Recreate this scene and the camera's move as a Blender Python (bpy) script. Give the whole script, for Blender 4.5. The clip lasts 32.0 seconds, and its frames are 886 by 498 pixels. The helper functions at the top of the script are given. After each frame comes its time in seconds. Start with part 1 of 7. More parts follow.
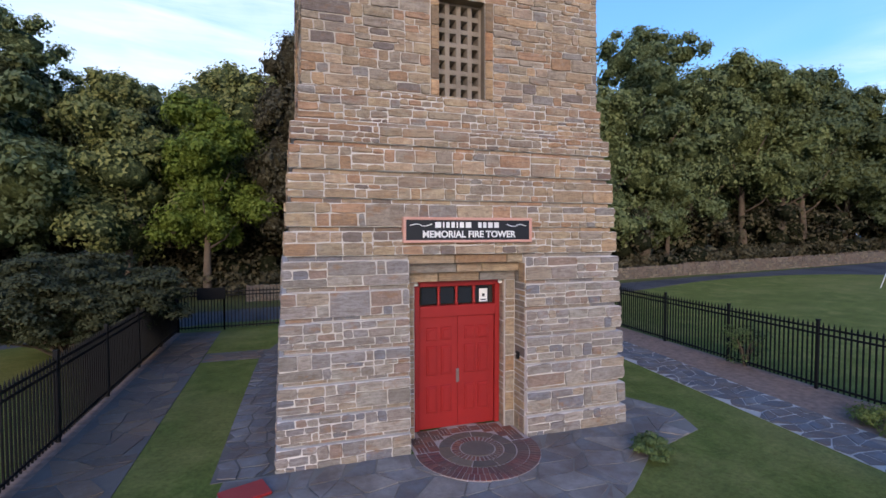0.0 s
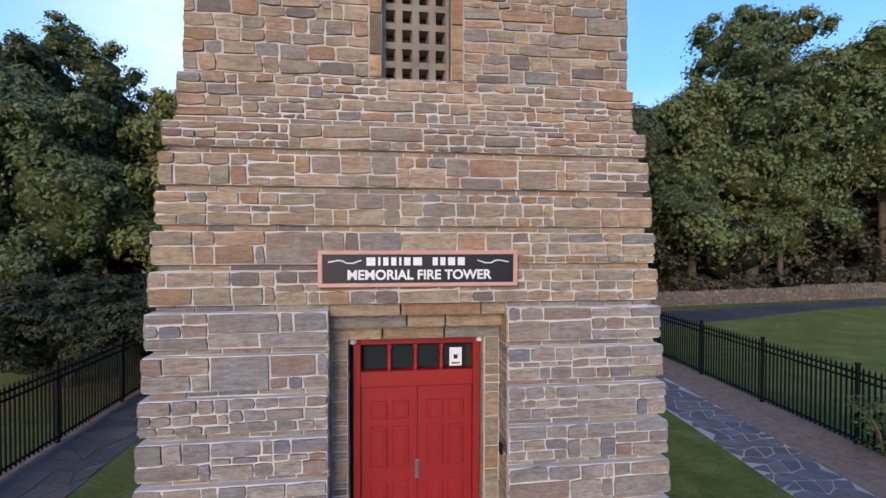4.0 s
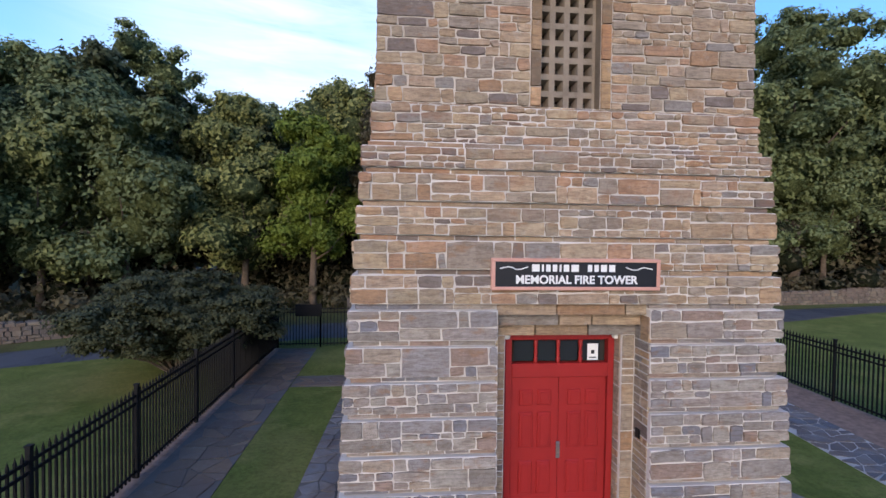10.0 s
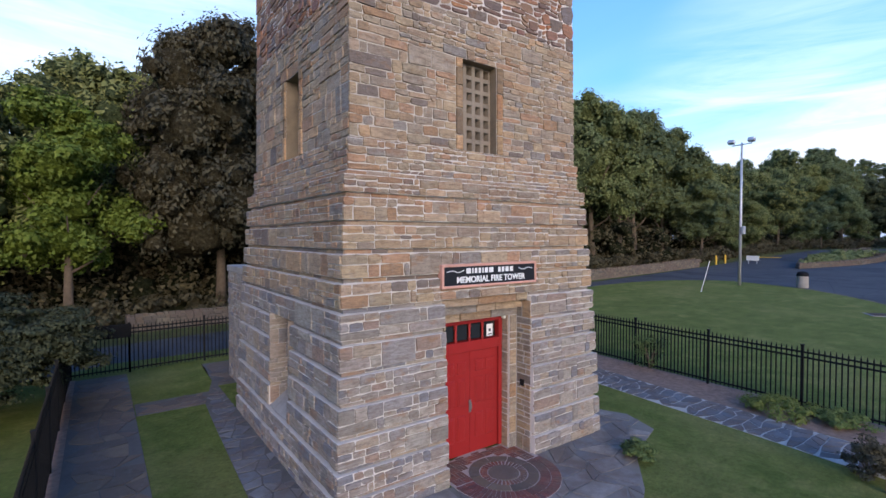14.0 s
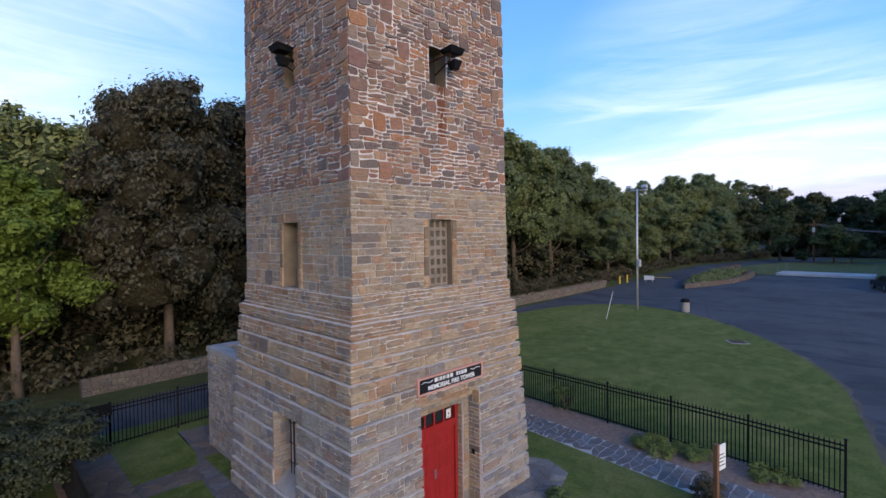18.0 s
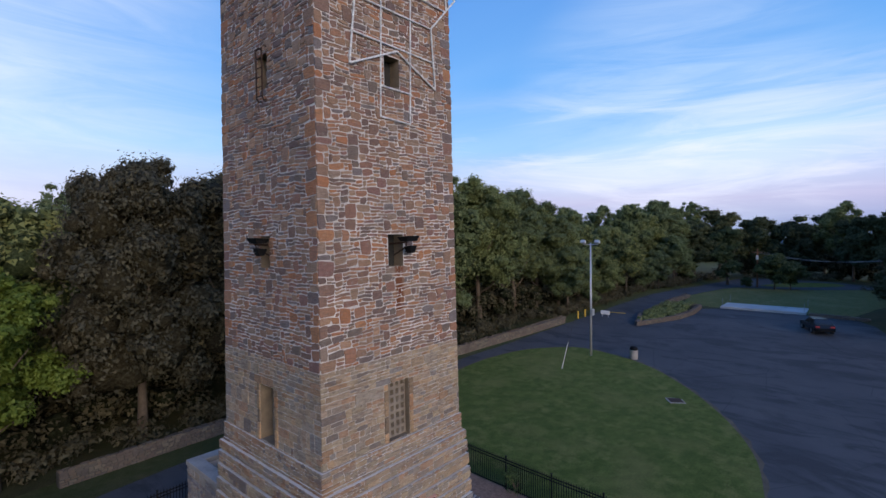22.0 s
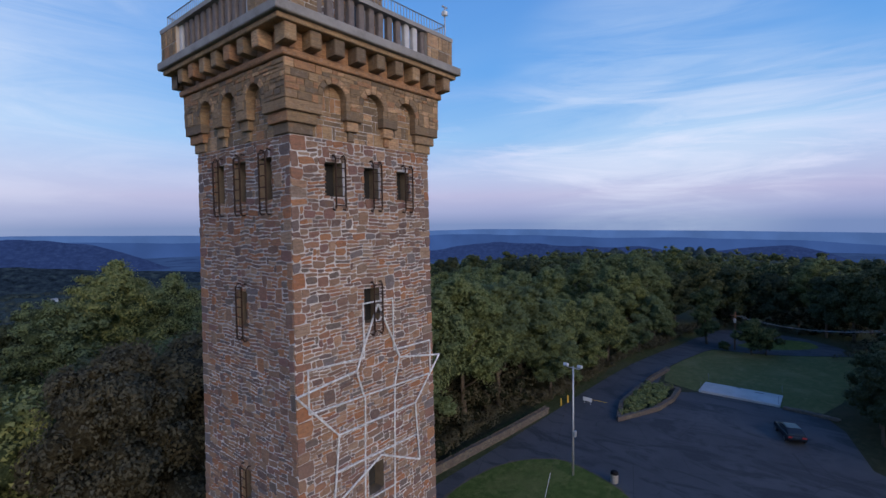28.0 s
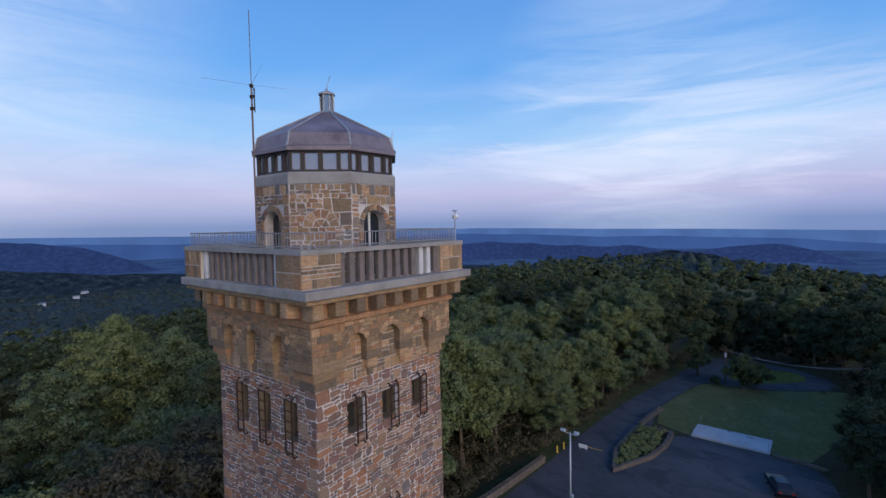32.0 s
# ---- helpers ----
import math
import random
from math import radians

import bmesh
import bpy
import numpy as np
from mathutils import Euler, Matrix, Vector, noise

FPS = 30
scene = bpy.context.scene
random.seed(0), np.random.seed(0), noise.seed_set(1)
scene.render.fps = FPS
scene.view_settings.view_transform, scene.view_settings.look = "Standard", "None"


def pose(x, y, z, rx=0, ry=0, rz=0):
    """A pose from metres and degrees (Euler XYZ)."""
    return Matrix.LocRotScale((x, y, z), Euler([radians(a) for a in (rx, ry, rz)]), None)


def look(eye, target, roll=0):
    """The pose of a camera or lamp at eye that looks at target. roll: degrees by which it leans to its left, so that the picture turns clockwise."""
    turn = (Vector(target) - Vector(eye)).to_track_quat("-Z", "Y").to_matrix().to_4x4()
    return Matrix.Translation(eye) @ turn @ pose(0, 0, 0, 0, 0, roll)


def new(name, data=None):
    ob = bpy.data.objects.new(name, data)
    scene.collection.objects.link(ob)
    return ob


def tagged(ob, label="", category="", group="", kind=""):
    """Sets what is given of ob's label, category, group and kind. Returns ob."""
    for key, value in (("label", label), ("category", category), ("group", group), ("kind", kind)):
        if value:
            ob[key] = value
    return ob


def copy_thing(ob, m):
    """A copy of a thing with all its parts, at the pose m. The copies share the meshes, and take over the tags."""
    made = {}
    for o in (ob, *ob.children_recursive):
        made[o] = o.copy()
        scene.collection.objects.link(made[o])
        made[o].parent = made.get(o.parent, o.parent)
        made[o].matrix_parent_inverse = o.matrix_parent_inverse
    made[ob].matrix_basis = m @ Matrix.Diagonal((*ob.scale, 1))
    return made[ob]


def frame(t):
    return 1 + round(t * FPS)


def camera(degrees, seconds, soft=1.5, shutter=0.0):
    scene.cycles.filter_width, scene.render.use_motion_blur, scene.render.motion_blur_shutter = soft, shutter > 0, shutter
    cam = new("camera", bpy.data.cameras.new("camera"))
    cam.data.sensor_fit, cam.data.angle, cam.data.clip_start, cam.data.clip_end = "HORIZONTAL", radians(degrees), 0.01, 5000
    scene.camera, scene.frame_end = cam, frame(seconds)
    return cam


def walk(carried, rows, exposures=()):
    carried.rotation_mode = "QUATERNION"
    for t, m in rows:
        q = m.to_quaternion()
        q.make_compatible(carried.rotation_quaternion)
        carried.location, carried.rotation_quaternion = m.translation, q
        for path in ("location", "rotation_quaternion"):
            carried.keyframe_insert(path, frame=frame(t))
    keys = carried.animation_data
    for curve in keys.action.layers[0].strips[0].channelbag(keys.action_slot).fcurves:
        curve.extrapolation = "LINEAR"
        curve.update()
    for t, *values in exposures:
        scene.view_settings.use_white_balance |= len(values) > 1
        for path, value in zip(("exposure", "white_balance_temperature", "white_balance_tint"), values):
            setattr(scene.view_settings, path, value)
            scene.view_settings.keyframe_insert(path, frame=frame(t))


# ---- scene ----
cam = camera(85.7, 32.0, soft=1.5)
PATH = [
    (0, (-3.144, -8.034, 3.896), (-2.522, -6.135, 3.821), 0.01),
    (0.5, (-2.807, -7.654, 3.728), (-2.207, -5.747, 3.675), 0.01),
    (1, (-2.451, -7.497, 3.729), (-1.924, -5.569, 3.673), 0.11),
    (1.5, (-2.223, -7.209, 3.8), (-1.74, -5.269, 3.74), -0.01),
    (2, (-2.003, -6.982, 3.85), (-1.597, -5.024, 3.795), 0.07),
    (2.5, (-1.645, -6.64, 3.928), (-1.326, -4.666, 3.883), 0.09),
    (3, (-1.276, -6.312, 4.111), (-0.993, -4.333, 4.064), 0.01),
    (3.5, (-0.923, -6.115, 4.227), (-0.642, -4.135, 4.178), 0.11),
    (4, (-0.485, -5.917, 4.277), (-0.227, -3.934, 4.237), 0.13),
    (4.5, (-0.077, -5.586, 4.411), (0.125, -3.597, 4.364), 0.19),
    (6.5, (0.299, -5.506, 4.714), (0.49, -3.516, 4.658), 0.57),
    (7, (0.214, -5.734, 4.747), (0.395, -3.744, 4.673), 0.71),
    (7.5, (-0.074, -5.939, 4.605), (0.103, -3.948, 4.556), 0.75),
    (8, (-0.424, -6.123, 4.585), (-0.249, -4.131, 4.531), 0.73),
    (8.5, (-0.91, -6.294, 4.566), (-0.734, -4.303, 4.51), 0.79),
    (9, (-1.399, -6.376, 4.631), (-1.232, -4.385, 4.546), 0.99),
    (9.5, (-2.058, -6.5, 4.518), (-1.865, -4.51, 4.451), 0.76),
    (10, (-2.559, -6.583, 4.447), (-2.367, -4.593, 4.39), 0.77),
    (10.5, (-3.137, -6.742, 4.413), (-2.909, -4.756, 4.353), 0.68),
    (11, (-3.747, -6.888, 4.403), (-3.381, -4.923, 4.345), 0.66),
    (11.5, (-4.398, -6.983, 4.418), (-3.83, -5.066, 4.359), 0.23),
    (12, (-4.963, -6.931, 4.399), (-4.187, -5.088, 4.349), 0.01),
    (12.5, (-5.404, -6.86, 4.402), (-4.415, -5.123, 4.36), -0.1),
    (13, (-5.692, -6.835, 4.419), (-4.597, -5.162, 4.376), -0.1),
    (13.5, (-5.985, -6.899, 4.474), (-4.836, -5.262, 4.429), 0.0),
    (14, (-6.33, -7.09, 4.658), (-5.158, -5.47, 4.606), 0.0),
    (14.5, (-6.603, -7.236, 4.851), (-5.409, -5.633, 4.803), -0.1),
    (16.5, (-8.317, -8.033, 6.202), (-6.974, -6.553, 6.157), -0.5),
    (17, (-8.605, -8.296, 6.663), (-7.232, -6.842, 6.615), -0.6),
    (17.5, (-8.868, -8.57, 7.194), (-7.472, -7.138, 7.143), -0.7),
    (18, (-9.095, -8.823, 7.686), (-7.682, -7.408, 7.635), -0.7),
    (18.5, (-9.234, -9.148, 8.318), (-7.8, -7.755, 8.269), -0.9),
    (19, (-9.306, -9.374, 8.941), (-7.852, -8.002, 8.89), -0.9),
    (19.5, (-9.493, -9.645, 9.617), (-8.025, -8.288, 9.562), -0.8),
    (20, (-9.635, -9.882, 10.193), (-8.158, -8.535, 10.136), -0.8),
    (20.5, (-9.717, -10.072, 10.816), (-8.235, -8.73, 10.757), -0.8),
    (21, (-9.836, -10.19, 11.397), (-8.349, -8.854, 11.338), -0.8),
    (21.5, (-9.995, -10.382, 12.083), (-8.502, -9.052, 12.021), -0.7),
    (22, (-10.175, -10.562, 12.711), (-8.678, -9.237, 12.652), -0.8),
    (22.5, (-10.186, -10.497, 13.641), (-8.688, -9.174, 13.572), -0.6),
    (23, (-10.061, -10.492, 14.55), (-8.56, -9.172, 14.477), -0.6),
    (23.5, (-9.83, -10.567, 15.615), (-8.325, -9.251, 15.542), -0.8),
    (24, (-9.619, -10.659, 16.771), (-8.117, -9.341, 16.684), -0.4),
    (24.5, (-9.641, -10.847, 17.936), (-8.138, -9.531, 17.848), -0.4),
    (25, (-9.542, -10.923, 19.031), (-8.037, -9.609, 18.933), -0.3),
    (25.5, (-9.556, -11.006, 20.044), (-8.047, -9.696, 19.956), -0.6),
    (27.5, (-9.751, -10.727, 24.594), (-8.22, -9.444, 24.495), -0.6),
    (28, (-9.799, -10.496, 25.587), (-8.263, -9.219, 25.486), -0.7),
    (28.5, (-9.844, -10.296, 26.659), (-8.305, -9.023, 26.551), -0.7),
    (29, (-9.908, -10.227, 27.563), (-8.366, -8.958, 27.453), -0.7),
    (29.5, (-10.075, -10.267, 28.438), (-8.529, -9.003, 28.327), -0.8),
    (30, (-10.274, -10.249, 29.121), (-8.724, -8.989, 29.017), -1.0),
    (30.5, (-10.393, -10.292, 29.967), (-8.844, -9.031, 29.853), -0.9),
    (31, (-10.456, -10.329, 30.788), (-8.906, -9.07, 30.668), -0.9),
    (31.5, (-10.443, -10.302, 31.736), (-8.891, -9.046, 31.616), -1.0),
    (32, (-10.528, -10.347, 32.612), (-8.972, -9.096, 32.505), -1.0),
]
LIGHT = [(0, 0.80, 6400, 10), (4, 0.84, 6440, 10), (7, 0.80, 6480, 10), (9, 0.88, 6340, 10), (13, 0.88, 6240, 9), (17, 0.69, 6280, 9), (20, 0.38, 6200, 9), (24, 0.03, 6090, 9), (28, -0.08, 6000, 9), (32, 0.0, 5990, 9)]
walk(cam, [(t, look(eye, target, roll)) for t, eye, target, roll in PATH], LIGHT)

# ---- world, sun and large light ----
SUN_EL, SUN_AZ = radians(16), radians(200)   # azimuth clockwise from +y
world = bpy.data.worlds.new("dusk_sky")
scene.world = world
world.use_nodes = True
wn, wl = world.node_tree.nodes, world.node_tree.links
wn.clear()


sky = wn.new("ShaderNodeTexSky")
sky.sky_type = "NISHITA"
sky.sun_disc = False
sky.sun_elevation, sky.sun_rotation = SUN_EL, SUN_AZ
sky.air_density, sky.dust_density, sky.ozone_density = 1.2, 0.6, 2.0
coord = wn.new("ShaderNodeTexCoord")
split = wn.new("ShaderNodeSeparateXYZ")
wl.new(coord.outputs["Generated"], split.inputs[0])


def wmath(op, a, b=None):
    n = wn.new("ShaderNodeMath")
    n.operation = op
    for i, v in enumerate((a, b)):
        if v is None:
            continue
        if isinstance(v, (int, float)):
            n.inputs[i].default_value = v
        else:
            wl.new(v, n.inputs[i])
    return n.outputs[0]


def wramp(fac, stops):
    n = wn.new("ShaderNodeValToRGB")
    els = n.color_ramp.elements
    while len(els) < len(stops):
        els.new(0.5)
    for e, (p, c) in zip(els, stops):
        e.position, e.color = p, (*c, 1) if len(c) == 3 else c
    wl.new(fac, n.inputs[0])
    return n.outputs[0]


def wmix(fac, a, b, blend="MIX"):
    n = wn.new("ShaderNodeMix")
    n.data_type, n.blend_type = "RGBA", blend
    for i, v in ((0, fac), (6, a), (7, b)):
        if isinstance(v, (int, float)):
            n.inputs[i].default_value = v
        elif isinstance(v, tuple):
            n.inputs[i].default_value = (*v, 1)
        else:
            wl.new(v, n.inputs[i])
    return n.outputs[2]


# thin evening cirrus on a flat layer high over the place
high = wmath("ADD", wmath("MAXIMUM", split.outputs[2], 0.0), 0.16)
cx_, cy_ = wmath("DIVIDE", split.outputs[0], high), wmath("DIVIDE", split.outputs[1], high)
comb = wn.new("ShaderNodeCombineXYZ")
wl.new(wmath("MULTIPLY", cx_, 0.55), comb.inputs[0])
wl.new(wmath("MULTIPLY", cy_, 0.22), comb.inputs[1])
cloud = wn.new("ShaderNodeTexNoise")
cloud.inputs["Scale"].default_value, cloud.inputs["Detail"].default_value = 0.9, 8
cloud.inputs["Roughness"].default_value, cloud.inputs["Distortion"].default_value = 0.55, 0.7
wl.new(comb.outputs[0], cloud.inputs["Vector"])


def toward(az, el, near, far):
    """1 close to a direction of the sky, fading to 0 away from it; az clockwise from +y."""
    d = wn.new("ShaderNodeVectorMath")
    d.operation = "DOT_PRODUCT"
    wl.new(coord.outputs["Generated"], d.inputs[0])
    a, e = radians(az), radians(el)
    d.inputs[1].default_value = (math.sin(a) * math.cos(e), math.cos(a) * math.cos(e), math.sin(e))
    m = wn.new("ShaderNodeMapRange")
    m.interpolation_type = "SMOOTHSTEP"
    m.inputs[1].default_value, m.inputs[2].default_value = math.cos(radians(far)), math.cos(radians(near))
    wl.new(d.outputs["Value"], m.inputs[0])
    return m.outputs[0]


veil = wramp(cloud.outputs[0], [(0.40, (0, 0, 0)), (0.66, (1, 1, 1))])
fade = wramp(split.outputs[2], [(0.0, (0.0,) * 3), (0.05, (0.12,) * 3), (0.12, (0.6,) * 3), (0.24, (0.40,) * 3), (0.36, (0.10,) * 3), (0.75, (0.08,) * 3)])
veil = wmath("MULTIPLY", wmath("MULTIPLY", veil, fade), 0.50)
tone = wramp(split.outputs[2], [(0.0, (0.20, 0.29, 0.56)), (0.025, (0.36, 0.40, 0.69)), (0.06, (0.54, 0.50, 0.76)), (0.10, (0.52, 0.56, 0.83)), (0.17, (0.32, 0.57, 0.92)),
                                (0.30, (0.16, 0.42, 0.88)), (0.60, (0.09, 0.25, 0.70)), (1.0, (0.06, 0.18, 0.52))])
strength = wmix(1.0, sky.outputs[0], (0.10, 0.10, 0.10), "MULTIPLY")
air = wmix(0.85, strength, tone)
lit = wmix(veil, air, (0.78, 0.88, 1.0))
# long low streaks of cloud above the horizon
band = wn.new("ShaderNodeCombineXYZ")
wl.new(wmath("MULTIPLY", split.outputs[0], 2.2), band.inputs[0])
wl.new(wmath("MULTIPLY", split.outputs[1], 2.2), band.inputs[1])
wl.new(wmath("ADD", wmath("MULTIPLY", split.outputs[2], 17.0), wmath("MULTIPLY", split.outputs[0], 0.5)), band.inputs[2])
streak = wn.new("ShaderNodeTexNoise")
streak.inputs["Scale"].default_value, streak.inputs["Detail"].default_value = 1.25, 8
streak.inputs["Roughness"].default_value, streak.inputs["Distortion"].default_value = 0.62, 0.9
wl.new(band.outputs[0], streak.inputs["Vector"])
wisps = wramp(streak.outputs[0], [(0.44, (0, 0, 0)), (0.64, (1, 1, 1))])
low = wmath("MULTIPLY", wisps, wramp(split.outputs[2], [(0.02, (0.0,) * 3), (0.06, (0.35,) * 3), (0.15, (0.55,) * 3), (0.29, (0.0,) * 3)]))
low = wmath("MULTIPLY", low, wmath("ADD", wmath("MULTIPLY", toward(76, 13, 8, 34), 0.75), 0.25))
lit = wmix(low, lit, (0.92, 0.86, 0.99))
# a broad bright bank of cloud in the north and another over the car park
bank = wmath("ADD", wmath("MULTIPLY", cloud.outputs[0], 0.7), wmath("MULTIPLY", streak.outputs[0], 0.5))
bank = wramp(bank, [(0.42, (0, 0, 0)), (0.66, (1, 1, 1))])
north = wmath("MULTIPLY", toward(-4, 24, 6, 32), wmath("ADD", wmath("MULTIPLY", bank, 0.7), 0.3))
lit = wmix(wmath("MULTIPLY", north, 0.55), lit, (0.92, 0.93, 1.0))
east = wmath("MULTIPLY", toward(74, 11, 4, 19), bank)
lit = wmix(wmath("MULTIPLY", east, 0.32), lit, (0.88, 0.94, 1.0))
back = wn.new("ShaderNodeBackground")
back.inputs[1].default_value = 1.0
wl.new(lit, back.inputs[0])
wout = wn.new("ShaderNodeOutputWorld")
wl.new(back.outputs[0], wout.inputs[0])

sun_data = bpy.data.lights.new("sun", "SUN")
sun_data.energy, sun_data.angle, sun_data.color = 1.8, radians(35), (1.0, 0.80, 0.62)
sun = new("sun", sun_data)
sun_dir = Vector((math.sin(SUN_AZ) * math.cos(SUN_EL), math.cos(SUN_AZ) * math.cos(SUN_EL), math.sin(SUN_EL)))
sun.matrix_world = look(sun_dir * 60, (0, 0, 0))


# ---- materials ----
class Mat:
    """A node material, with short ways to noise, ramps and mixes."""

    def __init__(self, name, rough=0.8, metal=0.0, spec=0.4):
        self.m = bpy.data.materials.new(name)
        self.m.use_nodes = True
        self.n, self.l = self.m.node_tree.nodes, self.m.node_tree.links
        self.b = self.n["Principled BSDF"]
        self.b.inputs["Roughness"].default_value = rough
        self.b.inputs["Metallic"].default_value = metal
        self.b.inputs["Specular IOR Level"].default_value = spec
        self.co = self.n.new("ShaderNodeTexCoord").outputs["Object"]

    def link(self, v, socket):
        if isinstance(v, tuple):
            socket.default_value = (*v, 1) if len(v) == 3 else v
        elif isinstance(v, (int, float)):
            socket.default_value = v
        else:
            self.l.new(v, socket)

    def world_co(self):
        self.co = self.n.new("ShaderNodeNewGeometry").outputs["Position"]
        return self

    def noise(self, scale, detail=4, rough=0.55, stretch=None, distort=0.0):
        t = self.n.new("ShaderNodeTexNoise")
        t.inputs["Scale"].default_value, t.inputs["Detail"].default_value = scale, detail
        t.inputs["Roughness"].default_value, t.inputs["Distortion"].default_value = rough, distort
        src = self.co
        if stretch:
            mp = self.n.new("ShaderNodeMapping")
            mp.inputs["Scale"].default_value = stretch
            self.l.new(src, mp.inputs[0])
            src = mp.outputs[0]
        self.l.new(src, t.inputs["Vector"])
        return t.outputs[0]

    def ramp(self, fac, stops, hold=False):
        r = self.n.new("ShaderNodeValToRGB")
        r.color_ramp.interpolation = "CONSTANT" if hold else "LINEAR"
        els = r.color_ramp.elements
        while len(els) < len(stops):
            els.new(0.5)
        for e, (p, c) in zip(els, stops):
            e.position, e.color = p, (*((c,) * 3 if isinstance(c, (int, float)) else c), 1)
        self.l.new(fac, r.inputs[0])
        return r.outputs[0]

    def mix(self, fac, a, b, blend="MIX"):
        x = self.n.new("ShaderNodeMix")
        x.data_type, x.blend_type = "RGBA", blend
        for i, v in ((0, fac), (6, a), (7, b)):
            self.link(v, x.inputs[i])
        return x.outputs[2]

    def math(self, op, a, b=0.0):
        x = self.n.new("ShaderNodeMath")
        x.operation = op
        self.link(a, x.inputs[0])
        self.link(b, x.inputs[1])
        return x.outputs[0]

    def pick(self, island=True):
        if island:
            return self.n.new("ShaderNodeNewGeometry").outputs["Random Per Island"]
        return self.n.new("ShaderNodeObjectInfo").outputs["Random"]

    def bump(self, height, strength=0.4, dist=0.02):
        b = self.n.new("ShaderNodeBump")
        b.inputs["Strength"].default_value, b.inputs["Distance"].default_value = strength, dist
        self.l.new(height, b.inputs["Height"])
        self.l.new(b.outputs[0], self.b.inputs["Normal"])
        return self

    def colour(self, c):
        self.link(c, self.b.inputs["Base Color"])
        return self

    def rough(self, c):
        self.link(c, self.b.inputs["Roughness"])
        return self


def stone_mat(name, tones, island, grain=14, contrast=0.35, rust=False):
    s = Mat(name, 0.9, spec=0.25)
    pick = s.pick(island)
    s.world_co()
    n = len(tones)
    base = s.ramp(pick, [(i / n, c) for i, c in enumerate(tones)], True)
    fine, broad = s.noise(grain, 6, 0.65), s.noise(2.3, 3)
    c = s.mix(contrast, base, s.ramp(fine, [(0.3, 0.05), (0.72, 0.42)]), "OVERLAY")
    strata = s.noise(4.2, 6, 0.7, (1, 1, 3.2), 0.6)
    c = s.mix(s.ramp(strata, [(0.46, 0.0), (0.66, 0.26 if rust else 0.5)]), c, (0.155, 0.115, 0.085))
    c = s.mix(s.ramp(s.noise(3.0, 5, 0.75, (1, 1, 9), 0.8), [(0.50, 0.0), (0.58, 0.42), (0.66, 0.1)]), c, (0.10, 0.075, 0.058))
    c = s.mix(s.ramp(broad, [(0.45, 0.0), (0.75, 0.18 if rust else 0.30)]), c, (0.13, 0.10, 0.08))
    c = s.mix(s.ramp(s.noise(6.5, 6, 0.7), [(0.56, 0.0), (0.74, 0.42 if rust else 0.5)]), c, (0.42, 0.38, 0.34))
    c = s.mix(s.ramp(s.noise(3.1, 5, 0.65, (1, 1, 2)), [(0.56, 0.0), (0.70, 0.45 if rust else 0.6)]), c, (0.30, 0.165, 0.085))
    if not rust and name.startswith("ashlar"):
        up = s.n.new("ShaderNodeSeparateXYZ")
        s.l.new(s.co, up.inputs[0])
        high_up = s.math("MULTIPLY", s.ramp(s.math("MULTIPLY", up.outputs[2], 0.1), [(0.44, 0.0), (0.52, 1.0), (0.64, 1.0)]), s.ramp(s.noise(1.9, 5, 0.65, (1, 1, 1.6)), [(0.46, 0.0), (0.68, 0.55)]))
        c = s.mix(high_up, c, (0.27, 0.125, 0.065))
    if rust:
        sp = s.n.new("ShaderNodeSeparateXYZ")
        s.l.new(s.co, sp.inputs[0])
        across = s.math("SUBTRACT", 1.0, s.math("MULTIPLY", s.math("ABSOLUTE", s.math("SUBTRACT", sp.outputs[0], 0.1)), 4.5))
        down = s.math("MULTIPLY", s.math("GREATER_THAN", sp.outputs[2], 10.4), s.math("LESS_THAN", sp.outputs[2], 11.75))
        front = s.math("LESS_THAN", sp.outputs[1], 0.6)
        m = s.math("MULTIPLY", s.math("MULTIPLY", s.math("MAXIMUM", across, 0.0), down), front)
        streak = s.ramp(s.noise(9, 4, stretch=(3, 3, 0.15)), [(0.35, 0.0), (0.6, 1.0)])
        c = s.mix(s.math("MINIMUM", s.math("MULTIPLY", s.math("MULTIPLY", m, 1.7), s.math("ADD", streak, 0.25)), 0.92), c, (0.17, 0.055, 0.02))
    s.colour(c).bump(s.mix(0.5, fine, s.noise(42, 5, 0.7)), 1.0, 0.045)
    return s.m


BASE_TONES = [(0.367, 0.305, 0.240), (0.311, 0.266, 0.222), (0.401, 0.339, 0.269), (0.290, 0.254, 0.228), (0.345, 0.282, 0.228), (0.267, 0.232, 0.210), (0.412, 0.350, 0.282), (0.334, 0.271, 0.222),
              (0.367, 0.305, 0.258), (0.300, 0.260, 0.228), (0.389, 0.305, 0.222), (0.233, 0.220, 0.222), (0.323, 0.282, 0.251), (0.378, 0.328, 0.264), (0.345, 0.243, 0.185), (0.290, 0.249, 0.204)]
SHAFT_TONES = [(0.444, 0.254, 0.147), (0.345, 0.211, 0.137), (0.271, 0.162, 0.117), (0.517, 0.323, 0.192), (0.204, 0.135, 0.111), (0.419, 0.205, 0.121), (0.382, 0.254, 0.167),
               (0.308, 0.183, 0.132), (0.431, 0.221, 0.127), (0.209, 0.157, 0.142), (0.394, 0.237, 0.147), (0.234, 0.146, 0.117), (0.480, 0.323, 0.208), (0.333, 0.172, 0.121)]
CORBEL_TONES = [(0.381, 0.266, 0.159), (0.319, 0.220, 0.138), (0.429, 0.310, 0.192), (0.270, 0.192, 0.128), (0.356, 0.243, 0.155), (0.234, 0.174, 0.128), (0.393, 0.226, 0.128)]


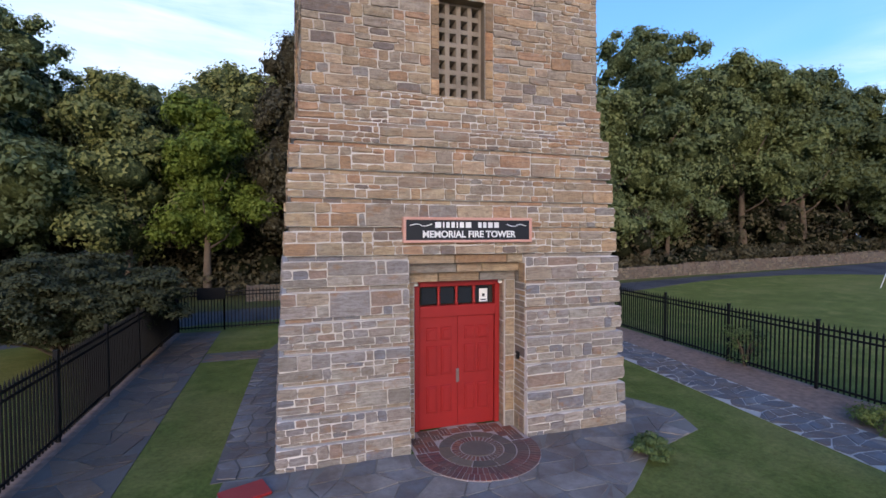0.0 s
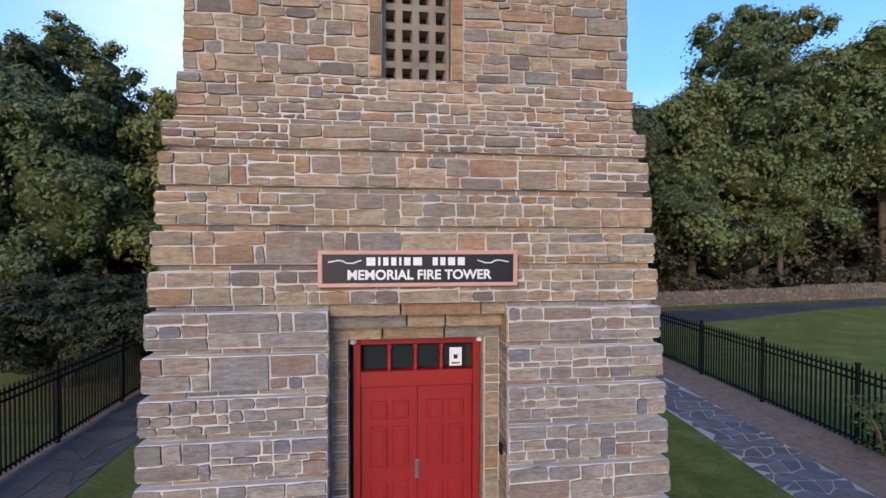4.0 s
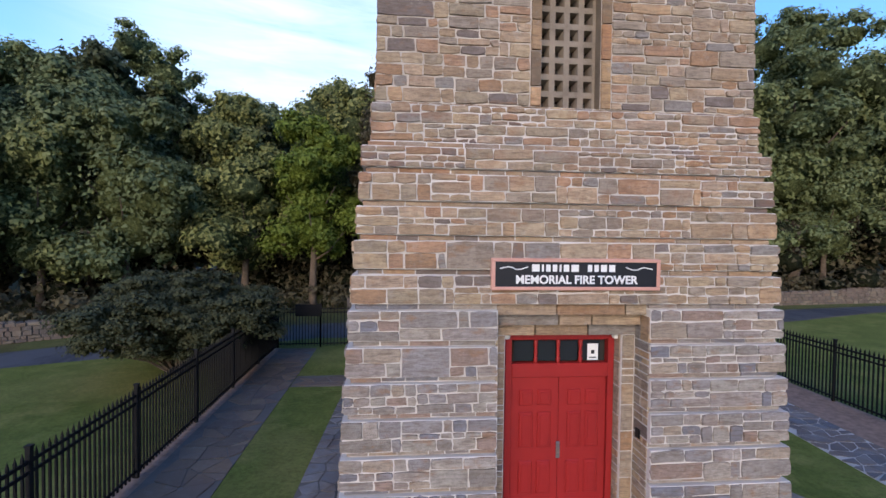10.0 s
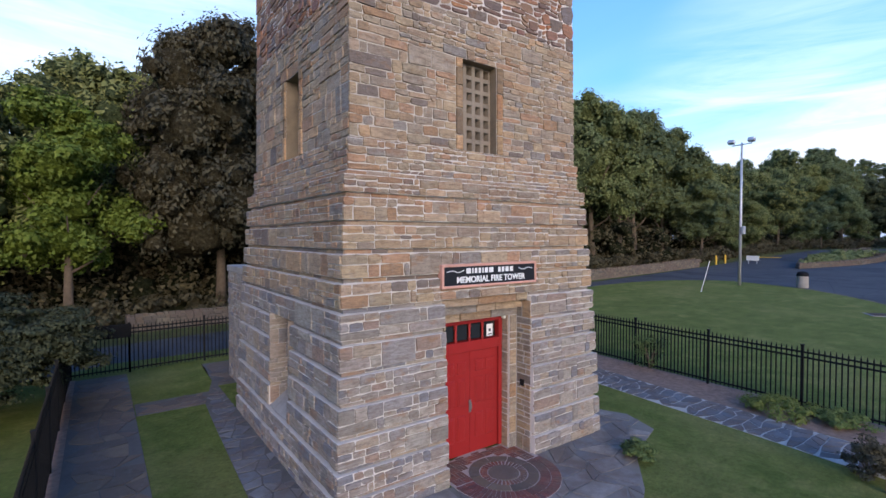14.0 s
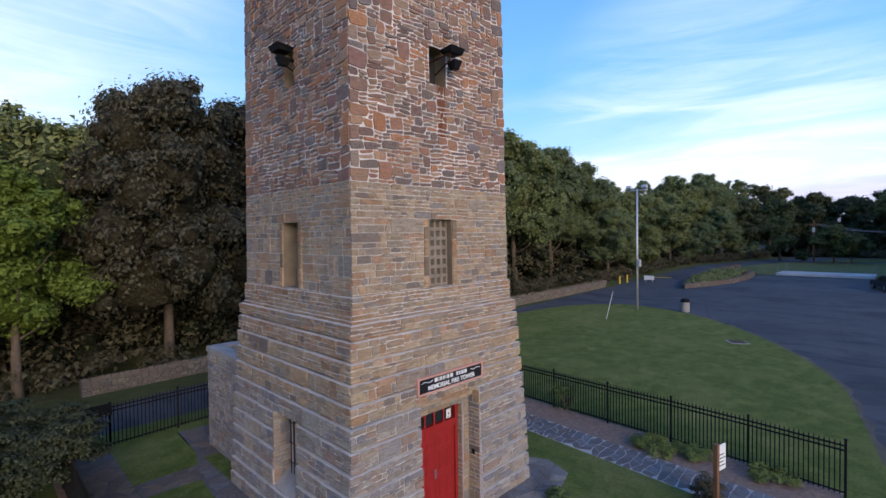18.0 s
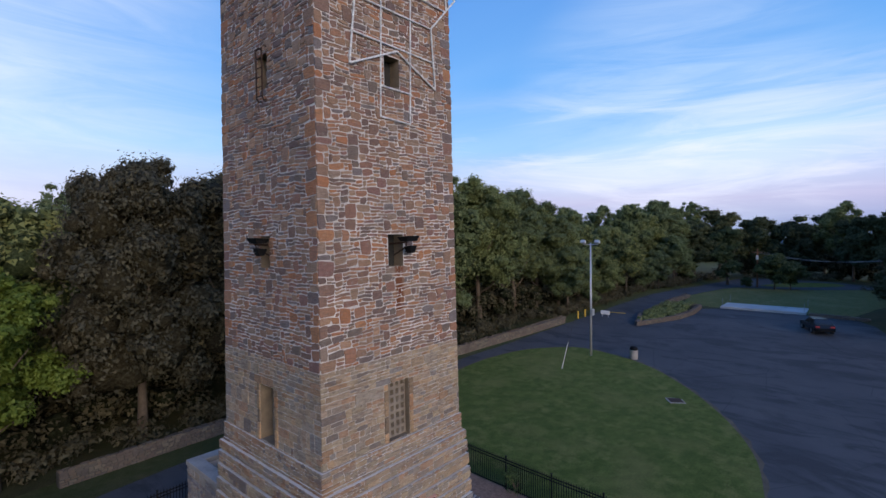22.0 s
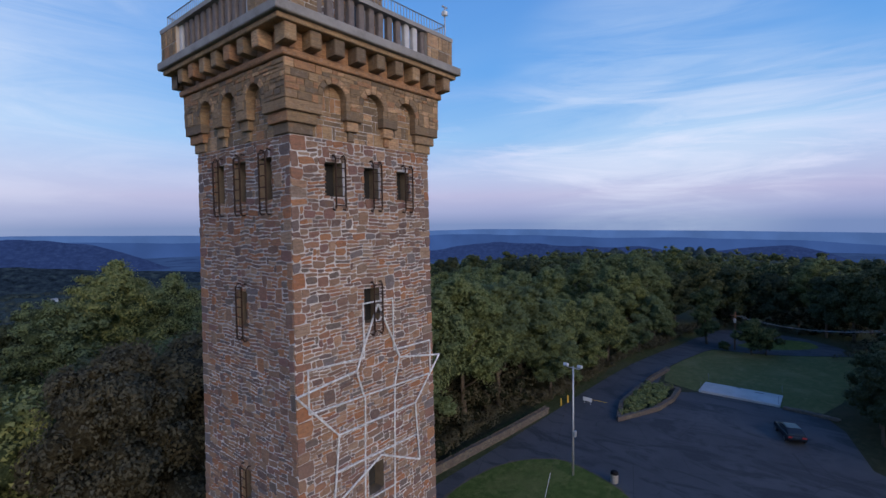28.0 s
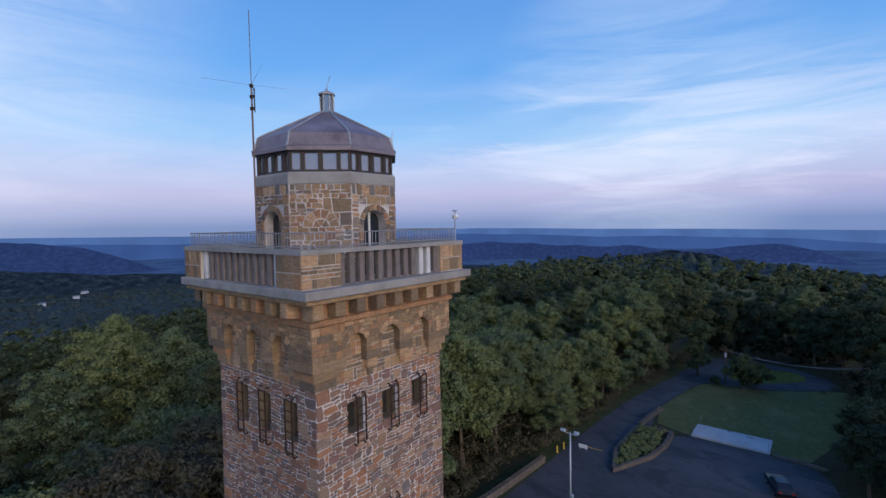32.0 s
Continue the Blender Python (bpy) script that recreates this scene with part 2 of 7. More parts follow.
def spread(tones, light, chroma):
    """The same tones, further apart in lightness and a little stronger in colour."""
    mid = sum(sum(c) for c in tones) / (3 * len(tones))
    out = []
    for c in tones:
        y = sum(c) / 3
        k = (y / mid) ** light
        out.append(tuple(max(0.03, (y + (v - y) * chroma) / y * mid * k) for v in c))
    return out


SHAFT_TONES = spread(SHAFT_TONES + [(0.47, 0.20, 0.09), (0.215, 0.165, 0.135), (0.50, 0.24, 0.11), (0.24, 0.20, 0.19), (0.36, 0.26, 0.19), (0.30, 0.16, 0.13)], 0.95, 0.96)
SHAFT_TONES = [(r * 1.10, g * 1.10, b * 1.12) for r, g, b in SHAFT_TONES]
BASE_TONES = [(r * 1.07, g * 1.06, b * 1.05) for r, g, b in spread(BASE_TONES, 1.35, 1.12)]
CORBEL_TONES = [(r * 1.36, g * 1.34, b * 1.22) for r, g, b in spread(CORBEL_TONES, 1.55, 1.05)]
LOOK_TONES = CORBEL_TONES + [(0.46, 0.25, 0.14), (0.36, 0.20, 0.14), (0.27, 0.245, 0.23), (0.50, 0.30, 0.17), (0.24, 0.19, 0.165), (0.42, 0.33, 0.26)]
GREY_TONES = [(r * 1.13, g * 1.22, b * 1.38) for r, g, b in spread(BASE_TONES, 0.85, 1.0)]
TAN_TONES = [(r * 1.36, g * 1.33, b * 1.20) for r, g, b in spread(BASE_TONES, 0.6, 1.1)] + [(0.47, 0.29, 0.17), (0.56, 0.45, 0.29), (0.27, 0.22, 0.195), (0.50, 0.36, 0.23)]
M_BASE = stone_mat("ashlar_base", GREY_TONES, False)
M_BASE_J = stone_mat("ashlar_base_joined", GREY_TONES, True)
M_TAN = stone_mat("ashlar_upper", TAN_TONES, False)
M_TAN_J = stone_mat("ashlar_upper_joined", TAN_TONES, True)
M_SHAFT = stone_mat("rubble_shaft", SHAFT_TONES, True, rust=True)
LOW_TONES = TAN_TONES + [(0.44, 0.31, 0.20), (0.52, 0.40, 0.26)]
M_SHAFT_L = stone_mat("coursed_lower_shaft", LOW_TONES, True)
M_LOOK = stone_mat("lookout_rubble", LOOK_TONES, True, 10)
M_CORBEL = stone_mat("corbel_sandstone", CORBEL_TONES, True, 10)
M_CORBEL_O = stone_mat("bracket_sandstone", CORBEL_TONES, False, 10)


def simple(name, a, b, scale=8, rough=0.8, metal=0.0, bump=0.3, spec=0.4, fine=None, pos=True):
    s = Mat(name, rough, metal, spec)
    if pos:
        s.world_co()
    n1, n2 = s.noise(scale, 5), s.noise(fine or scale * 9, 5, 0.7)
    s.colour(s.mix(s.ramp(n2, [(0.3, 0.0), (0.7, 0.55)]), s.ramp(n1, [(0.3, a), (0.7, b)]), b))
    s.bump(n2, bump, 0.01)
    return s.m


M_MORTAR = simple("lime_mortar", (0.43, 0.39, 0.355), (0.66, 0.62, 0.585), 0.8, 0.95)
M_MORTAR_T = simple("tan_lime_mortar", (0.36, 0.31, 0.26), (0.60, 0.54, 0.475), 0.7, 0.95)
M_MORTAR_S = simple("shaft_mortar", (0.26, 0.22, 0.195), (0.74, 0.68, 0.63), 0.9, 0.95)
M_CONC = simple("concrete", (0.20, 0.18, 0.16), (0.37, 0.34, 0.31), 1.3, 0.85)
M_CONC_L = simple("pale_concrete", (0.50, 0.48, 0.46), (0.64, 0.62, 0.60), 3, 0.85)
M_BALUSTER = simple("dark_stone_baluster", (0.13, 0.11, 0.10), (0.22, 0.18, 0.16), 5, 0.9)
M_RED = simple("red_door_paint", (0.24, 0.014, 0.014), (0.31, 0.019, 0.018), 2.0, 0.42, bump=0.06)
M_BLACK = simple("black_fence_paint", (0.006, 0.006, 0.007), (0.012, 0.012, 0.013), 6, 0.6, bump=0.05, spec=0.12)
M_IRON = simple("rusty_iron", (0.025, 0.018, 0.015), (0.07, 0.035, 0.022), 14, 0.75, 0.4)
M_BRICKBED = simple("brick_mortar", (0.28, 0.22, 0.20), (0.46, 0.40, 0.37), 2.0, 0.9)
# near-black colour that stands for unlit interiors
M_DARK = simple("interior_shade_black", (0.02, 0.02, 0.02), (0.035, 0.033, 0.03), 4, 0.9)
M_STEEL = simple("steel", (0.38, 0.38, 0.38), (0.5, 0.5, 0.5), 12, 0.35, 0.9, 0.05)
M_GALV = simple("galvanised_steel", (0.42, 0.42, 0.43), (0.58, 0.58, 0.6), 6, 0.5, 0.6, 0.1)
M_RAIL = simple("grey_painted_rail", (0.24, 0.24, 0.25), (0.33, 0.33, 0.34), 6, 0.5, 0.4, 0.05)
M_TUBE = simple("white_light_tube", (0.20, 0.19, 0.185), (0.86, 0.85, 0.83), 9, 0.5, bump=0.1, fine=16)
M_WHITE = simple("white_paint", (0.70, 0.69, 0.67), (0.80, 0.79, 0.77), 5, 0.5, bump=0.05)
M_SIGN = simple("black_sign_panel", (0.010, 0.010, 0.012), (0.016, 0.016, 0.018), 3, 0.4, bump=0.03)
M_PINK = simple("copper_pink_sign_trim", (0.52, 0.26, 0.20), (0.60, 0.33, 0.26), 4, 0.5, bump=0.05)
M_LEAD = simple("weathered_copper_roof", (0.105, 0.075, 0.080), (0.33, 0.265, 0.27), 1.1, 0.5, 0.35, 0.2)
M_LEADL = simple("pale_roof_seam", (0.30, 0.29, 0.28), (0.42, 0.41, 0.40), 3, 0.5, 0.4, 0.1)
M_FRAME = simple("dark_brown_window_frame", (0.035, 0.025, 0.022), (0.06, 0.045, 0.038), 5, 0.6)
M_LATTICE = simple("weathered_lattice_concrete", (0.155, 0.125, 0.095), (0.29, 0.24, 0.185), 2.5, 0.9)
M_MIRROR = Mat("reflecting_window_glass", 0.06, 0.85).colour((0.62, 0.62, 0.64)).m
M_WASH = simple("white_mortar_wash", (0.36, 0.33, 0.30), (0.70, 0.68, 0.66), 1.6, 0.9)
M_JOINT = simple("grey_path_joint", (0.25, 0.24, 0.22), (0.46, 0.445, 0.42), 0.9, 0.9)


def asphalt_mat():
    s = Mat("worn_asphalt", 0.88, spec=0.3).world_co()
    fine = s.noise(34, 5, 0.7)
    c = s.ramp(s.noise(0.16, 5, 0.6), [(0.3, (0.048, 0.050, 0.056)), (0.7, (0.086, 0.086, 0.092))])
    c = s.mix(s.ramp(s.noise(0.42, 5, 0.7, (1.0, 0.35, 1), 1.2), [(0.49, 0.0), (0.60, 0.9)]), c, (0.028, 0.030, 0.036))
    c = s.mix(s.ramp(s.noise(0.10, 4, 0.6), [(0.56, 0.0), (0.70, 0.5)]), c, (0.095, 0.093, 0.090))
    seam = s.n.new("ShaderNodeTexVoronoi")
    seam.feature = "DISTANCE_TO_EDGE"
    seam.inputs["Scale"].default_value = 0.16
    warp = s.n.new("ShaderNodeMapping")
    s.l.new(s.co, warp.inputs[0])
    s.l.new(warp.outputs[0], seam.inputs["Vector"])
    c = s.mix(s.math("MULTIPLY", s.math("LESS_THAN", seam.outputs[0], 0.004), 0.5), c, (0.022, 0.023, 0.027))
    s.colour(s.mix(s.ramp(fine, [(0.3, 0.0), (0.7, 0.4)]), c, (0.094, 0.094, 0.098))).bump(fine, 0.4, 0.01)
    return s.m


M_ASPHALT = asphalt_mat()
M_GRAVEL = simple("brown_mulch_gravel", (0.105, 0.070, 0.054), (0.27, 0.185, 0.142), 7.0, 0.95, bump=0.8, fine=45)
M_BARK = simple("bark", (0.07, 0.052, 0.038), (0.14, 0.105, 0.075), 5, 0.95, bump=0.8, pos=False)
M_WOOD = simple("brown_stained_wood", (0.13, 0.06, 0.03), (0.20, 0.10, 0.05), 6, 0.7)
M_RUBBER = simple("rubber", (0.02, 0.02, 0.02), (0.03, 0.03, 0.03), 9, 0.8)
M_CAR = simple("black_car_paint", (0.008, 0.010, 0.013), (0.012, 0.014, 0.018), 3, 0.22, 0.3, 0.0, 0.6)
M_GLASS = Mat("dark_glass", 0.12, spec=0.35).colour((0.02, 0.024, 0.03)).m
M_REVEAL = simple("window_reveal_stone", (0.13, 0.10, 0.07), (0.24, 0.185, 0.125), 3, 0.9)
M_PANE = Mat("sky_lit_window_glass", 0.06, 0.75).colour((0.36, 0.34, 0.35)).m
M_YELLOW = simple("yellow_paint", (0.55, 0.33, 0.03), (0.65, 0.40, 0.05), 5, 0.6)
M_PATHBED = simple("dark_path_mortar", (0.060, 0.055, 0.052), (0.125, 0.115, 0.105), 1.5, 0.9)
M_SOIL = simple("worn_soil", (0.060, 0.050, 0.036), (0.13, 0.105, 0.075), 1.5, 0.95)
M_APRON = simple("grey_apron_mortar", (0.12, 0.11, 0.098), (0.20, 0.185, 0.165), 1.2, 0.9)
M_WALLCORE = simple("shaded_wall_core", (0.05, 0.045, 0.038), (0.10, 0.09, 0.075), 4, 0.95)


def flag_mat(name, tones, island=False):
    s = Mat(name, 0.88, spec=0.22)
    pick = s.pick(island)
    s.world_co()
    c = s.ramp(pick, [(i / len(tones), t) for i, t in enumerate(tones)], True)
    n = s.noise(11, 6, 0.65)
    c = s.mix(0.3, c, s.ramp(n, [(0.3, 0.2), (0.7, 0.6)]), "OVERLAY")
    c = s.mix(s.ramp(s.noise(0.9, 5, 0.65), [(0.40, 0.0), (0.60, 0.8)]), c, (0.140, 0.106, 0.088))
    c = s.mix(s.ramp(s.noise(5.0, 5, 0.7), [(0.55, 0.0), (0.72, 0.5)]), c, (0.20, 0.185, 0.175))
    s.colour(s.mix(s.ramp(s.noise(1.7, 4), [(0.5, 0.0), (0.8, 0.4)]), c, (0.075, 0.062, 0.055)))
    s.bump(n, 0.8, 0.018)
    return s.m


M_FLAG = flag_mat("brown_grey_flagstone", [(0.141, 0.112, 0.089), (0.180, 0.140, 0.106), (0.118, 0.099, 0.082), (0.208, 0.157, 0.111), (0.157, 0.119, 0.087), (0.103, 0.088, 0.074), (0.186, 0.134, 0.093)])
M_FLAG_B = flag_mat("tan_grey_flagstone", [(0.23, 0.215, 0.20), (0.28, 0.26, 0.24), (0.19, 0.19, 0.195), (0.31, 0.275, 0.24), (0.25, 0.235, 0.225), (0.17, 0.172, 0.18)])
M_SLATE = flag_mat("blue_slate", [(0.135, 0.145, 0.165), (0.17, 0.178, 0.195), (0.11, 0.118, 0.135), (0.20, 0.20, 0.205), (0.15, 0.155, 0.17)])
M_BRICK = flag_mat("red_brick", [(0.24, 0.085, 0.06), (0.20, 0.07, 0.055), (0.28, 0.11, 0.075), (0.17, 0.07, 0.06)])
M_BRICK_D = flag_mat("dark_red_brick", [(0.19, 0.070, 0.062), (0.16, 0.060, 0.056), (0.22, 0.085, 0.072), (0.14, 0.062, 0.062)])
M_RUBBLE = flag_mat("field_stone", [(0.186, 0.156, 0.116), (0.149, 0.126, 0.099), (0.223, 0.186, 0.139), (0.124, 0.108, 0.093), (0.174, 0.132, 0.093)], True)


def grass_mat(name, a, b, dry):
    s = Mat(name, 0.95, spec=0.15).world_co()
    broad, mid, fine = s.noise(0.22, 4), s.noise(1.5, 5), s.noise(60, 4, 0.7)
    c = s.mix(s.ramp(mid, [(0.35, 0.0), (0.65, 1.0)]), a, b)
    c = s.mix(s.ramp(broad, [(0.50, 0.0), (0.68, 0.65)]), c, dry)
    c = s.mix(s.ramp(s.noise(0.75, 5, 0.7), [(0.52, 0.0), (0.68, 0.6)]), c, dry)
    c = s.mix(0.45, c, s.ramp(s.noise(11, 5, 0.75), [(0.32, 0.12), (0.70, 0.80)]), "OVERLAY")
    c = s.mix(0.5, c, s.ramp(fine, [(0.25, 0.15), (0.75, 0.75)]), "OVERLAY")
    s.colour(c).bump(s.mix(0.5, fine, mid), 0.45, 0.025)
    s.b.inputs["Sheen Weight"].default_value, s.b.inputs["Sheen Roughness"].default_value = 0.10, 0.4
    s.b.inputs["Sheen Tint"].default_value = (0.55, 0.62, 0.22, 1)
    return s.m


M_GRASS = grass_mat("mown_grass", (0.066, 0.094, 0.018), (0.106, 0.134, 0.030), (0.180, 0.168, 0.058))
M_FIELD = grass_mat("dry_field_grass", (0.094, 0.104, 0.034), (0.132, 0.130, 0.048), (0.190, 0.164, 0.074))
M_VERGE = grass_mat("rough_verge_grass", (0.040, 0.050, 0.018), (0.060, 0.066, 0.026), (0.095, 0.080, 0.045))
M_EARTH = grass_mat("woodland_ground", (0.030, 0.032, 0.016), (0.050, 0.046, 0.024), (0.07, 0.05, 0.03))


def tree_tint(s):
    """A tone for each tree."""
    return s.ramp(s.pick(False), [(0.0, (0.66, 0.70, 0.72)), (0.35, (0.92, 0.95, 0.92)), (0.7, (1.08, 1.06, 0.90)), (1.0, (1.25, 1.12, 0.82))])


def leaf_mat(name, tones):
    s = Mat(name, 0.75, spec=0.15)
    c = s.ramp(s.pick(True), [(i / (len(tones) - 1), t) for i, t in enumerate(tones)])
    c = s.mix(1.0, c, tree_tint(s), "MULTIPLY")
    s.colour(c)
    tr = s.n.new("ShaderNodeBsdfTranslucent")
    s.l.new(c, tr.inputs[0])
    mx = s.n.new("ShaderNodeMixShader")
    mx.inputs[0].default_value = 0.22
    s.l.new(s.b.outputs[0], mx.inputs[1])
    s.l.new(tr.outputs[0], mx.inputs[2])
    s.l.new(mx.outputs[0], s.n["Material Output"].inputs[0])
    return s.m


M_LEAF = leaf_mat("oak_leaves", [(0.128, 0.156, 0.070), (0.170, 0.200, 0.092), (0.216, 0.242, 0.118)])
M_LEAF_D = leaf_mat("dark_leaves", [(0.068, 0.061, 0.042), (0.092, 0.082, 0.056), (0.121, 0.107, 0.071)])
M_LEAF_G = leaf_mat("deep_green_leaves", [(0.060, 0.072, 0.040), (0.082, 0.096, 0.054), (0.108, 0.122, 0.070)])
M_LEAF_Y = leaf_mat("yellow_green_leaves", [(0.112, 0.152, 0.026), (0.156, 0.201, 0.035), (0.206, 0.250, 0.055)])
M_LEAF_S = leaf_mat("juniper_needles", [(0.066, 0.074, 0.039), (0.092, 0.099, 0.052), (0.123, 0.126, 0.068)])
M_LEAF_W = leaf_mat("weed_leaves", [(0.100, 0.140, 0.050), (0.135, 0.180, 0.064), (0.175, 0.215, 0.085)])
M_LEAF_F = leaf_mat("far_leaves", [(0.085, 0.100, 0.048), (0.118, 0.134, 0.064), (0.155, 0.170, 0.082)])
M_LEAF_C = leaf_mat("cypress_foliage", [(0.055, 0.074, 0.034), (0.075, 0.096, 0.045), (0.100, 0.122, 0.058)])


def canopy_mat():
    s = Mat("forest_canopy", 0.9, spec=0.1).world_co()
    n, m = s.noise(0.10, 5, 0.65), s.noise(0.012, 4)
    # blue of distance haze and shade between crowns put into the colour
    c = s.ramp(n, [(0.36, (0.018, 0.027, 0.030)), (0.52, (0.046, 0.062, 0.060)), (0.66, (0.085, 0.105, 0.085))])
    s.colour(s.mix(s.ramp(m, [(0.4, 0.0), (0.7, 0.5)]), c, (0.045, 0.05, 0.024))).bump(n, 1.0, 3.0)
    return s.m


M_CANOPY = canopy_mat()


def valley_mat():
    """The far valley floor, with blue evening haze painted in as a glow."""
    s = Mat("valley_haze_glow", 1.0, spec=0.0).world_co()
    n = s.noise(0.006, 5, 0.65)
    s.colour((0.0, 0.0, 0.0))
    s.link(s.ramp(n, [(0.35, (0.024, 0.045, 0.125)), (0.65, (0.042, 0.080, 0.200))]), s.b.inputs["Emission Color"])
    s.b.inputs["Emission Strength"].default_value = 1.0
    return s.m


M_VALLEY = valley_mat()


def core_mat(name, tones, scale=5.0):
    """Close-set leaves inside a crown: mottled, rough and uneven, coloured darker to stand for inner shade."""
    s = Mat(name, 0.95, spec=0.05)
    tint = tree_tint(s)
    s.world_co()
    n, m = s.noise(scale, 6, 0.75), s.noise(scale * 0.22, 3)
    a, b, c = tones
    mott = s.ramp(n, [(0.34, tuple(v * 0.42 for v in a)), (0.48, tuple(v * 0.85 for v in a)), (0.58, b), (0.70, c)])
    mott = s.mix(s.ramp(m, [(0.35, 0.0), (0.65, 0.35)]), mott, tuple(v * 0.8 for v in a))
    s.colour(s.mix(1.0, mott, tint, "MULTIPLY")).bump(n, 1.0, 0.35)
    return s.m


M_CORE = core_mat("inner_leaf_shade_tone", [(0.040, 0.042, 0.022), (0.055, 0.060, 0.030), (0.085, 0.090, 0.045)])
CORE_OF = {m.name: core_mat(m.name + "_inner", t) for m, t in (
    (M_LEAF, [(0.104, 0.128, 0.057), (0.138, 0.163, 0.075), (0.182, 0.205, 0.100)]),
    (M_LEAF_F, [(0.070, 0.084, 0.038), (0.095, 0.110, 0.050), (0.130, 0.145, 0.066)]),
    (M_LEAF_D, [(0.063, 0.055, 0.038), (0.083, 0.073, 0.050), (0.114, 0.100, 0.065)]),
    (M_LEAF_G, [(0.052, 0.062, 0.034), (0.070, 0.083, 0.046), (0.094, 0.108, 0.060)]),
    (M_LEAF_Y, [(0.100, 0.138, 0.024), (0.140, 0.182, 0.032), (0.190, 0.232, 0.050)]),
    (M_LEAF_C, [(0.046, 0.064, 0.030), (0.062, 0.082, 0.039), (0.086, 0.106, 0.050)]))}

# ---- mesh helpers ----
def link_mesh(name, bm, mats, parent=None, smooth=False):
    me = bpy.data.meshes.new(name)
    bmesh.ops.recalc_face_normals(bm, faces=bm.faces)
    bm.to_mesh(me)
    bm.free()
    for m in mats if isinstance(mats, (list, tuple)) else [mats]:
        me.materials.append(m)
    if smooth:
        me.shade_smooth()
    ob = new(name, me)
    ob.parent = parent
    return ob


def part(name, bm, mats, parent, label="", smooth=False):
    ob = link_mesh(name, bm, mats, parent, smooth)
    if label:
        ob["label"] = label
    return ob


def thing(name, label, category, group="", at=(0, 0, 0), rz=0.0, kind=""):
    ob = new(name)
    ob.matrix_world = pose(*at, 0, 0, rz)
    bpy.context.view_layer.update()
    return tagged(ob, label, category, group, kind)


def data_mesh(name, verts, faces, mat, parent=None, smooth=False):
    me = bpy.data.meshes.new(name)
    verts, faces = np.asarray(verts, np.float32), np.asarray(faces, np.int32)
    k = faces.shape[1]
    me.vertices.add(len(verts))
    me.vertices.foreach_set("co", verts.ravel())
    me.loops.add(faces.size)
    me.loops.foreach_set("vertex_index", faces.ravel())
    me.polygons.add(len(faces))
    me.polygons.foreach_set("loop_start", np.arange(0, faces.size, k, dtype=np.int32))
    me.polygons.foreach_set("loop_total", np.full(len(faces), k, np.int32))
    me.update(calc_edges=True)
    me.validate()
    me.materials.append(mat)
    if smooth:
        me.shade_smooth()
    ob = new(name, me)
    ob.parent = parent
    return ob


def box(bm, x0, x1, y0, y1, z0, z1, bevel=0.0):
    v = [bm.verts.new(c) for c in ((x0, y0, z0), (x1, y0, z0), (x1, y1, z0), (x0, y1, z0), (x0, y0, z1), (x1, y0, z1), (x1, y1, z1), (x0, y1, z1))]
    fs = [bm.faces.new([v[i] for i in f]) for f in ((3, 2, 1, 0), (4, 5, 6, 7), (0, 1, 5, 4), (1, 2, 6, 5), (2, 3, 7, 6), (3, 0, 4, 7))]
    if bevel:
        bmesh.ops.bevel(bm, geom=list({e for f in fs for e in f.edges}), offset=bevel, segments=1, affect="EDGES")
    return bm


def boxes(*dims, bevel=0.0):
    bm = bmesh.new()
    for d in dims:
        box(bm, *d, bevel=bevel)
    return bm


def tube(bm, pts, r, sides=8, close=False):
    """A round rod along a line of points; r is one radius or one a point."""
    pts = [Vector(p) for p in pts]
    rs = r if isinstance(r, (list, tuple)) else [r] * len(pts)
    rings = []
    for i, p in enumerate(pts):
        a, b = pts[max(i - 1, 0)], pts[min(i + 1, len(pts) - 1)]
        d = (b - a).normalized()
        u = d.orthogonal().normalized() if abs(d.z) > 0.95 else d.cross(Vector((0, 0, 1))).normalized()
        w = d.cross(u)
        rings.append([bm.verts.new(p + rs[i] * (math.cos(k * math.tau / sides) * u + math.sin(k * math.tau / sides) * w)) for k in range(sides)])
    for a, b in zip(rings, rings[1:]):
        for k in range(sides):
            bm.faces.new((a[k], a[(k + 1) % sides], b[(k + 1) % sides], b[k]))
    bm.faces.new(rings[0][::-1])
    bm.faces.new(rings[-1])
    return bm


def rods(*lines, r=0.02, sides=8):
    bm = bmesh.new()
    for pts in lines:
        tube(bm, pts, r, sides)
    return bm


def prism(bm, pts, z0, z1):
    """A flat outline raised from z0 to z1."""
    lo, hi = [bm.verts.new((*p[:2], z0)) for p in pts], [bm.verts.new((*p[:2], z1)) for p in pts]
    n = len(pts)
    bm.faces.new(lo[::-1])
    bm.faces.new(hi)
    for i in range(n):
        bm.faces.new((lo[i], lo[(i + 1) % n], hi[(i + 1) % n], hi[i]))
    return bm


def lathe(bm, prof, sides=16, centre=(0, 0), turn=0.0):
    rings = [[bm.verts.new((centre[0] + r * math.cos(turn + k * math.tau / sides), centre[1] + r * math.sin(turn + k * math.tau / sides), z)) for k in range(sides)] for r, z in prof]
    for a, b in zip(rings, rings[1:]):
        for k in range(sides):
            bm.faces.new((a[k], a[(k + 1) % sides], b[(k + 1) % sides], b[k]))
    bm.faces.new(rings[0][::-1])
    bm.faces.new(rings[-1])
    return bm


# ---- ground ----
def rise(x):
    d = max(0.0, x - 8.0)
    return 0.03 * d + 0.0003 * d * d if d < 60 else 2.88


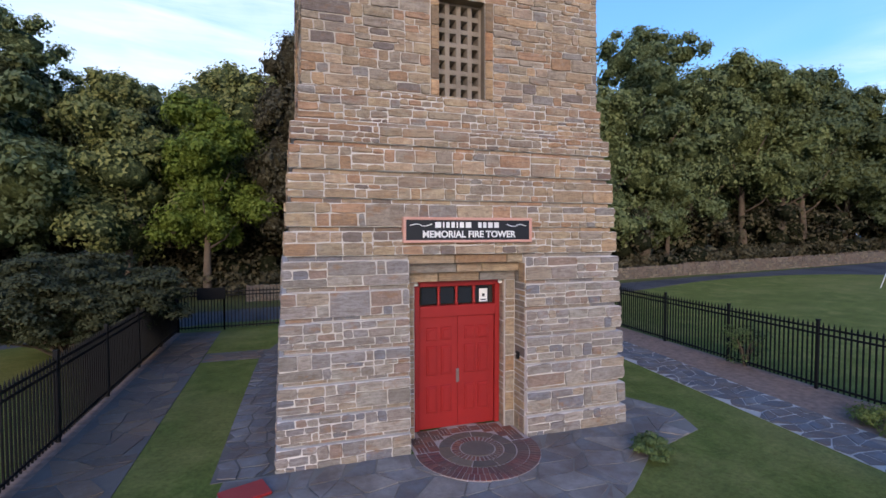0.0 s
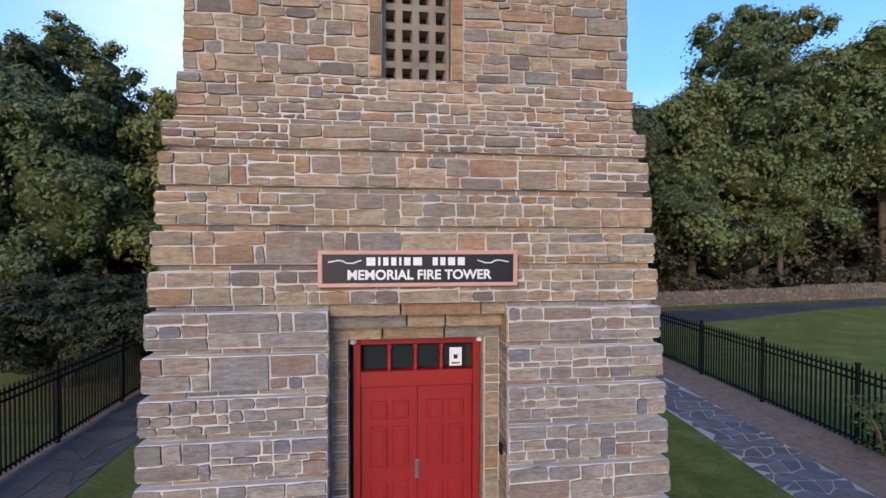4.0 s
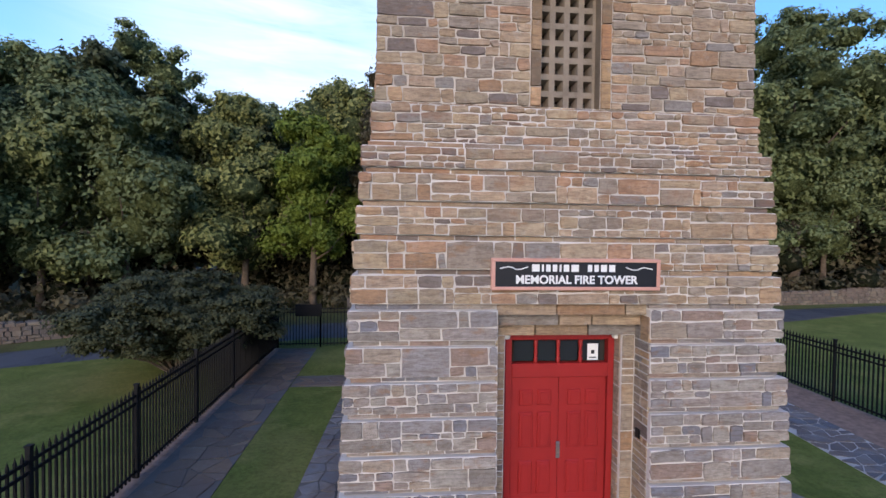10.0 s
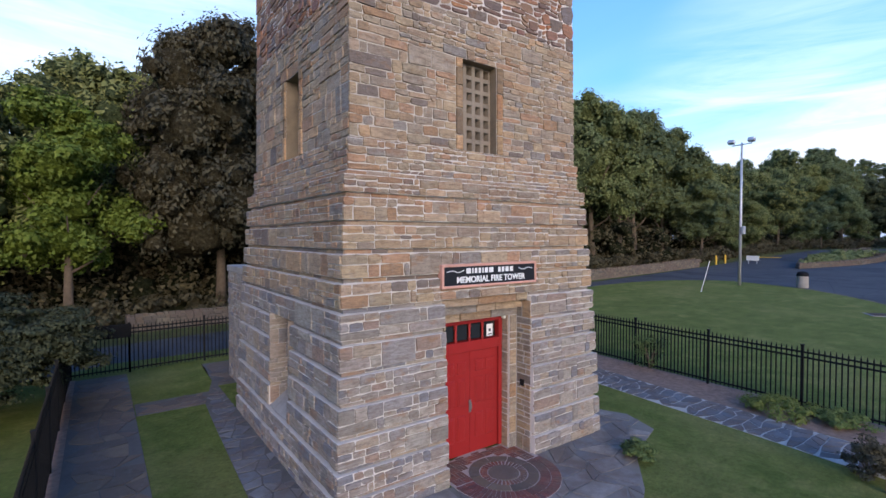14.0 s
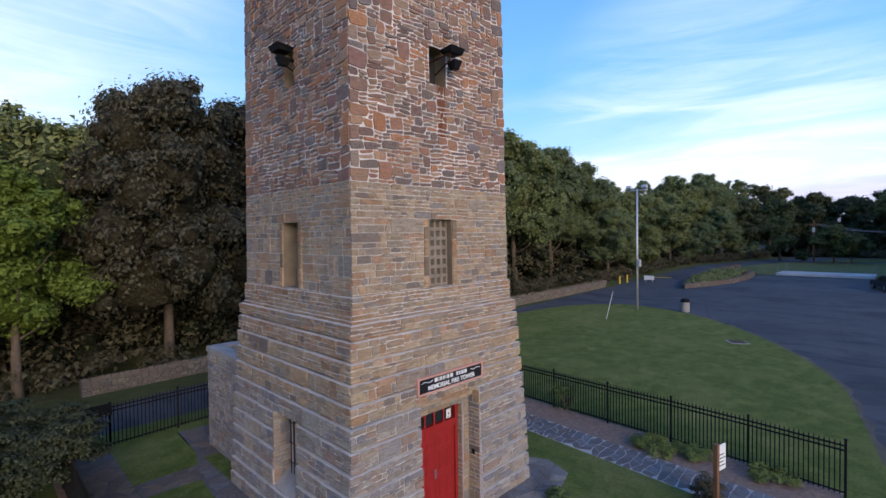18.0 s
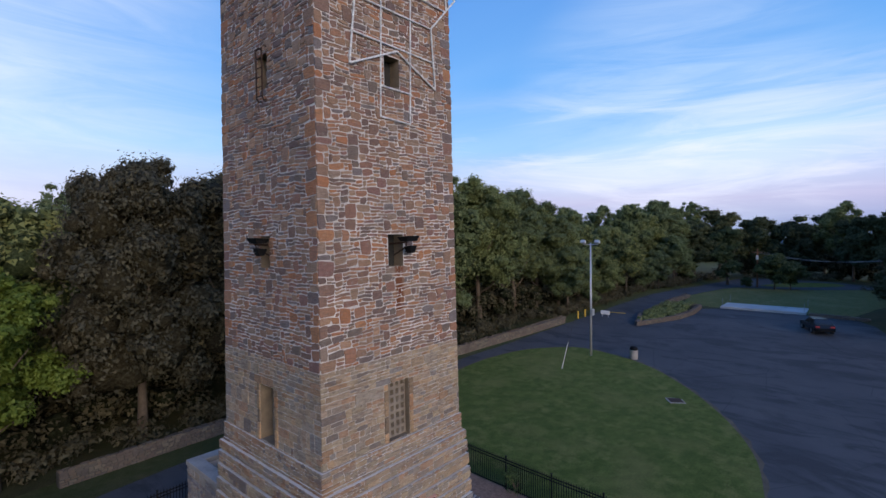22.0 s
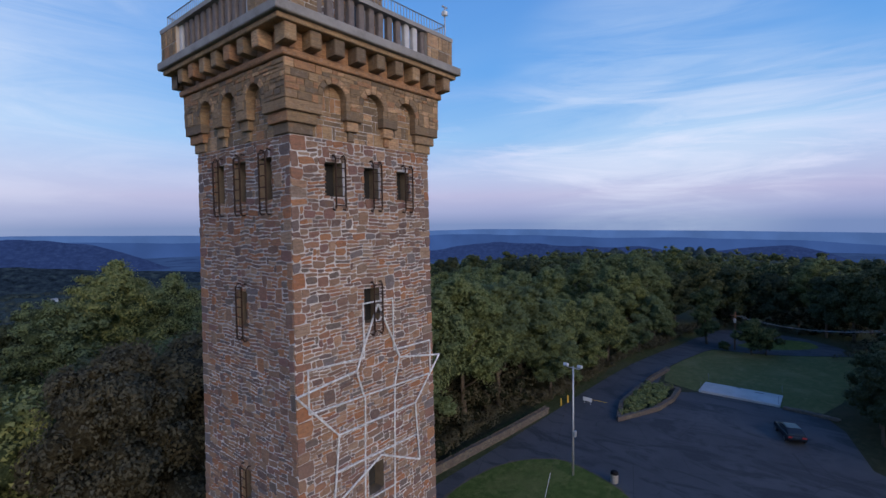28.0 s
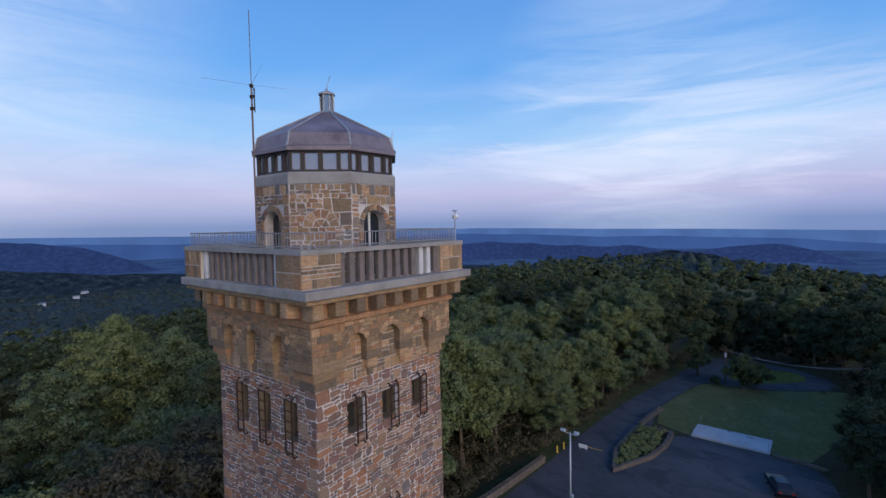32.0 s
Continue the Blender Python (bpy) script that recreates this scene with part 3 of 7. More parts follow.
def terrain(x, y):
    """The hilltop: level in the yard, rising to the car park, falling away on all sides."""
    near = rise(2.0 * math.floor(x / 2)) * (1 - (x / 2 - math.floor(x / 2))) + rise(2.0 * math.floor(x / 2) + 2) * (x / 2 - math.floor(x / 2))
    along = max(-60.0, min(320.0, x * 0.974 + y * 0.225))
    out = max(0.0, math.hypot(x - along * 0.974, y - along * 0.225) - 58.0)
    fall = -min(150.0, 0.10 * out + 0.00022 * out * out) - 0.05 * max(0.0, along - 105.0)
    roll = 6.0 * noise.noise(Vector((x * 0.006, y * 0.006, 2))) * min(1, out / 150)
    return near * max(0, 1 - out / 200) + fall + roll


def lines(fine0, fine1, far):
    mid = np.arange(fine0, fine1 + 1, 2.0)
    step, a, b, lo, hi = 3.0, fine0, fine1, [], []
    while b < far:
        step *= 1.22
        a, b = a - step, b + step
        lo.append(a)
        hi.append(b)
    return np.r_[lo[::-1], mid, hi]


GX, GY = lines(-60, 130, 4600), lines(-60, 60, 4600)
gv = [(x, y, terrain(x, y)) for y in GY for x in GX]
gn = len(GX)
gf = [(j * gn + i, j * gn + i + 1, (j + 1) * gn + i + 1, (j + 1) * gn + i) for j in range(len(GY) - 1) for i in range(gn - 1)]
ground_ob = data_mesh("ground", gv, gf, M_EARTH, smooth=True)
# ground beyond 1650 m takes the glowing haze colour
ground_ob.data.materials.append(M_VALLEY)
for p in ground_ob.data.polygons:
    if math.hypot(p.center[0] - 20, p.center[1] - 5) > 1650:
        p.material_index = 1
ground = tagged(ground_ob, "dark leafy woodland soil falling away from a hilltop", "ground", kind="structure")


def drape(name, outline, lift, mat, label, category="ground", kind="structure", thick=0.0):
    """A flat outline laid on the terrain."""
    bm = bmesh.new()
    f = bm.faces.new([bm.verts.new((x, y, 0)) for x, y in outline])
    xs = [p[0] for p in outline]
    for k in range(int(min(xs) // 2) + 1, int(max(xs) // 2) + 1):
        bmesh.ops.bisect_plane(bm, geom=bm.verts[:] + bm.edges[:] + bm.faces[:], plane_co=(2.0 * k, 0, 0), plane_no=(1, 0, 0))
    ys = [p[1] for p in outline]
    for k in range(int(min(ys) // 8) + 1, int(max(ys) // 8) + 1):
        bmesh.ops.bisect_plane(bm, geom=bm.verts[:] + bm.edges[:] + bm.faces[:], plane_co=(0, 8.0 * k, 0), plane_no=(0, 1, 0))
    bmesh.ops.triangulate(bm, faces=bm.faces[:])
    for v in bm.verts:
        v.co.z = terrain(v.co.x, v.co.y) + lift
    for f in bm.faces:
        if f.normal.z < 0:
            f.normal_flip()
    ob = link_mesh(name, bm, mat)
    return tagged(ob, label, category, kind=kind)


def smooth_line(pts, k=6):
    """A rounded line through the points."""
    out = []
    for i in range(len(pts) - 1):
        p0, p1, p2, p3 = (np.array(pts[max(0, min(len(pts) - 1, j))], float) for j in (i - 1, i, i + 1, i + 2))
        for s in np.linspace(0, 1, k, endpoint=False):
            out.append(tuple(0.5 * (2 * p1 + (p2 - p0) * s + (2 * p0 - 5 * p1 + 4 * p2 - p3) * s * s + (3 * p1 - p0 - 3 * p2 + p3) * s ** 3)))
    return out + [tuple(map(float, pts[-1]))]


lawn_edge = smooth_line([(-6, 14.0), (8, 14.4), (17, 15.6), (24.5, 16.9), (31, 15.6), (34.6, 12.2), (35.0, 9.4), (33.4, 4.6), (30.0, 0.4), (25.2, -3.5), (20.3, -6.1), (15.4, -7.3), (10.5, -8.4), (4, -11), (-6, -16)])
far_edge = smooth_line([(-40, 2), (-24, 6.5), (-16.5, 12.0), (-9, 16.5), (0, 18.3), (12, 18.9), (24, 18.9), (31, 18.3), (37, 17.8), (44, 17.2), (53, 16.6), (62, 15.6), (70, 14.4), (78, 13.2), (84.7, 11.8), (92, 10.8), (102.7, 8.6)])
drape("lawn", [(-40, -30), (-6, -30)] + [(x, y) for x, y in lawn_edge[::-1]] + [(-12.0, 11.2), (-15.5, 9.6), (-24, 4.5), (-40, 0)], 0.02, M_GRASS, "mown green lawn with dry patches round the tower")
drape("asphalt_road", [(-40, 0), (-24, 4.5), (-15.5, 9.6), (-12.0, 11.2), (-6, 14.0)] + lawn_edge[1:] + [(-6, -30), (20, -34), (42, -24), (50, -13.5), (58, -11.5), (61.3, -9.5), (61.3, 3.6), (60.0, 6.0), (61, 9.0), (68.2, 9.9), (75.2, 8.9), (82.4, 7.4), (85.5, 6.4), (86.2, 1.5), (87.0, -1.9),
                       (89.5, -6.2), (92.0, -10.2), (93.8, -12.6), (95.6, -13.0), (99.5, -11.0), (104, -6), (106, 1.5), (104.5, 6.8)] + far_edge[::-1],
      0.012, M_ASPHALT, "worn grey asphalt road widening into a car park", "road")
soil_edge = []
for i in range(4, len(lawn_edge) - 4):
    (xa, ya), (xb, yb) = lawn_edge[i - 1], lawn_edge[i + 1]
    l = math.hypot(xb - xa, yb - ya)
    wide = 0.22 + 0.12 * math.sin(i * 2.3)
    soil_edge.append((lawn_edge[i][0] - (yb - ya) / l * wide, lawn_edge[i][1] + (xb - xa) / l * wide))
drape("soil_edge", lawn_edge[4:-4] + soil_edge[::-1], 0.016, M_SOIL, "thin worn soil edge between lawn and asphalt")
drape("grass_island", smooth_line([(91.2, 3.6), (95.5, 1.6), (100.2, -1.6), (101.0, -6.4), (97.0, -8.0), (93.4, -5.2), (90.4, -1.0), (90.0, 2.2), (91.2, 3.6)], 4)[:-1], 0.03, M_GRASS, "grass island inside the turning loop of the road")
drape("grass_verge", far_edge[12:] + [(102, 13.0), (92, 14.0), (84, 15.2), (72, 17.2), (62, 18.4), (53, 19.4), (44, 20.0), (37, 20.6), (31, 21.2), (24, 21.6), (12, 22.0), (0, 21.8), (-9, 20.6), (-17.5, 14.8)], 0.016, M_VERGE, "narrow strip of rough grass beside the road")
drape("far_lawn", [(61.5, 4.2), (61.5, -9.3), (66, -11), (75, -14), (85, -15.6), (93.4, -13.6), (91.6, -10.2), (89.0, -6.2), (86.6, -1.9), (85.8, 1.5), (85.0, 6.2), (82.4, 7.2), (75.2, 8.7), (68.2, 9.7), (63, 8.6)], 0.02, M_FIELD, "dry mown field beyond the car park")

# ---- the tower ----
YC = 3.23            # middle of the tower in y; its middle in x is 0
BANDS = [(0.0, 0.47, 3.34), (0.47, 0.93, 3.32), (0.93, 1.45, 3.30), (1.45, 1.97, 3.28), (1.97, 2.47, 3.255), (2.47, 2.97, 3.23), (2.97, 3.48, 3.205),
         (3.48, 3.97, 3.175), (3.97, 4.45, 3.145), (4.45, 4.93, 3.115), (4.93, 5.40, 3.085), (5.40, 5.78, 3.055)]
SHAFT0, SHAFT1 = 6.32, 28.0


def half(z):
    return 2.87 - 0.009 * (z - 7.0)


tower = thing("stone_tower", "tall square tower of brown stone with stepped base", "tower")
rng = random.Random(7)


def on_face(k, u, v, w, d):
    """A point on side k (0 front, 1 left, 2 back, 3 right): u along, v up, w the half width there, d out of the face."""
    r = w + d
    return ((u, YC - r, v), (-r, YC - u, v), (-u, YC + r, v), (r, YC + u, v))[k]


def courses(u0, u1, v0, v1, holes, rg, band=(0.28, 0.46), length=(0.30, 0.85), rubble=False, solo=0.25):
    """Random coursed stonework: rectangles (u0, u1, v0, v1) that fill a wall round its openings."""
    cuts = sorted({v0, v1, *(h for hole in holes for h in hole[2:] if v0 < h < v1)})
    out = []
    for a, b in zip(cuts, cuts[1:]):
        n = max(1, round((b - a) / rg.uniform(*band)))
        levels = [a + (b - a) * i / n + (rg.uniform(-0.04, 0.04) if 0 < i < n else 0) for i in range(n + 1)]
        for c, d in zip(levels, levels[1:]):
            spans = [(u0, u1)]
            for h in holes:
                if h[2] < d - 1e-4 and h[3] > c + 1e-4:
                    spans = [s for p, q in spans for s in ((p, min(q, h[0])), (max(p, h[1]), q)) if s[1] - s[0] > 0.03]
            for p, q in spans:
                x = p
                while x < q - 1e-4:
                    e = x + rg.uniform(0.5, 1.5)
                    e = q if q - e < 0.35 else e
                    kind = rg.random()
                    rows = [0, 1] if d - c < 0.16 or kind < solo else [0, rg.uniform(0.35, 0.65), 1] if kind < 0.6 or d - c < 0.26 else [0, rg.uniform(0.25, 0.4), rg.uniform(0.55, 0.75), 1]
                    for r0, r1 in zip(rows, rows[1:]):
                        z0, z1 = c + (d - c) * r0, c + (d - c) * r1
                        y = x
                        while y < e - 1e-4:
                            top = min(length[1], max(length[0] * 1.2, (z1 - z0) * (rg.uniform(1.1, 2.2) if rubble else rg.uniform(2.0, 5.0))))
                            f = y + rg.uniform(length[0] * 0.6, max(top, length[0]))
                            f = e if e - f < length[0] * 0.45 else f
                            out.append((y, f, z0, z1))
                            y = f
                    x = e
    return out


STONE_F = ((4, 5, 6, 7), (0, 1, 5, 4), (1, 2, 6, 5), (2, 3, 7, 6), (3, 0, 4, 7))


def stone_points(s, k, w, rg, joint=0.007, deep=(0.012, 0.034), skew=0.006, fine=False):
    """The corners of one stone: a ring in the joint and a smaller, slightly tilted ring on its face. fine: rings of eight with uneven edges."""
    u0, u1, v0, v1 = s
    d = rg.uniform(*deep)
    b = min(0.007, (v1 - v0) * 0.10)
    mu, mv = (u0 + u1) / 2, (v0 + v1) / 2
    q = [(u0 + joint, v0 + joint), (u1 - joint, v0 + joint), (u1 - joint, v1 - joint), (u0 + joint, v1 - joint)]
    if fine:
        c = min(0.010, (v1 - v0) * 0.07)
        m = rg.uniform(0.3, 0.7)
        q = [(q[0][0] + c * rg.random(), q[0][1]), (q[0][0] + (q[1][0] - q[0][0]) * m, q[0][1] - 0.5 * skew), (q[1][0], q[1][1] + c * rg.random()), (q[1][0] + 0.4 * skew, mv),
             (q[2][0] - c * rg.random(), q[2][1]), (q[0][0] + (q[1][0] - q[0][0]) * (1 - m), q[2][1] + 0.5 * skew), (q[3][0], q[3][1] - c * rg.random()), (q[0][0] - 0.4 * skew, mv)]
    base = [(u + rg.uniform(-skew, skew), v + rg.uniform(-skew, skew)) for u, v in q]
    top = [(u + max(-b, min(b, (mu - u) * 4)), v + max(-b, min(b, (mv - v) * 4))) for u, v in base]
    wide = w if callable(w) else lambda v: w
    return [on_face(k, u, v, wide(v), -0.02) for u, v in base] + [on_face(k, u, v, wide(v), d + rg.uniform(-0.006, 0.006)) for u, v in top]


EIGHT_F = ((8, 9, 10, 11, 12, 13, 14, 15),) + tuple((i, (i + 1) % 8, (i + 1) % 8 + 8, i + 8) for i in range(8))


class Pile:
    """Stones joined into one mesh."""

    def __init__(self):
        self.v, self.f = [], []

    def add(self, pts, faces=None):
        n = len(self.v)
        self.v += pts
        self.f += [[i + n for i in f] for f in faces or (EIGHT_F if len(pts) == 16 else STONE_F)]

    def done(self, name, mat, parent, label=""):
        me = bpy.data.meshes.new(name)
        me.from_pydata(self.v, [], self.f)
        me.materials.append(mat)
        ob = new(name, me)
        ob.parent = parent
        ob["kind"] = "stuff"
        if label:
            ob["label"] = label
        return ob


# base: mortar core with the door recess and the low window on the left side
DOOR_HALF, DOOR_IN, NICHE = 1.13, 0.92, (2.42, 3.66)
COURSES = []


def course_block(name, dims, zt, parent, label=""):
    """One block of a course; its top and the ledge are washed with mortar."""
    bm = boxes(dims)
    for face in bm.faces:
        if face.normal.z > 0.9 or dims[4] > zt - 0.09:
            face.material_index = 1
    return part(name, bm, [M_MORTAR, M_WASH], parent, label)


for z0, zt, w in BANDS:
    blocks = []
    for w, z0, z1 in ((w, z0, zt - 0.085), (w - 0.10, zt - 0.085, zt)):
        f, b = YC - w, YC + w
        if zt <= 3.49:
            if z0 > 0.9 and z1 < 3.0:
                blocks += [(-w, w, 0.95, NICHE[0], z0, z1), (-2.72, w, NICHE[0], NICHE[1], z0, z1), (-w, w, NICHE[1], b, z0, z1)]
            else:
                blocks += [(-w, w, 0.95, b, z0, z1)]
            blocks += [(-w, -DOOR_HALF, f, 0.46, z0, z1), (DOOR_HALF, w, f, 0.46, z0, z1), (-w, -DOOR_IN, 0.46, 0.95, z0, z1), (DOOR_IN, w, 0.46, 0.95, z0, z1)]
        else:
            blocks += [(-w, w, f, b, z0, z1)]
    COURSES.append(course_block("base_course", blocks[0], zt, tower, "stepped stone course with pale mortar joints"))
    for dims in blocks[1:]:
        course_block("course_block", dims, zt, COURSES[-1])
COURSES.append(part("base_course", boxes((-2.93, 2.93, YC - 2.93, YC + 2.93, 5.78, SHAFT0)), M_MORTAR, tower, "top stone course of the base"))

rest, rest_up = Pile(), Pile()
single = []
for i, (z0, z1, w) in enumerate(BANDS + [(5.78, SHAFT0, 2.93)]):
    lip = 0.085 if i < 12 else 0.0
    for k in range(4):
        e = 0.022 if k in (0, 2) else 0.0
        holes = [(-DOOR_HALF, DOOR_HALF, 0, 3.48)] if k == 0 else [(YC - NICHE[1], YC - NICHE[0], 0.93, 2.97)] if k == 1 else []
        rows = courses(-w - e, w + e, z0, z1 - lip, holes, rng, (0.36, 0.44) if i < 12 else (0.22, 0.30), (0.24, 0.9), solo=0.04)
        for s in rows:
            pts = stone_points(s, k, w, rng, joint=0.0078, skew=0.009, fine=k < 2)
            if k == 0 and len(single) < 295:
                single.append((i, pts))
            else:
                (rest if i < 7 else rest_up).add(pts)
        if lip:
            for s in courses(-w + 0.09 - e, w - 0.09 + e, z1 - lip, z1, [(a - 0.0, b + 0.0, c, d) for a, b, c, d in holes], rng, (0.3, 0.4), (0.5, 1.1)):
                (rest if i < 7 else rest_up).add(stone_points(s, k, w - 0.10, rng, 0.006, (0.012, 0.03)))
rest.done("coursed_stone", M_BASE_J, tower)
rest_up.done("upper_coursed_stone", M_TAN_J, tower)

# shaft: a hollow square of walls with openings through them
FRONT_W = [(-0.47, 0.43, 6.36, 8.16), (-0.32, 0.31, 11.75, 12.75), (-0.32, 0.31, 17.28, 18.22), (-0.32, 0.31, 22.62, 23.68),
           (-1.63, -1.01, 26.42, 27.38), (-0.21, 0.38, 26.40, 27.34), (1.17, 1.76, 26.38, 27.32)]
SIDE_W = [(-0.45, 0.45, 6.36, 8.12), (-0.30, 0.30, 11.75, 12.75), (-0.30, 0.30, 17.20, 18.25), (-0.32, 0.32, 22.60, 23.72),
          (-1.58, -0.92, 26.30, 27.50), (-0.28, 0.40, 26.30, 27.50), (1.12, 1.80, 26.30, 27.50)]
BACK_W = [(-0.45, 0.45, 6.36, 8.12)]
OPEN = [FRONT_W, SIDE_W, BACK_W, BACK_W]
THICK = 0.5


def wall_shell(k, holes, v0, v1):
    """One side of the shaft: outer and inner faces with reveals round each opening."""
    bm = bmesh.new()
    us = sorted({-9.0, 9.0, *(h[0] for h in holes), *(h[1] for h in holes)})
    vs = sorted({v0, v1, *(h[2] for h in holes), *(h[3] for h in holes)})

    def at(u, v, d):
        w = half(v)
        lim = w - d
        return bm.verts.new(on_face(k, max(-lim, min(lim, u)), v, w, -d))

    for a, b in zip(us, us[1:]):
        for c, d in zip(vs, vs[1:]):
            if any(h[0] <= a and b <= h[1] and h[2] <= c and d <= h[3] for h in holes):
                continue
            for deep in (0.0, THICK):
                bm.faces.new([at(a, c, deep), at(b, c, deep), at(b, d, deep), at(a, d, deep)])
    for h in holes:
        ring = [(h[0], h[2]), (h[1], h[2]), (h[1], h[3]), (h[0], h[3])]
        for (a, c), (b, d) in zip(ring, ring[1:] + ring[:1]):
            bm.faces.new([at(a, c, 0), at(b, d, 0), at(b, d, THICK), at(a, c, THICK)]).material_index = 1
    return bm


def rubble_pack(wide, v0, v1, holes, rg):
    """Random rubble: large squarish blocks scattered among thin flat stones, with big quoins at the corners."""
    ch, cw = 0.105, 0.135
    nr, nc = int(round((v1 - v0) / ch)), int(round(2 * wide / cw))
    ch, cw = (v1 - v0) / nr, 2 * wide / nc
    taken = np.zeros((nr, nc), bool)
    for a, b, c, d in holes:
        taken[max(0, int(round((c - v0) / ch))):int(round((d - v0) / ch)), int(round((a + wide) / cw)):int(round((b + wide) / cw))] = True
    out = []

    def claim(r, c, h, w):
        if r < 0 or c < 0 or r + h > nr or c + w > nc or taken[r:r + h, c:c + w].any():
            return False
        taken[r:r + h, c:c + w] = True
        out.append((-wide + c * cw, -wide + (c + w) * cw, v0 + r * ch, v0 + (r + h) * ch))
        return True

    for side in (0, 1):
        r = 0
        while r < nr:
            h, w = rg.choice((2, 3, 3, 4)), rg.choice((2, 2, 3, 4))
            claim(r, 0 if side == 0 else nc - w, h, w)
            r += h
    for _ in range(int(nr * nc * 0.045)):
        claim(rg.randrange(nr), rg.randrange(nc), *rg.choice(((3, 3), (3, 2), (2, 2), (2, 3), (2, 4), (4, 3), (3, 3), (2, 3))))
    for r in range(nr):
        c = 0
        while c < nc:
            if taken[r, c]:
                c += 1
                continue
            w = rg.choice((1, 2, 2, 3, 3, 4))
            while w > 1 and (c + w > nc or taken[r, c:c + w].any()):
                w -= 1
            claim(r, c, 2 if rg.random() < 0.22 and r + 2 <= nr and not taken[r + 1, c:c + w].any() else 1, w)
            c += w
    return out


def wander(k, u, v):
    """Uneven beds: how far the joints stray from level at this place."""
    n = noise.noise(Vector((u * 1.5, v * 1.5, 7.0 * k))) * 0.060 + noise.noise(Vector((u * 4.2, v * 4.2, 30 + 7.0 * k))) * 0.040
    m = noise.noise(Vector((u * 3.8, v * 3.8, 60 + 7.0 * k))) * 0.055
    return m, n


def rubble_points(s, k, rg):
    """One rough stone of eight uneven corners that follows the wandering beds."""
    u0, u1, v0, v1 = s
    j, d = 0.0068, rg.uniform(0.006, 0.036)
    mu, mv = (u0 + u1) / 2, (v0 + v1) / 2
    cu, cv = min(0.05, (u1 - u0) * 0.2), min(0.04, (v1 - v0) * 0.22)
    q = [(u0 + cu * rg.random(), v0), (mu + rg.uniform(-0.3, 0.3) * (u1 - u0), v0), (u1 - cu * rg.random(), v0 + cv * rg.random()), (u1, mv),
         (u1 - cu * rg.random(), v1), (mu + rg.uniform(-0.3, 0.3) * (u1 - u0), v1), (u0, v1 - cv * rg.random()), (u0, mv)]
    ring = []
    for u, v in q:
        u, v = u + max(-j, min(j, (mu - u) * 3)), v + max(-j, min(j, (mv - v) * 3))
        w = half(v)
        edge = max(0.0, min(1.0, (2.70 - abs(u)) / 0.25))
        du, dv = wander(k, u, v)
        ends = max(0.0, min(1.0, (v - 9.0) / 0.2, (SHAFT1 - v) / 0.2))
        ring.append(((u + du * edge) * w / RUB_W, v + dv * ends))
    b = min(0.008, (v1 - v0) * 0.07)
    cx, cz = sum(p[0] for p in ring) / 8, sum(p[1] for p in ring) / 8
    top = [(u + max(-b, min(b, (cx - u) * 3)), v + max(-b, min(b, (cz - v) * 3))) for u, v in ring]
    return [on_face(k, u, v, half(v), -0.02) for u, v in ring] + [on_face(k, u, v, half(v), d + rg.uniform(-0.008, 0.008)) for u, v in top]


rubble, lower = Pile(), Pile()
RUB_W = half(9.0)
for k in range(4):
    for z0, z1, mortar in ((SHAFT0, 9.0, M_MORTAR_T), (9.0, SHAFT1, M_MORTAR_S)):
        part("shaft_wall", wall_shell(k, [h for h in OPEN[k] if z0 <= h[2] < z1], z0, z1), [mortar, M_REVEAL], tower, "tall rubble stone shaft wall")
    e = 0.022 if k in (0, 2) else 0.0
    grow = [(h[0] - 0.17, h[1] + 0.17, h[2], h[3]) if i == 0 else h for i, h in enumerate(OPEN[k])]
    for s in courses(-half(SHAFT0) - e, half(SHAFT0) + e, SHAFT0, 9.0, [h for h in grow if h[2] < 9.0], rng, band=(0.30, 0.42), length=(0.25, 0.85), solo=0.15):
        lim = half((s[2] + s[3]) / 2) + e
        s = (max(s[0], -lim), min(s[1], lim), s[2], s[3])
        if s[1] - s[0] > 0.05:
            lower.add(stone_points(s, k, half, rng, joint=0.0075, deep=(0.008, 0.032), skew=0.010, fine=k < 2))
    for s in rubble_pack(RUB_W + e, 9.0, SHAFT1, [(h[0] * RUB_W / half(h[2]), h[1] * RUB_W / half(h[2]), h[2], h[3]) for h in OPEN[k] if h[2] >= 9.0], rng):
        rubble.add(rubble_points(s, k, rng))
rubble.done("rubble_stone", M_SHAFT, tower)
lower.done("lower_rubble_stone", M_SHAFT_L, tower)
for z in (6.0, 9.6, 15.0, 25.0):
    part("inner_floor", boxes((-2.2, 2.2, YC - 2.2, YC + 2.2, z, z + 0.2)), M_DARK, tower)

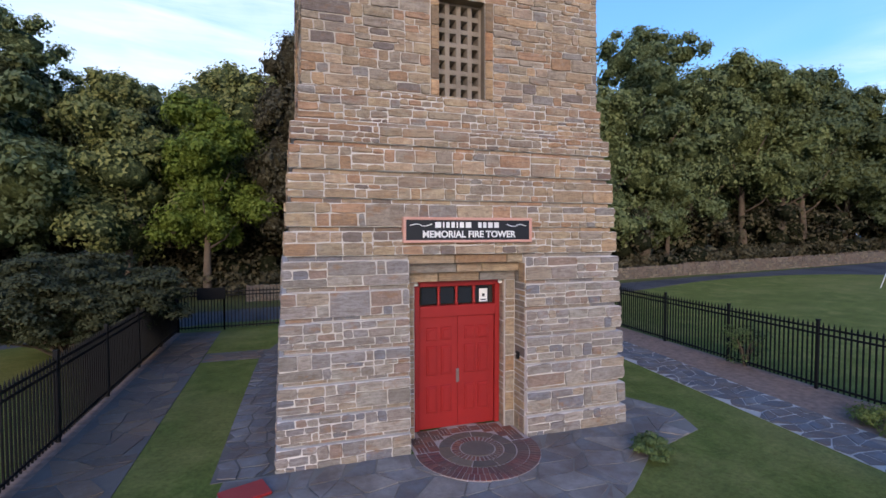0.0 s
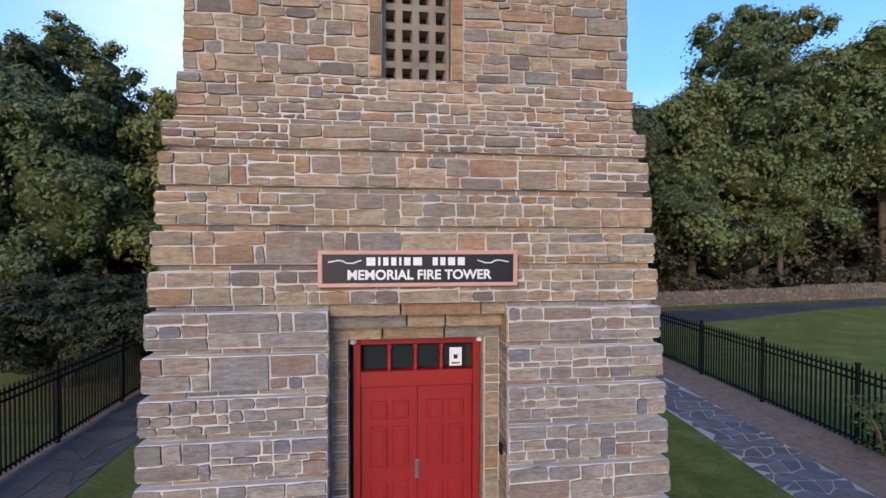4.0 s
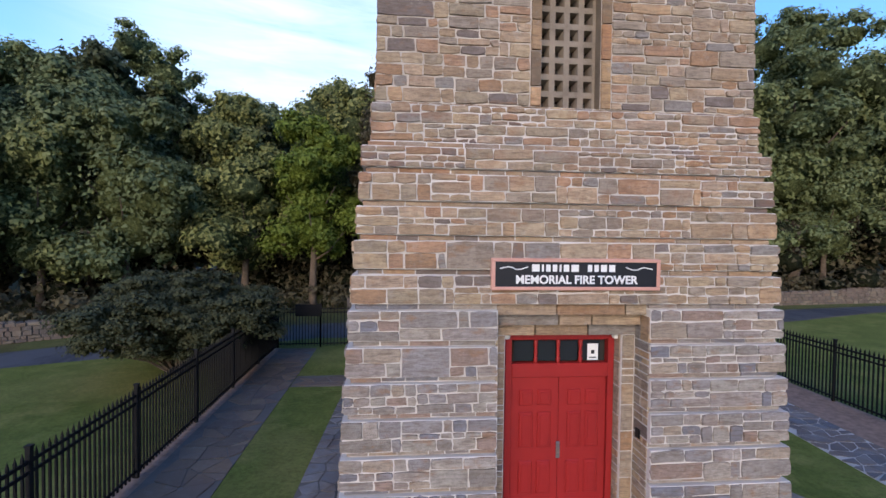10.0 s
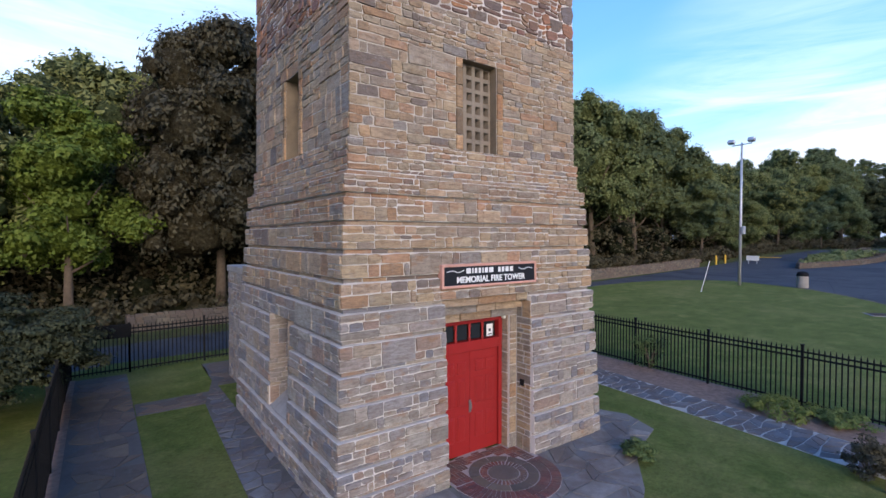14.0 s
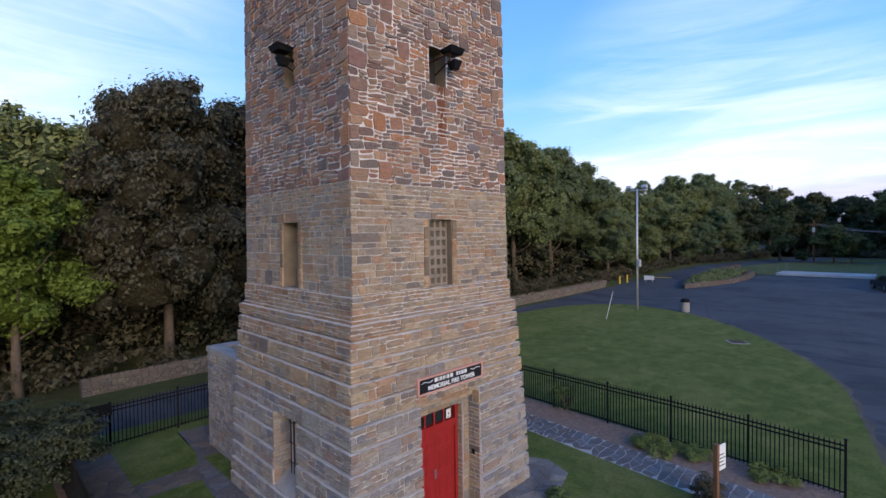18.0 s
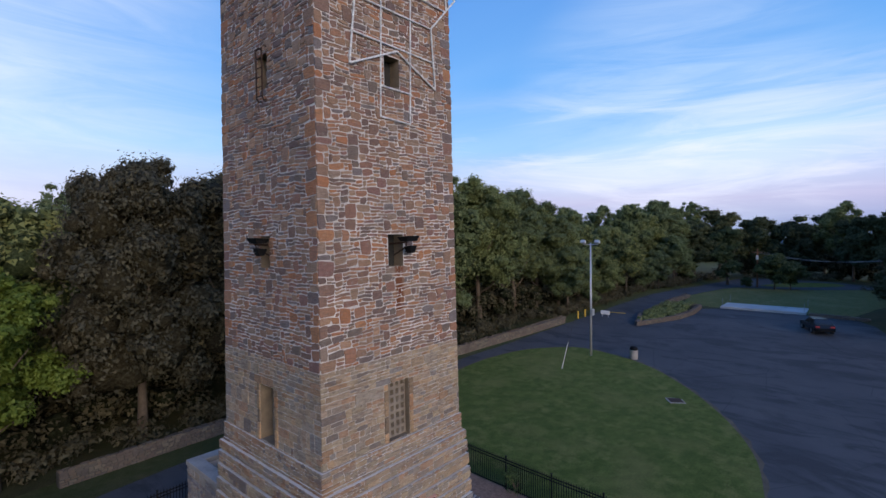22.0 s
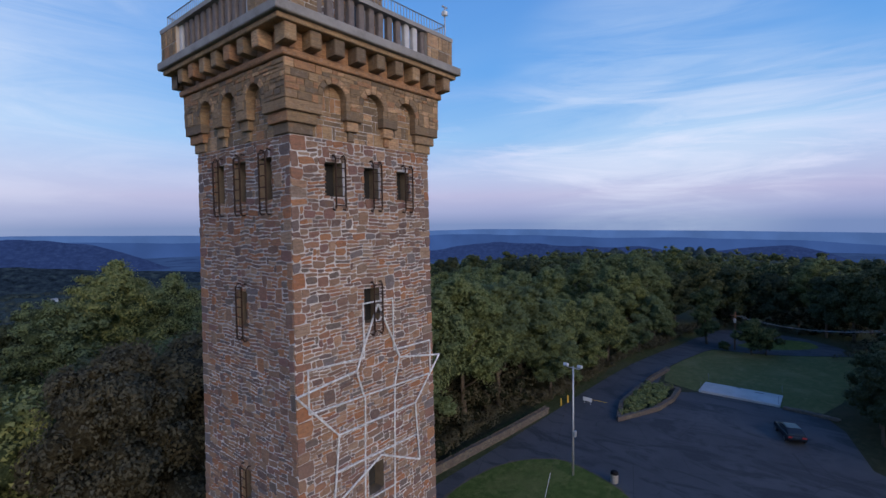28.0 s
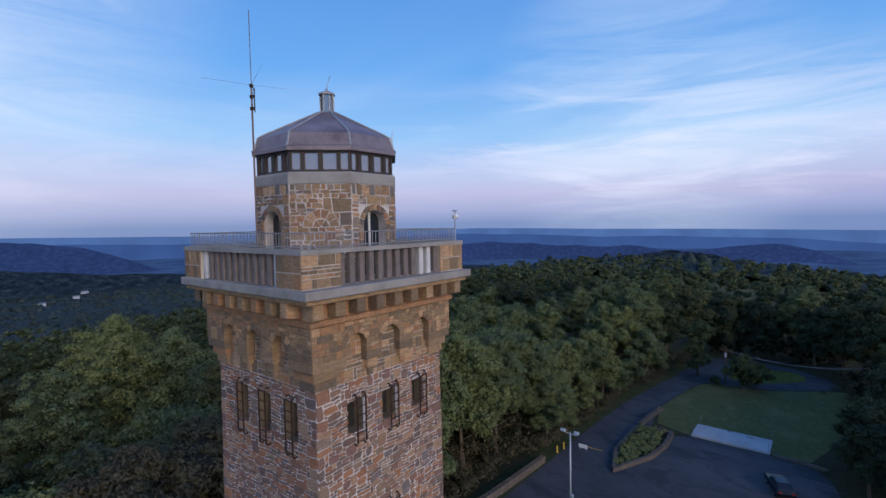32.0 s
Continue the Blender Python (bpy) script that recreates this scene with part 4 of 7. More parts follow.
# dressed surrounds and concrete lattices of the low windows
for k, (a, b, c, d) in ((0, FRONT_W[0]), (1, SIDE_W[0])):
    win = new("lattice_window")
    win.parent = tower
    sur = Pile()
    for side, (p, q) in enumerate(((a - 0.165, a), (b, b + 0.165))):
        z = c
        while z < d - 0.02:
            h = min(rng.uniform(0.28, 0.62), d - z)
            h = d - z if d - z - h < 0.15 else h
            sur.add(stone_points((p, q, z, z + h), k, half, rng, 0.006, (0.03, 0.04), 0.003))
            z += h
    sur.done("surround_stone", M_CORBEL, win)
    bm = bmesh.new()
    cols, rws, bar = 4, 7, 0.125
    for i in range(cols + 1):
        u = a + (b - a) * i / cols
        pts = [on_face(k, u + s * bar / 2, v, half(v), -dd - 0.2 * k) for v in (c, d) for s, dd in ((-0.7, 0.20), (0.7, 0.20), (1, 0.30), (1, 0.42), (-1, 0.42), (-1, 0.30))]
        v = [bm.verts.new(p) for p in pts]
        for n in range(6):
            bm.faces.new([v[n], v[(n + 1) % 6], v[(n + 1) % 6 + 6], v[n + 6]])
    for j in range(rws + 1):
        z = c + (d - c) * j / rws
        pts = [on_face(k, u, z + s * bar / 2, half(z), -dd - 0.2 * k) for u in (a, b) for s, dd in ((-0.7, 0.205), (0.7, 0.205), (1, 0.305), (1, 0.415), (-1, 0.415), (-1, 0.305))]
        v = [bm.verts.new(p) for p in pts]
        for n in range(6):
            bm.faces.new([v[n], v[(n + 1) % 6], v[(n + 1) % 6 + 6], v[n + 6]])
    part("lattice", bm, M_LATTICE, win, "grey concrete lattice with square openings")
    pane = [on_face(k, u, z, half(z), -dd - 0.2 * k) for dd in (0.46, 0.44) for u, z in ((a, c), (b, c), (b, d), (a, d))]
    bm = bmesh.new()
    v = [bm.verts.new(p) for p in pane]
    for f in STONE_F + ((3, 2, 1, 0),):
        bm.faces.new([v[n] for n in f])
    part("pane", bm, M_MIRROR if k == 0 else M_GLASS, win, "reflecting glass behind the lattice")

# door recess: stepped lintel courses, jamb stones, red double door
lint = Pile()
for i, (z0, z1, y) in enumerate(((3.31, 3.48, 0.13), (3.13, 3.31, 0.29), (2.95, 3.13, 0.43))):
    x = -DOOR_HALF
    while x < DOOR_HALF - 0.05:
        e = min(x + rng.uniform(0.5, 1.1), DOOR_HALF)
        e = DOOR_HALF if DOOR_HALF - e < 0.2 else e
        lint.add([(x + 0.006, y + 0.5, z0 + 0.004), (e - 0.006, y + 0.5, z0 + 0.004), (e - 0.006, y + 0.5, z1 - 0.004), (x + 0.006, y + 0.5, z1 - 0.004),
                  (x + 0.012, y, z0 + 0.008), (e - 0.012, y, z0 + 0.008), (e - 0.012, y, z1 - 0.012), (x + 0.012, y, z1 - 0.012)])
        x = e
lint.done("lintel_stone", M_SHAFT_L, tower)
jamb = Pile()
for sgn in (-1, 1):
    for face, (y0, y1), xx in ((0, (0.0, 0.44), DOOR_HALF), (1, (0.48, 0.72), DOOR_IN)):
        for s in courses(y0 + 0.02, y1, 0.0, 2.95 if face else 3.30, [], rng, (0.3, 0.42), (0.22, 0.5), solo=0.55):
            a, b, c, d = s
            dd = rng.uniform(0.008, 0.02)
            jamb.add([(sgn * (xx + 0.02), p, q) for p, q in ((a + .007, c + .007), (b - .007, c + .007), (b - .007, d - .007), (a + .007, d - .007))] + [(sgn * (xx - dd), p, q) for p, q in ((a + .016, c + .016), (b - .016, c + .016), (b - .016, d - .016), (a + .016, d - .016))])
    for s in courses(DOOR_IN, DOOR_HALF - 0.01, 0.0, 2.95, [], rng, (0.22, 0.4), (0.2, 0.3), solo=0.7):
        a, b, c, d = s
        jamb.add([(sgn * p, 0.47, q) for p, q in ((a + .006, c + .006), (b - .006, c + .006), (b - .006, d - .006), (a + .006, d - .006))] + [(sgn * p, 0.44, q) for p, q in ((a + .014, c + .014), (b - .014, c + .014), (b - .014, d - .014), (a + .014, d - .014))])
jamb.done("jamb_stone", M_TAN_J, tower)

door = new("entrance_door")
door.parent = tower
door["label"] = "closed red double door with glazed transom"
DY = 0.72
part("frame", boxes((-0.86, -0.76, DY - 0.05, DY + 0.09, 0.05, 2.93), (0.80, 0.90, DY - 0.05, DY + 0.09, 0.05, 2.93), (-0.76, 0.80, DY - 0.05, DY + 0.09, 2.83, 2.93),
                    (-0.76, 0.80, DY - 0.05, DY + 0.09, 2.24, 2.46), bevel=0.008), M_RED, door)
for x0, x1 in ((-0.755, 0.017), (0.023, 0.795)):
    bm = boxes((x0, x1, DY, DY + 0.05, 0.06, 2.24), bevel=0.004)
    w = (x1 - x0)
    for p0, p1 in ((0.17, 0.47), (0.55, 0.85)):
        for z0, z1 in ((0.36, 0.90), (1.10, 1.68), (1.78, 2.04)):
            box(bm, x0 + p0 * w, x0 + p1 * w, DY - 0.020, DY + 0.01, z0, z1, bevel=0.018)
            box(bm, x0 + p0 * w + 0.045, x0 + p1 * w - 0.045, DY - 0.030, DY - 0.012, z0 + 0.045, z1 - 0.045, bevel=0.009)
    part("door_leaf", bm, M_RED, door, "red panelled door leaf")
for i in range(4):
    a = -0.70 + i * 0.363
    part("transom_pane", boxes((a, a + 0.30, DY + 0.03, DY + 0.04, 2.49, 2.80)), M_GLASS, door, "dark glass transom pane")
for i in range(3):
    a = -0.369 + i * 0.363
    bm = bmesh.new()
    lathe(bm, [(0.035, 2.44), (0.035, 2.52), (0.022, 2.56), (0.032, 2.62), (0.022, 2.68), (0.034, 2.76), (0.035, 2.84)], 10, (a, DY - 0.01))
    part("mullion", bm, M_RED, door, smooth=True)
bm = boxes((-0.012, 0.052, DY - 0.02, DY - 0.004, 0.93, 1.20), bevel=0.006)
tube(bm, [(0.02, DY - 0.02, 1.0), (0.02, DY - 0.06, 1.02), (0.02, DY - 0.06, 1.14), (0.02, DY - 0.02, 1.16)], 0.010)
part("handle", bm, M_STEEL, door, "brushed steel pull handle")
bm = boxes((0.47, 0.645, DY - 0.02, DY - 0.015, 2.50, 2.76))
part("notice", bm, M_WHITE, door, "white paper notice on the transom")
bm = boxes((0.50, 0.615, DY - 0.024, DY - 0.021, 2.53, 2.55), (0.53, 0.585, DY - 0.024, DY - 0.021, 2.60, 2.66))
part("notice_print", bm, M_SIGN, door)
for x in (-0.86, 0.88):
    bm = bmesh.new()
    lathe(bm, [(0.015, 2.86), (0.05, 2.87), (0.055, 2.91), (0.03, 2.94)], 10, (x, 0.60))
    part("door_lamp", bm, M_WHITE, door, smooth=True)
part("intercom", boxes((1.085, 1.115, 0.20, 0.31, 1.42, 1.56), bevel=0.006), M_BLACK, tower, "small black box in the door recess")
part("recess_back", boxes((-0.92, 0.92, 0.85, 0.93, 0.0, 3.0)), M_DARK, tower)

# low barred window on the left side
win = new("barred_window")
win.parent = tower
part("pane", boxes((-2.80, -2.77, NICHE[0] + 0.25, NICHE[1] - 0.25, 1.35, 2.90)), M_GLASS, win, "dark glass pane")
bm = bmesh.new()
v = [bm.verts.new(p) for p in ((-3.30, NICHE[0], 0.93), (-3.30, NICHE[1], 0.93), (-2.72, NICHE[1], 1.36), (-2.72, NICHE[0], 1.36), (-2.72, NICHE[0], 0.93), (-2.72, NICHE[1], 0.93))]
for f in ((0, 1, 2, 3), (0, 3, 4), (1, 5, 2), (0, 4, 5, 1), (2, 5, 4, 3)):
    bm.faces.new([v[i] for i in f])
part("sill", bm, M_CONC, win, "sloping stone sill")
bars = Pile()
for y0, sg in ((NICHE[0], 1), (NICHE[1], -1)):
    for s in courses(-3.285, -2.74, 0.98, 2.97, [], rng, (0.3, 0.45), (0.2, 0.5), solo=0.6):
        a, b, c, d = s
        bars.add([(p, y0 - sg * 0.02, q) for p, q in ((a + .002, c + .002), (b - .002, c + .002), (b - .002, d - .002), (a + .002, d - .002))] + [(p, y0 + sg * 0.015, q) for p, q in ((a + .006, c + .006), (b - .006, c + .006), (b - .006, d - .006), (a + .006, d - .006))])
bars.done("reveal_stone", M_BASE_J, win)
for i in range(5):
    y = NICHE[0] + 0.30 + i * 0.16
    part("bar", rods([(-2.92, y, 1.25), (-2.92, y, 2.95)], r=0.014), M_IRON, win)
for z in (1.55, 2.1, 2.65):
    part("crossbar", rods([(-2.92, NICHE[0] + 0.2, z), (-2.92, NICHE[1] - 0.2, z)], r=0.012), M_IRON, win)

# iron cages before the upper openings
CAGE_LABEL = "dark iron ladder-like window cage"


def cage(k, a, b, c, d):
    w = half((c + d) / 2)
    um, g = (a + b) / 2 + 0.12, 0.17
    bm = bmesh.new()
    for s in (-1, 1):
        u = um + s * g
        arch = [on_face(k, u, c - 0.35, w, 0.0), on_face(k, u, c - 0.38, w, 0.12), on_face(k, u, c - 0.30, w, 0.17), on_face(k, u, d + 0.10, w, 0.17), on_face(k, u, d + 0.20, w, 0.10), on_face(k, u, d + 0.18, w, 0.0)]
        tube(bm, arch, 0.026, 6)
    for i in range(6):
        z = c - 0.25 + (d - c + 0.35) * i / 5
        tube(bm, [on_face(k, um - g, z, w, 0.17), on_face(k, um + g, z, w, 0.17)], 0.016, 6)
    part("window_cage", bm, M_IRON, tower, CAGE_LABEL)


for h in FRONT_W[3:]:
    cage(0, *h)
for h in SIDE_W[2:]:
    cage(1, *h)
for k, hs in ((0, FRONT_W[1:]), (1, SIDE_W[1:])):
    for a, b, c, d in hs:
        pts = [on_face(k, u, v, half(v), -0.42) for u, v in ((a, c), (b, c), (b, d), (a, d))]
        bm = bmesh.new()
        v = [bm.verts.new(p) for p in pts] + [bm.verts.new(on_face(k, u, z, half(z), -0.45)) for u, z in ((a, c), (b, c), (b, d), (a, d))]
        for f in ((0, 1, 2, 3), (7, 6, 5, 4), (0, 4, 5, 1), (1, 5, 6, 2), (2, 6, 7, 3), (3, 7, 4, 0)):
            bm.faces.new([v[i] for i in f])
        part("window_pane", bm, M_DARK, tower, "slit window pane coloured black for the unlit inside")

# corbel table with arches
CW, A0, A1, AR = 2.95, 28.85, 29.86, 0.40
ARCH_X = (-1.42, 0.0, 1.42)
corb = Pile()
for k in range(4):
    prof = [(-CW, A0)]
    for x in ARCH_X:
        prof += [(x - AR, A0)] + [(x - AR * math.cos(t), 29.08 + AR * math.sin(t)) for t in np.linspace(0, math.pi, 11)] + [(x + AR, A0)]
    prof += [(CW, A0), (CW, A1), (-CW, A1)]
    bm = bmesh.new()
    out = [bm.verts.new(on_face(k, u, v, CW, 0)) for u, v in prof]
    inn = [bm.verts.new(on_face(k, max(-half(28), min(half(28), u)), v, half(28), 0)) for u, v in prof]
    bm.faces.new(out)
    for i in range(len(out)):
        bm.faces.new((out[i], out[(i + 1) % len(out)], inn[(i + 1) % len(out)], inn[i]))
    part("arched_wall", bm, M_CORBEL, tower, "golden sandstone arcade of three small arches")
    holes = [(x - AR - 0.14, x + AR + 0.14, A0, 29.62) for x in ARCH_X]
    e = 0.02 if k in (0, 2) else 0
    for s in courses(-CW - e, CW + e, A0, A1, holes, rng, (0.3, 0.4), (0.25, 0.7)):
        corb.add(stone_points(s, k, CW, rng, 0.008, (0.012, 0.028)))
    for x in ARCH_X:
        for i in range(7):
            t0, t1 = math.pi * i / 7 + 0.03, math.pi * (i + 1) / 7 - 0.03
            pts = [(x - r * math.cos(t), 29.08 + r * math.sin(t)) for r, t in ((AR + 0.01, t0), (AR + 0.17, t0), (AR + 0.17, t1), (AR + 0.01, t1))]
            corb.add([on_face(k, u, v, CW, -0.02) for u, v in pts] + [on_face(k, u, v, CW, 0.028) for u, v in pts])
    edges = [(-CW, ARCH_X[0] - AR)] + [(ARCH_X[i] + AR, ARCH_X[i + 1] - AR) for i in range(2)] + [(ARCH_X[2] + AR, CW)]
    for j, (a, b) in enumerate(edges):
        for i, (z0, z1) in enumerate(((28.02, 28.30), (28.30, 28.58), (28.58, 28.86))):
            w = 2.76 + 0.095 * i
            ins = 0.10 * (2 - i)
            p, q = (max(a, -w) if j == 0 else a + ins), (min(b, w) if j == 3 else b - ins)
            bm = bmesh.new()
            lim = half(28)
            lo = [on_face(k, u, v, w, 0) for u, v in ((p, z0), (q, z0), (q, z1), (p, z1))]
            hi = [on_face(k, max(-lim, min(lim, u)), v, half(28) - 0.02, 0) for u, v in ((p, z0), (q, z0), (q, z1), (p, z1))]
            v = [bm.verts.new(c) for c in hi + lo]
            for f in STONE_F:
                bm.faces.new([v[n] for n in f])
            bmesh.ops.bevel(bm, geom=[e for e in bm.edges if all(vv in v[4:] for vv in e.verts)], offset=0.02, segments=1, affect="EDGES")
            part("corbel", bm, M_CORBEL_O, tower)
    for s in courses(-half(28.5), half(28.5), 28.0, 29.55, [], rng, (0.30, 0.46), (0.20, 0.60)):
        corb.add(stone_points(s, k, half(28), rng, 0.004, (0.008, 0.02), 0.006))
corb.done("arcade_stone", M_CORBEL, tower)
part("upper_core", boxes((-half(28), half(28), YC - half(28), YC + half(28), 28.0, 30.7)), M_MORTAR_S, tower)
part("string_course", boxes((-3.06, 3.06, YC - 3.06, YC + 3.06, 29.87, 30.05), bevel=0.03), M_CORBEL_O, tower, "projecting sandstone string course")
part("bracket_wall", boxes((-2.95, 2.95, YC - 2.95, YC + 2.95, 30.05, 30.56)), M_CORBEL_O, tower)
for k in range(4):
    for i in range(9):
        u = -3.0 + i * 0.75
        w = 3.34 + (0.012 if i in (0, 8) and k in (0, 2) else 0)
        a, b = u - 0.17, u + 0.17
        if k in (1, 3) and i in (0, 8):
            continue
        bm = bmesh.new()
        v = [bm.verts.new(on_face(k, uu, z, 2.93 if i not in (0, 8) else 2.9, 0)) for uu, z in ((a, 30.10), (b, 30.10), (b, 30.55), (a, 30.55))] + [bm.verts.new(on_face(k, uu, z, w, 0)) for uu, z in ((a, 30.14), (b, 30.14), (b, 30.55), (a, 30.55))]
        for f in STONE_F:
            bm.faces.new([v[n] for n in f])
        bmesh.ops.bevel(bm, geom=[e for e in bm.edges if all(vv in v[4:] for vv in e.verts)], offset=0.025, segments=1, affect="EDGES")
        part("bracket", bm, M_CORBEL_O, tower)
part("cornice_course", boxes((-3.40, 3.40, YC - 3.42, YC + 3.40, 30.56, 30.70), bevel=0.02), M_CORBEL_O, tower)
part("gallery_slab", boxes((-3.52, 3.52, YC - 3.56, YC + 3.52, 30.70, 30.95), bevel=0.025), M_CONC, tower, "pale concrete gallery slab")

# parapet: corner piers, balusters, coping and rail
PX, PY0, PY1, PT = 3.40, YC - 3.24, YC + 3.40, 0.34
pier = Pile()
for sx in (-1, 1):
    for y0, y1, fy in ((PY0, PY0 + 1.15, PY0), (PY1 - 1.15, PY1, PY1)):
        x0, x1 = (-PX, -PX + PT) if sx < 0 else (PX - PT, PX)
        pier_core = bmesh.new()
        box(pier_core, x0, x1, y0, y1, 30.95, 31.86)
        xa, xb = (-PX + PT, -PX + 1.25) if sx < 0 else (PX - 1.25, PX - PT)
        ya, yb = (PY0, PY0 + PT) if fy == PY0 else (PY1 - PT, PY1)
        box(pier_core, xa, xb, ya, yb, 30.95, 31.86)
        part("parapet_pier", pier_core, M_MORTAR_T, tower)
        sgn = -1 if fy == PY0 else 1
        for s in courses(min(sx * PX, sx * (PX - 1.25)) - 0.02, max(sx * PX, sx * (PX - 1.25)) + 0.02, 30.96, 31.86, [], rng, (0.30, 0.46), (0.30, 0.60), True, 0.75):
            a, b, c, d = s
            pier.add([(p, fy - sgn * 0.02, q) for p, q in ((a + .01, c + .01), (b - .01, c + .01), (b - .01, d - .01), (a + .01, d - .01))] + [(p, fy + sgn * rng.uniform(0.015, 0.03), q) for p, q in ((a + .02, c + .02), (b - .02, c + .02), (b - .02, d - .02), (a + .02, d - .02))])
        for s in courses(y0, y1, 30.96, 31.86, [], rng, (0.30, 0.46), (0.30, 0.60), True, 0.75):
            a, b, c, d = s
            pier.add([(sx * (PX - 0.02), p, q) for p, q in ((a + .01, c + .01), (b - .01, c + .01), (b - .01, d - .01), (a + .01, d - .01))] + [(sx * (PX + rng.uniform(0.015, 0.03)), p, q) for p, q in ((a + .02, c + .02), (b - .02, c + .02), (b - .02, d - .02), (a + .02, d - .02))])
pier.done("pier_stone", M_CORBEL, tower)
part("coping", boxes((-PX - 0.03, PX + 0.03, PY0 - 0.03, PY0 + PT, 31.86, 31.99), (-PX - 0.03, PX + 0.03, PY1 - PT, PY1 + 0.03, 31.86, 31.99),
                     (-PX - 0.03, -PX + PT, PY0 + PT, PY1 - PT, 31.86, 31.99), (PX - PT, PX + 0.03, PY0 + PT, PY1 - PT, 31.86, 31.99)), M_CONC, tower, "concrete coping of the parapet")


def baluster(x, y, pale):
    bm = bmesh.new()
    box(bm, x - 0.10, x + 0.10, y - 0.10, y + 0.10, 30.95, 31.86, bevel=0.03)
    part("baluster", bm, M_CONC_L if pale else M_BALUSTER, tower)


for i in range(12):
    u = -2.02 + i * 4.04 / 11
    baluster(u, PY0 + 0.17, i in (9, 10))
    baluster(u, PY1 - 0.17, False)
    v = PY0 + 1.28 + i * (PY1 - PY0 - 2.56) / 11
    baluster(-PX + 0.17, v, i in (0, 11))
    baluster(PX - 0.17, v, False)
rail = thing("gallery_railing", "low grey metal railing standing on the stone parapet", "railing")
RX, RY0, RY1 = PX - 0.15, PY0 + 0.15, PY1 - 0.15
ring = [(-RX, RY0), (RX, RY0), (RX, RY1), (-RX, RY1), (-RX, RY0)]
for z in (32.06, 32.42):
    part("rail", rods(*[[(*a, z), (*b, z)] for a, b in zip(ring, ring[1:])], r=0.018, sides=6), M_RAIL, rail)
bm = bmesh.new()
tube(bm, [(0, 0, 0), (0, 0, 0.44)], 0.011, 5)
pick_me = bpy.data.meshes.new("railing_bar")
bm.to_mesh(pick_me)
bm.free()
pick_me.materials.append(M_RAIL)
for a, b in zip(ring, ring[1:]):
    n = 48
    for i in range(n):
        ob = new("railing_bar", pick_me)
        ob.parent = rail
        ob.location = (a[0] + (b[0] - a[0]) * i / n, a[1] + (b[1] - a[1]) * i / n, 31.99)

# octagonal lookout
OC, OR = (0.05, YC - 0.05), 2.42
octa = new("lookout")
octa.parent = tower
octa["label"] = "octagonal stone lookout room with a window band and metal roof"
T0 = radians(22.5)


def oct_pt(i, r, z):
    return (OC[0] + r * math.cos(T0 + i * math.tau / 8), OC[1] + r * math.sin(T0 + i * math.tau / 8), z)


def oct_face(i, s, z, out=0.0, r=OR):
    """A point on face i: s metres from its middle, out metres proud."""
    a, b = Vector(oct_pt(i, r, z)), Vector(oct_pt(i + 1, r, z))
    n = ((a + b) / 2 - Vector((*OC, z))).normalized()
    return tuple((a + b) / 2 + (b - a).normalized() * s + n * out)


SIDE8 = 2 * OR * math.sin(math.pi / 8)
Z0, Z1 = 30.95, 33.88
ostone = Pile()
for i in range(8):
    h = SIDE8 / 2
    ocore = bmesh.new()
    arched = i in (3, 5)                 # faces that look to -x and -y
    if arched:
        prof = [(-h, Z0), (-0.48, Z0), (-0.48, 32.60)] + [(-0.48 * math.cos(t), 32.60 + 0.48 * math.sin(t)) for t in np.linspace(0.2, math.pi - 0.2, 9)] + [(0.48, 32.60), (0.48, Z0), (h, Z0), (h, Z1), (-h, Z1)]
    else:
        prof = [(-h, Z0), (h, Z0), (h, Z1), (-h, Z1)]
    out = [ocore.verts.new(oct_face(i, s, z)) for s, z in prof]
    inn = [ocore.verts.new(oct_face(i, s, z, -0.35)) for s, z in prof]
    ocore.faces.new(out)
    ocore.faces.new(inn[::-1])
    for j in range(len(out)):
        ocore.faces.new((out[j], out[(j + 1) % len(out)], inn[(j + 1) % len(out)], inn[j]))
    part("lookout_wall", ocore, M_MORTAR_S, octa)
    holes = [(-0.64, 0.64, Z0, 33.25)] if arched else []
    for s in courses(-h, h, Z0, Z1, holes, rng, (0.32, 0.46), (0.26, 0.55), True, solo=0.42):
        a, b, c, d = s
        dd = rng.uniform(0.012, 0.03)
        e = [rng.uniform(-0.028, 0.028) for _ in range(8)]
        q = [(a + .014, c + .014), (b - .014, c + .014), (b - .014, d - .014), (a + .014, d - .014)]
        ostone.add([oct_face(i, p + e[n], z + e[n + 4], -0.02) for n, (p, z) in enumerate(q)] + [oct_face(i, p + e[n] * 0.9 + (0.012 if n in (0, 3) else -0.012), z + e[n + 4] * 0.9, dd) for n, (p, z) in enumerate(q)])
    if arched:
        zc = 32.60
        for j in range(9):
            t0, t1 = math.pi * j / 9 + 0.03, math.pi * (j + 1) / 9 - 0.03
            q = [(-r * math.cos(t), zc + r * math.sin(t)) for r, t in ((0.49, t0), (0.66, t0), (0.66, t1), (0.49, t1))]
            ostone.add([oct_face(i, s, z, -0.02) for s, z in q] + [oct_face(i, s, z, 0.04) for s, z in q])
        if arched:
            for sg in (-1, 1):
                for z in np.arange(Z0, 32.55, 0.3):
                    q = [(sg * 0.49, z + .008), (sg * 0.66, z + .008), (sg * 0.66, z + 0.292), (sg * 0.49, z + 0.292)]
                    ostone.add([oct_face(i, s, zz, -0.02) for s, zz in q] + [oct_face(i, s, zz, 0.035) for s, zz in q])
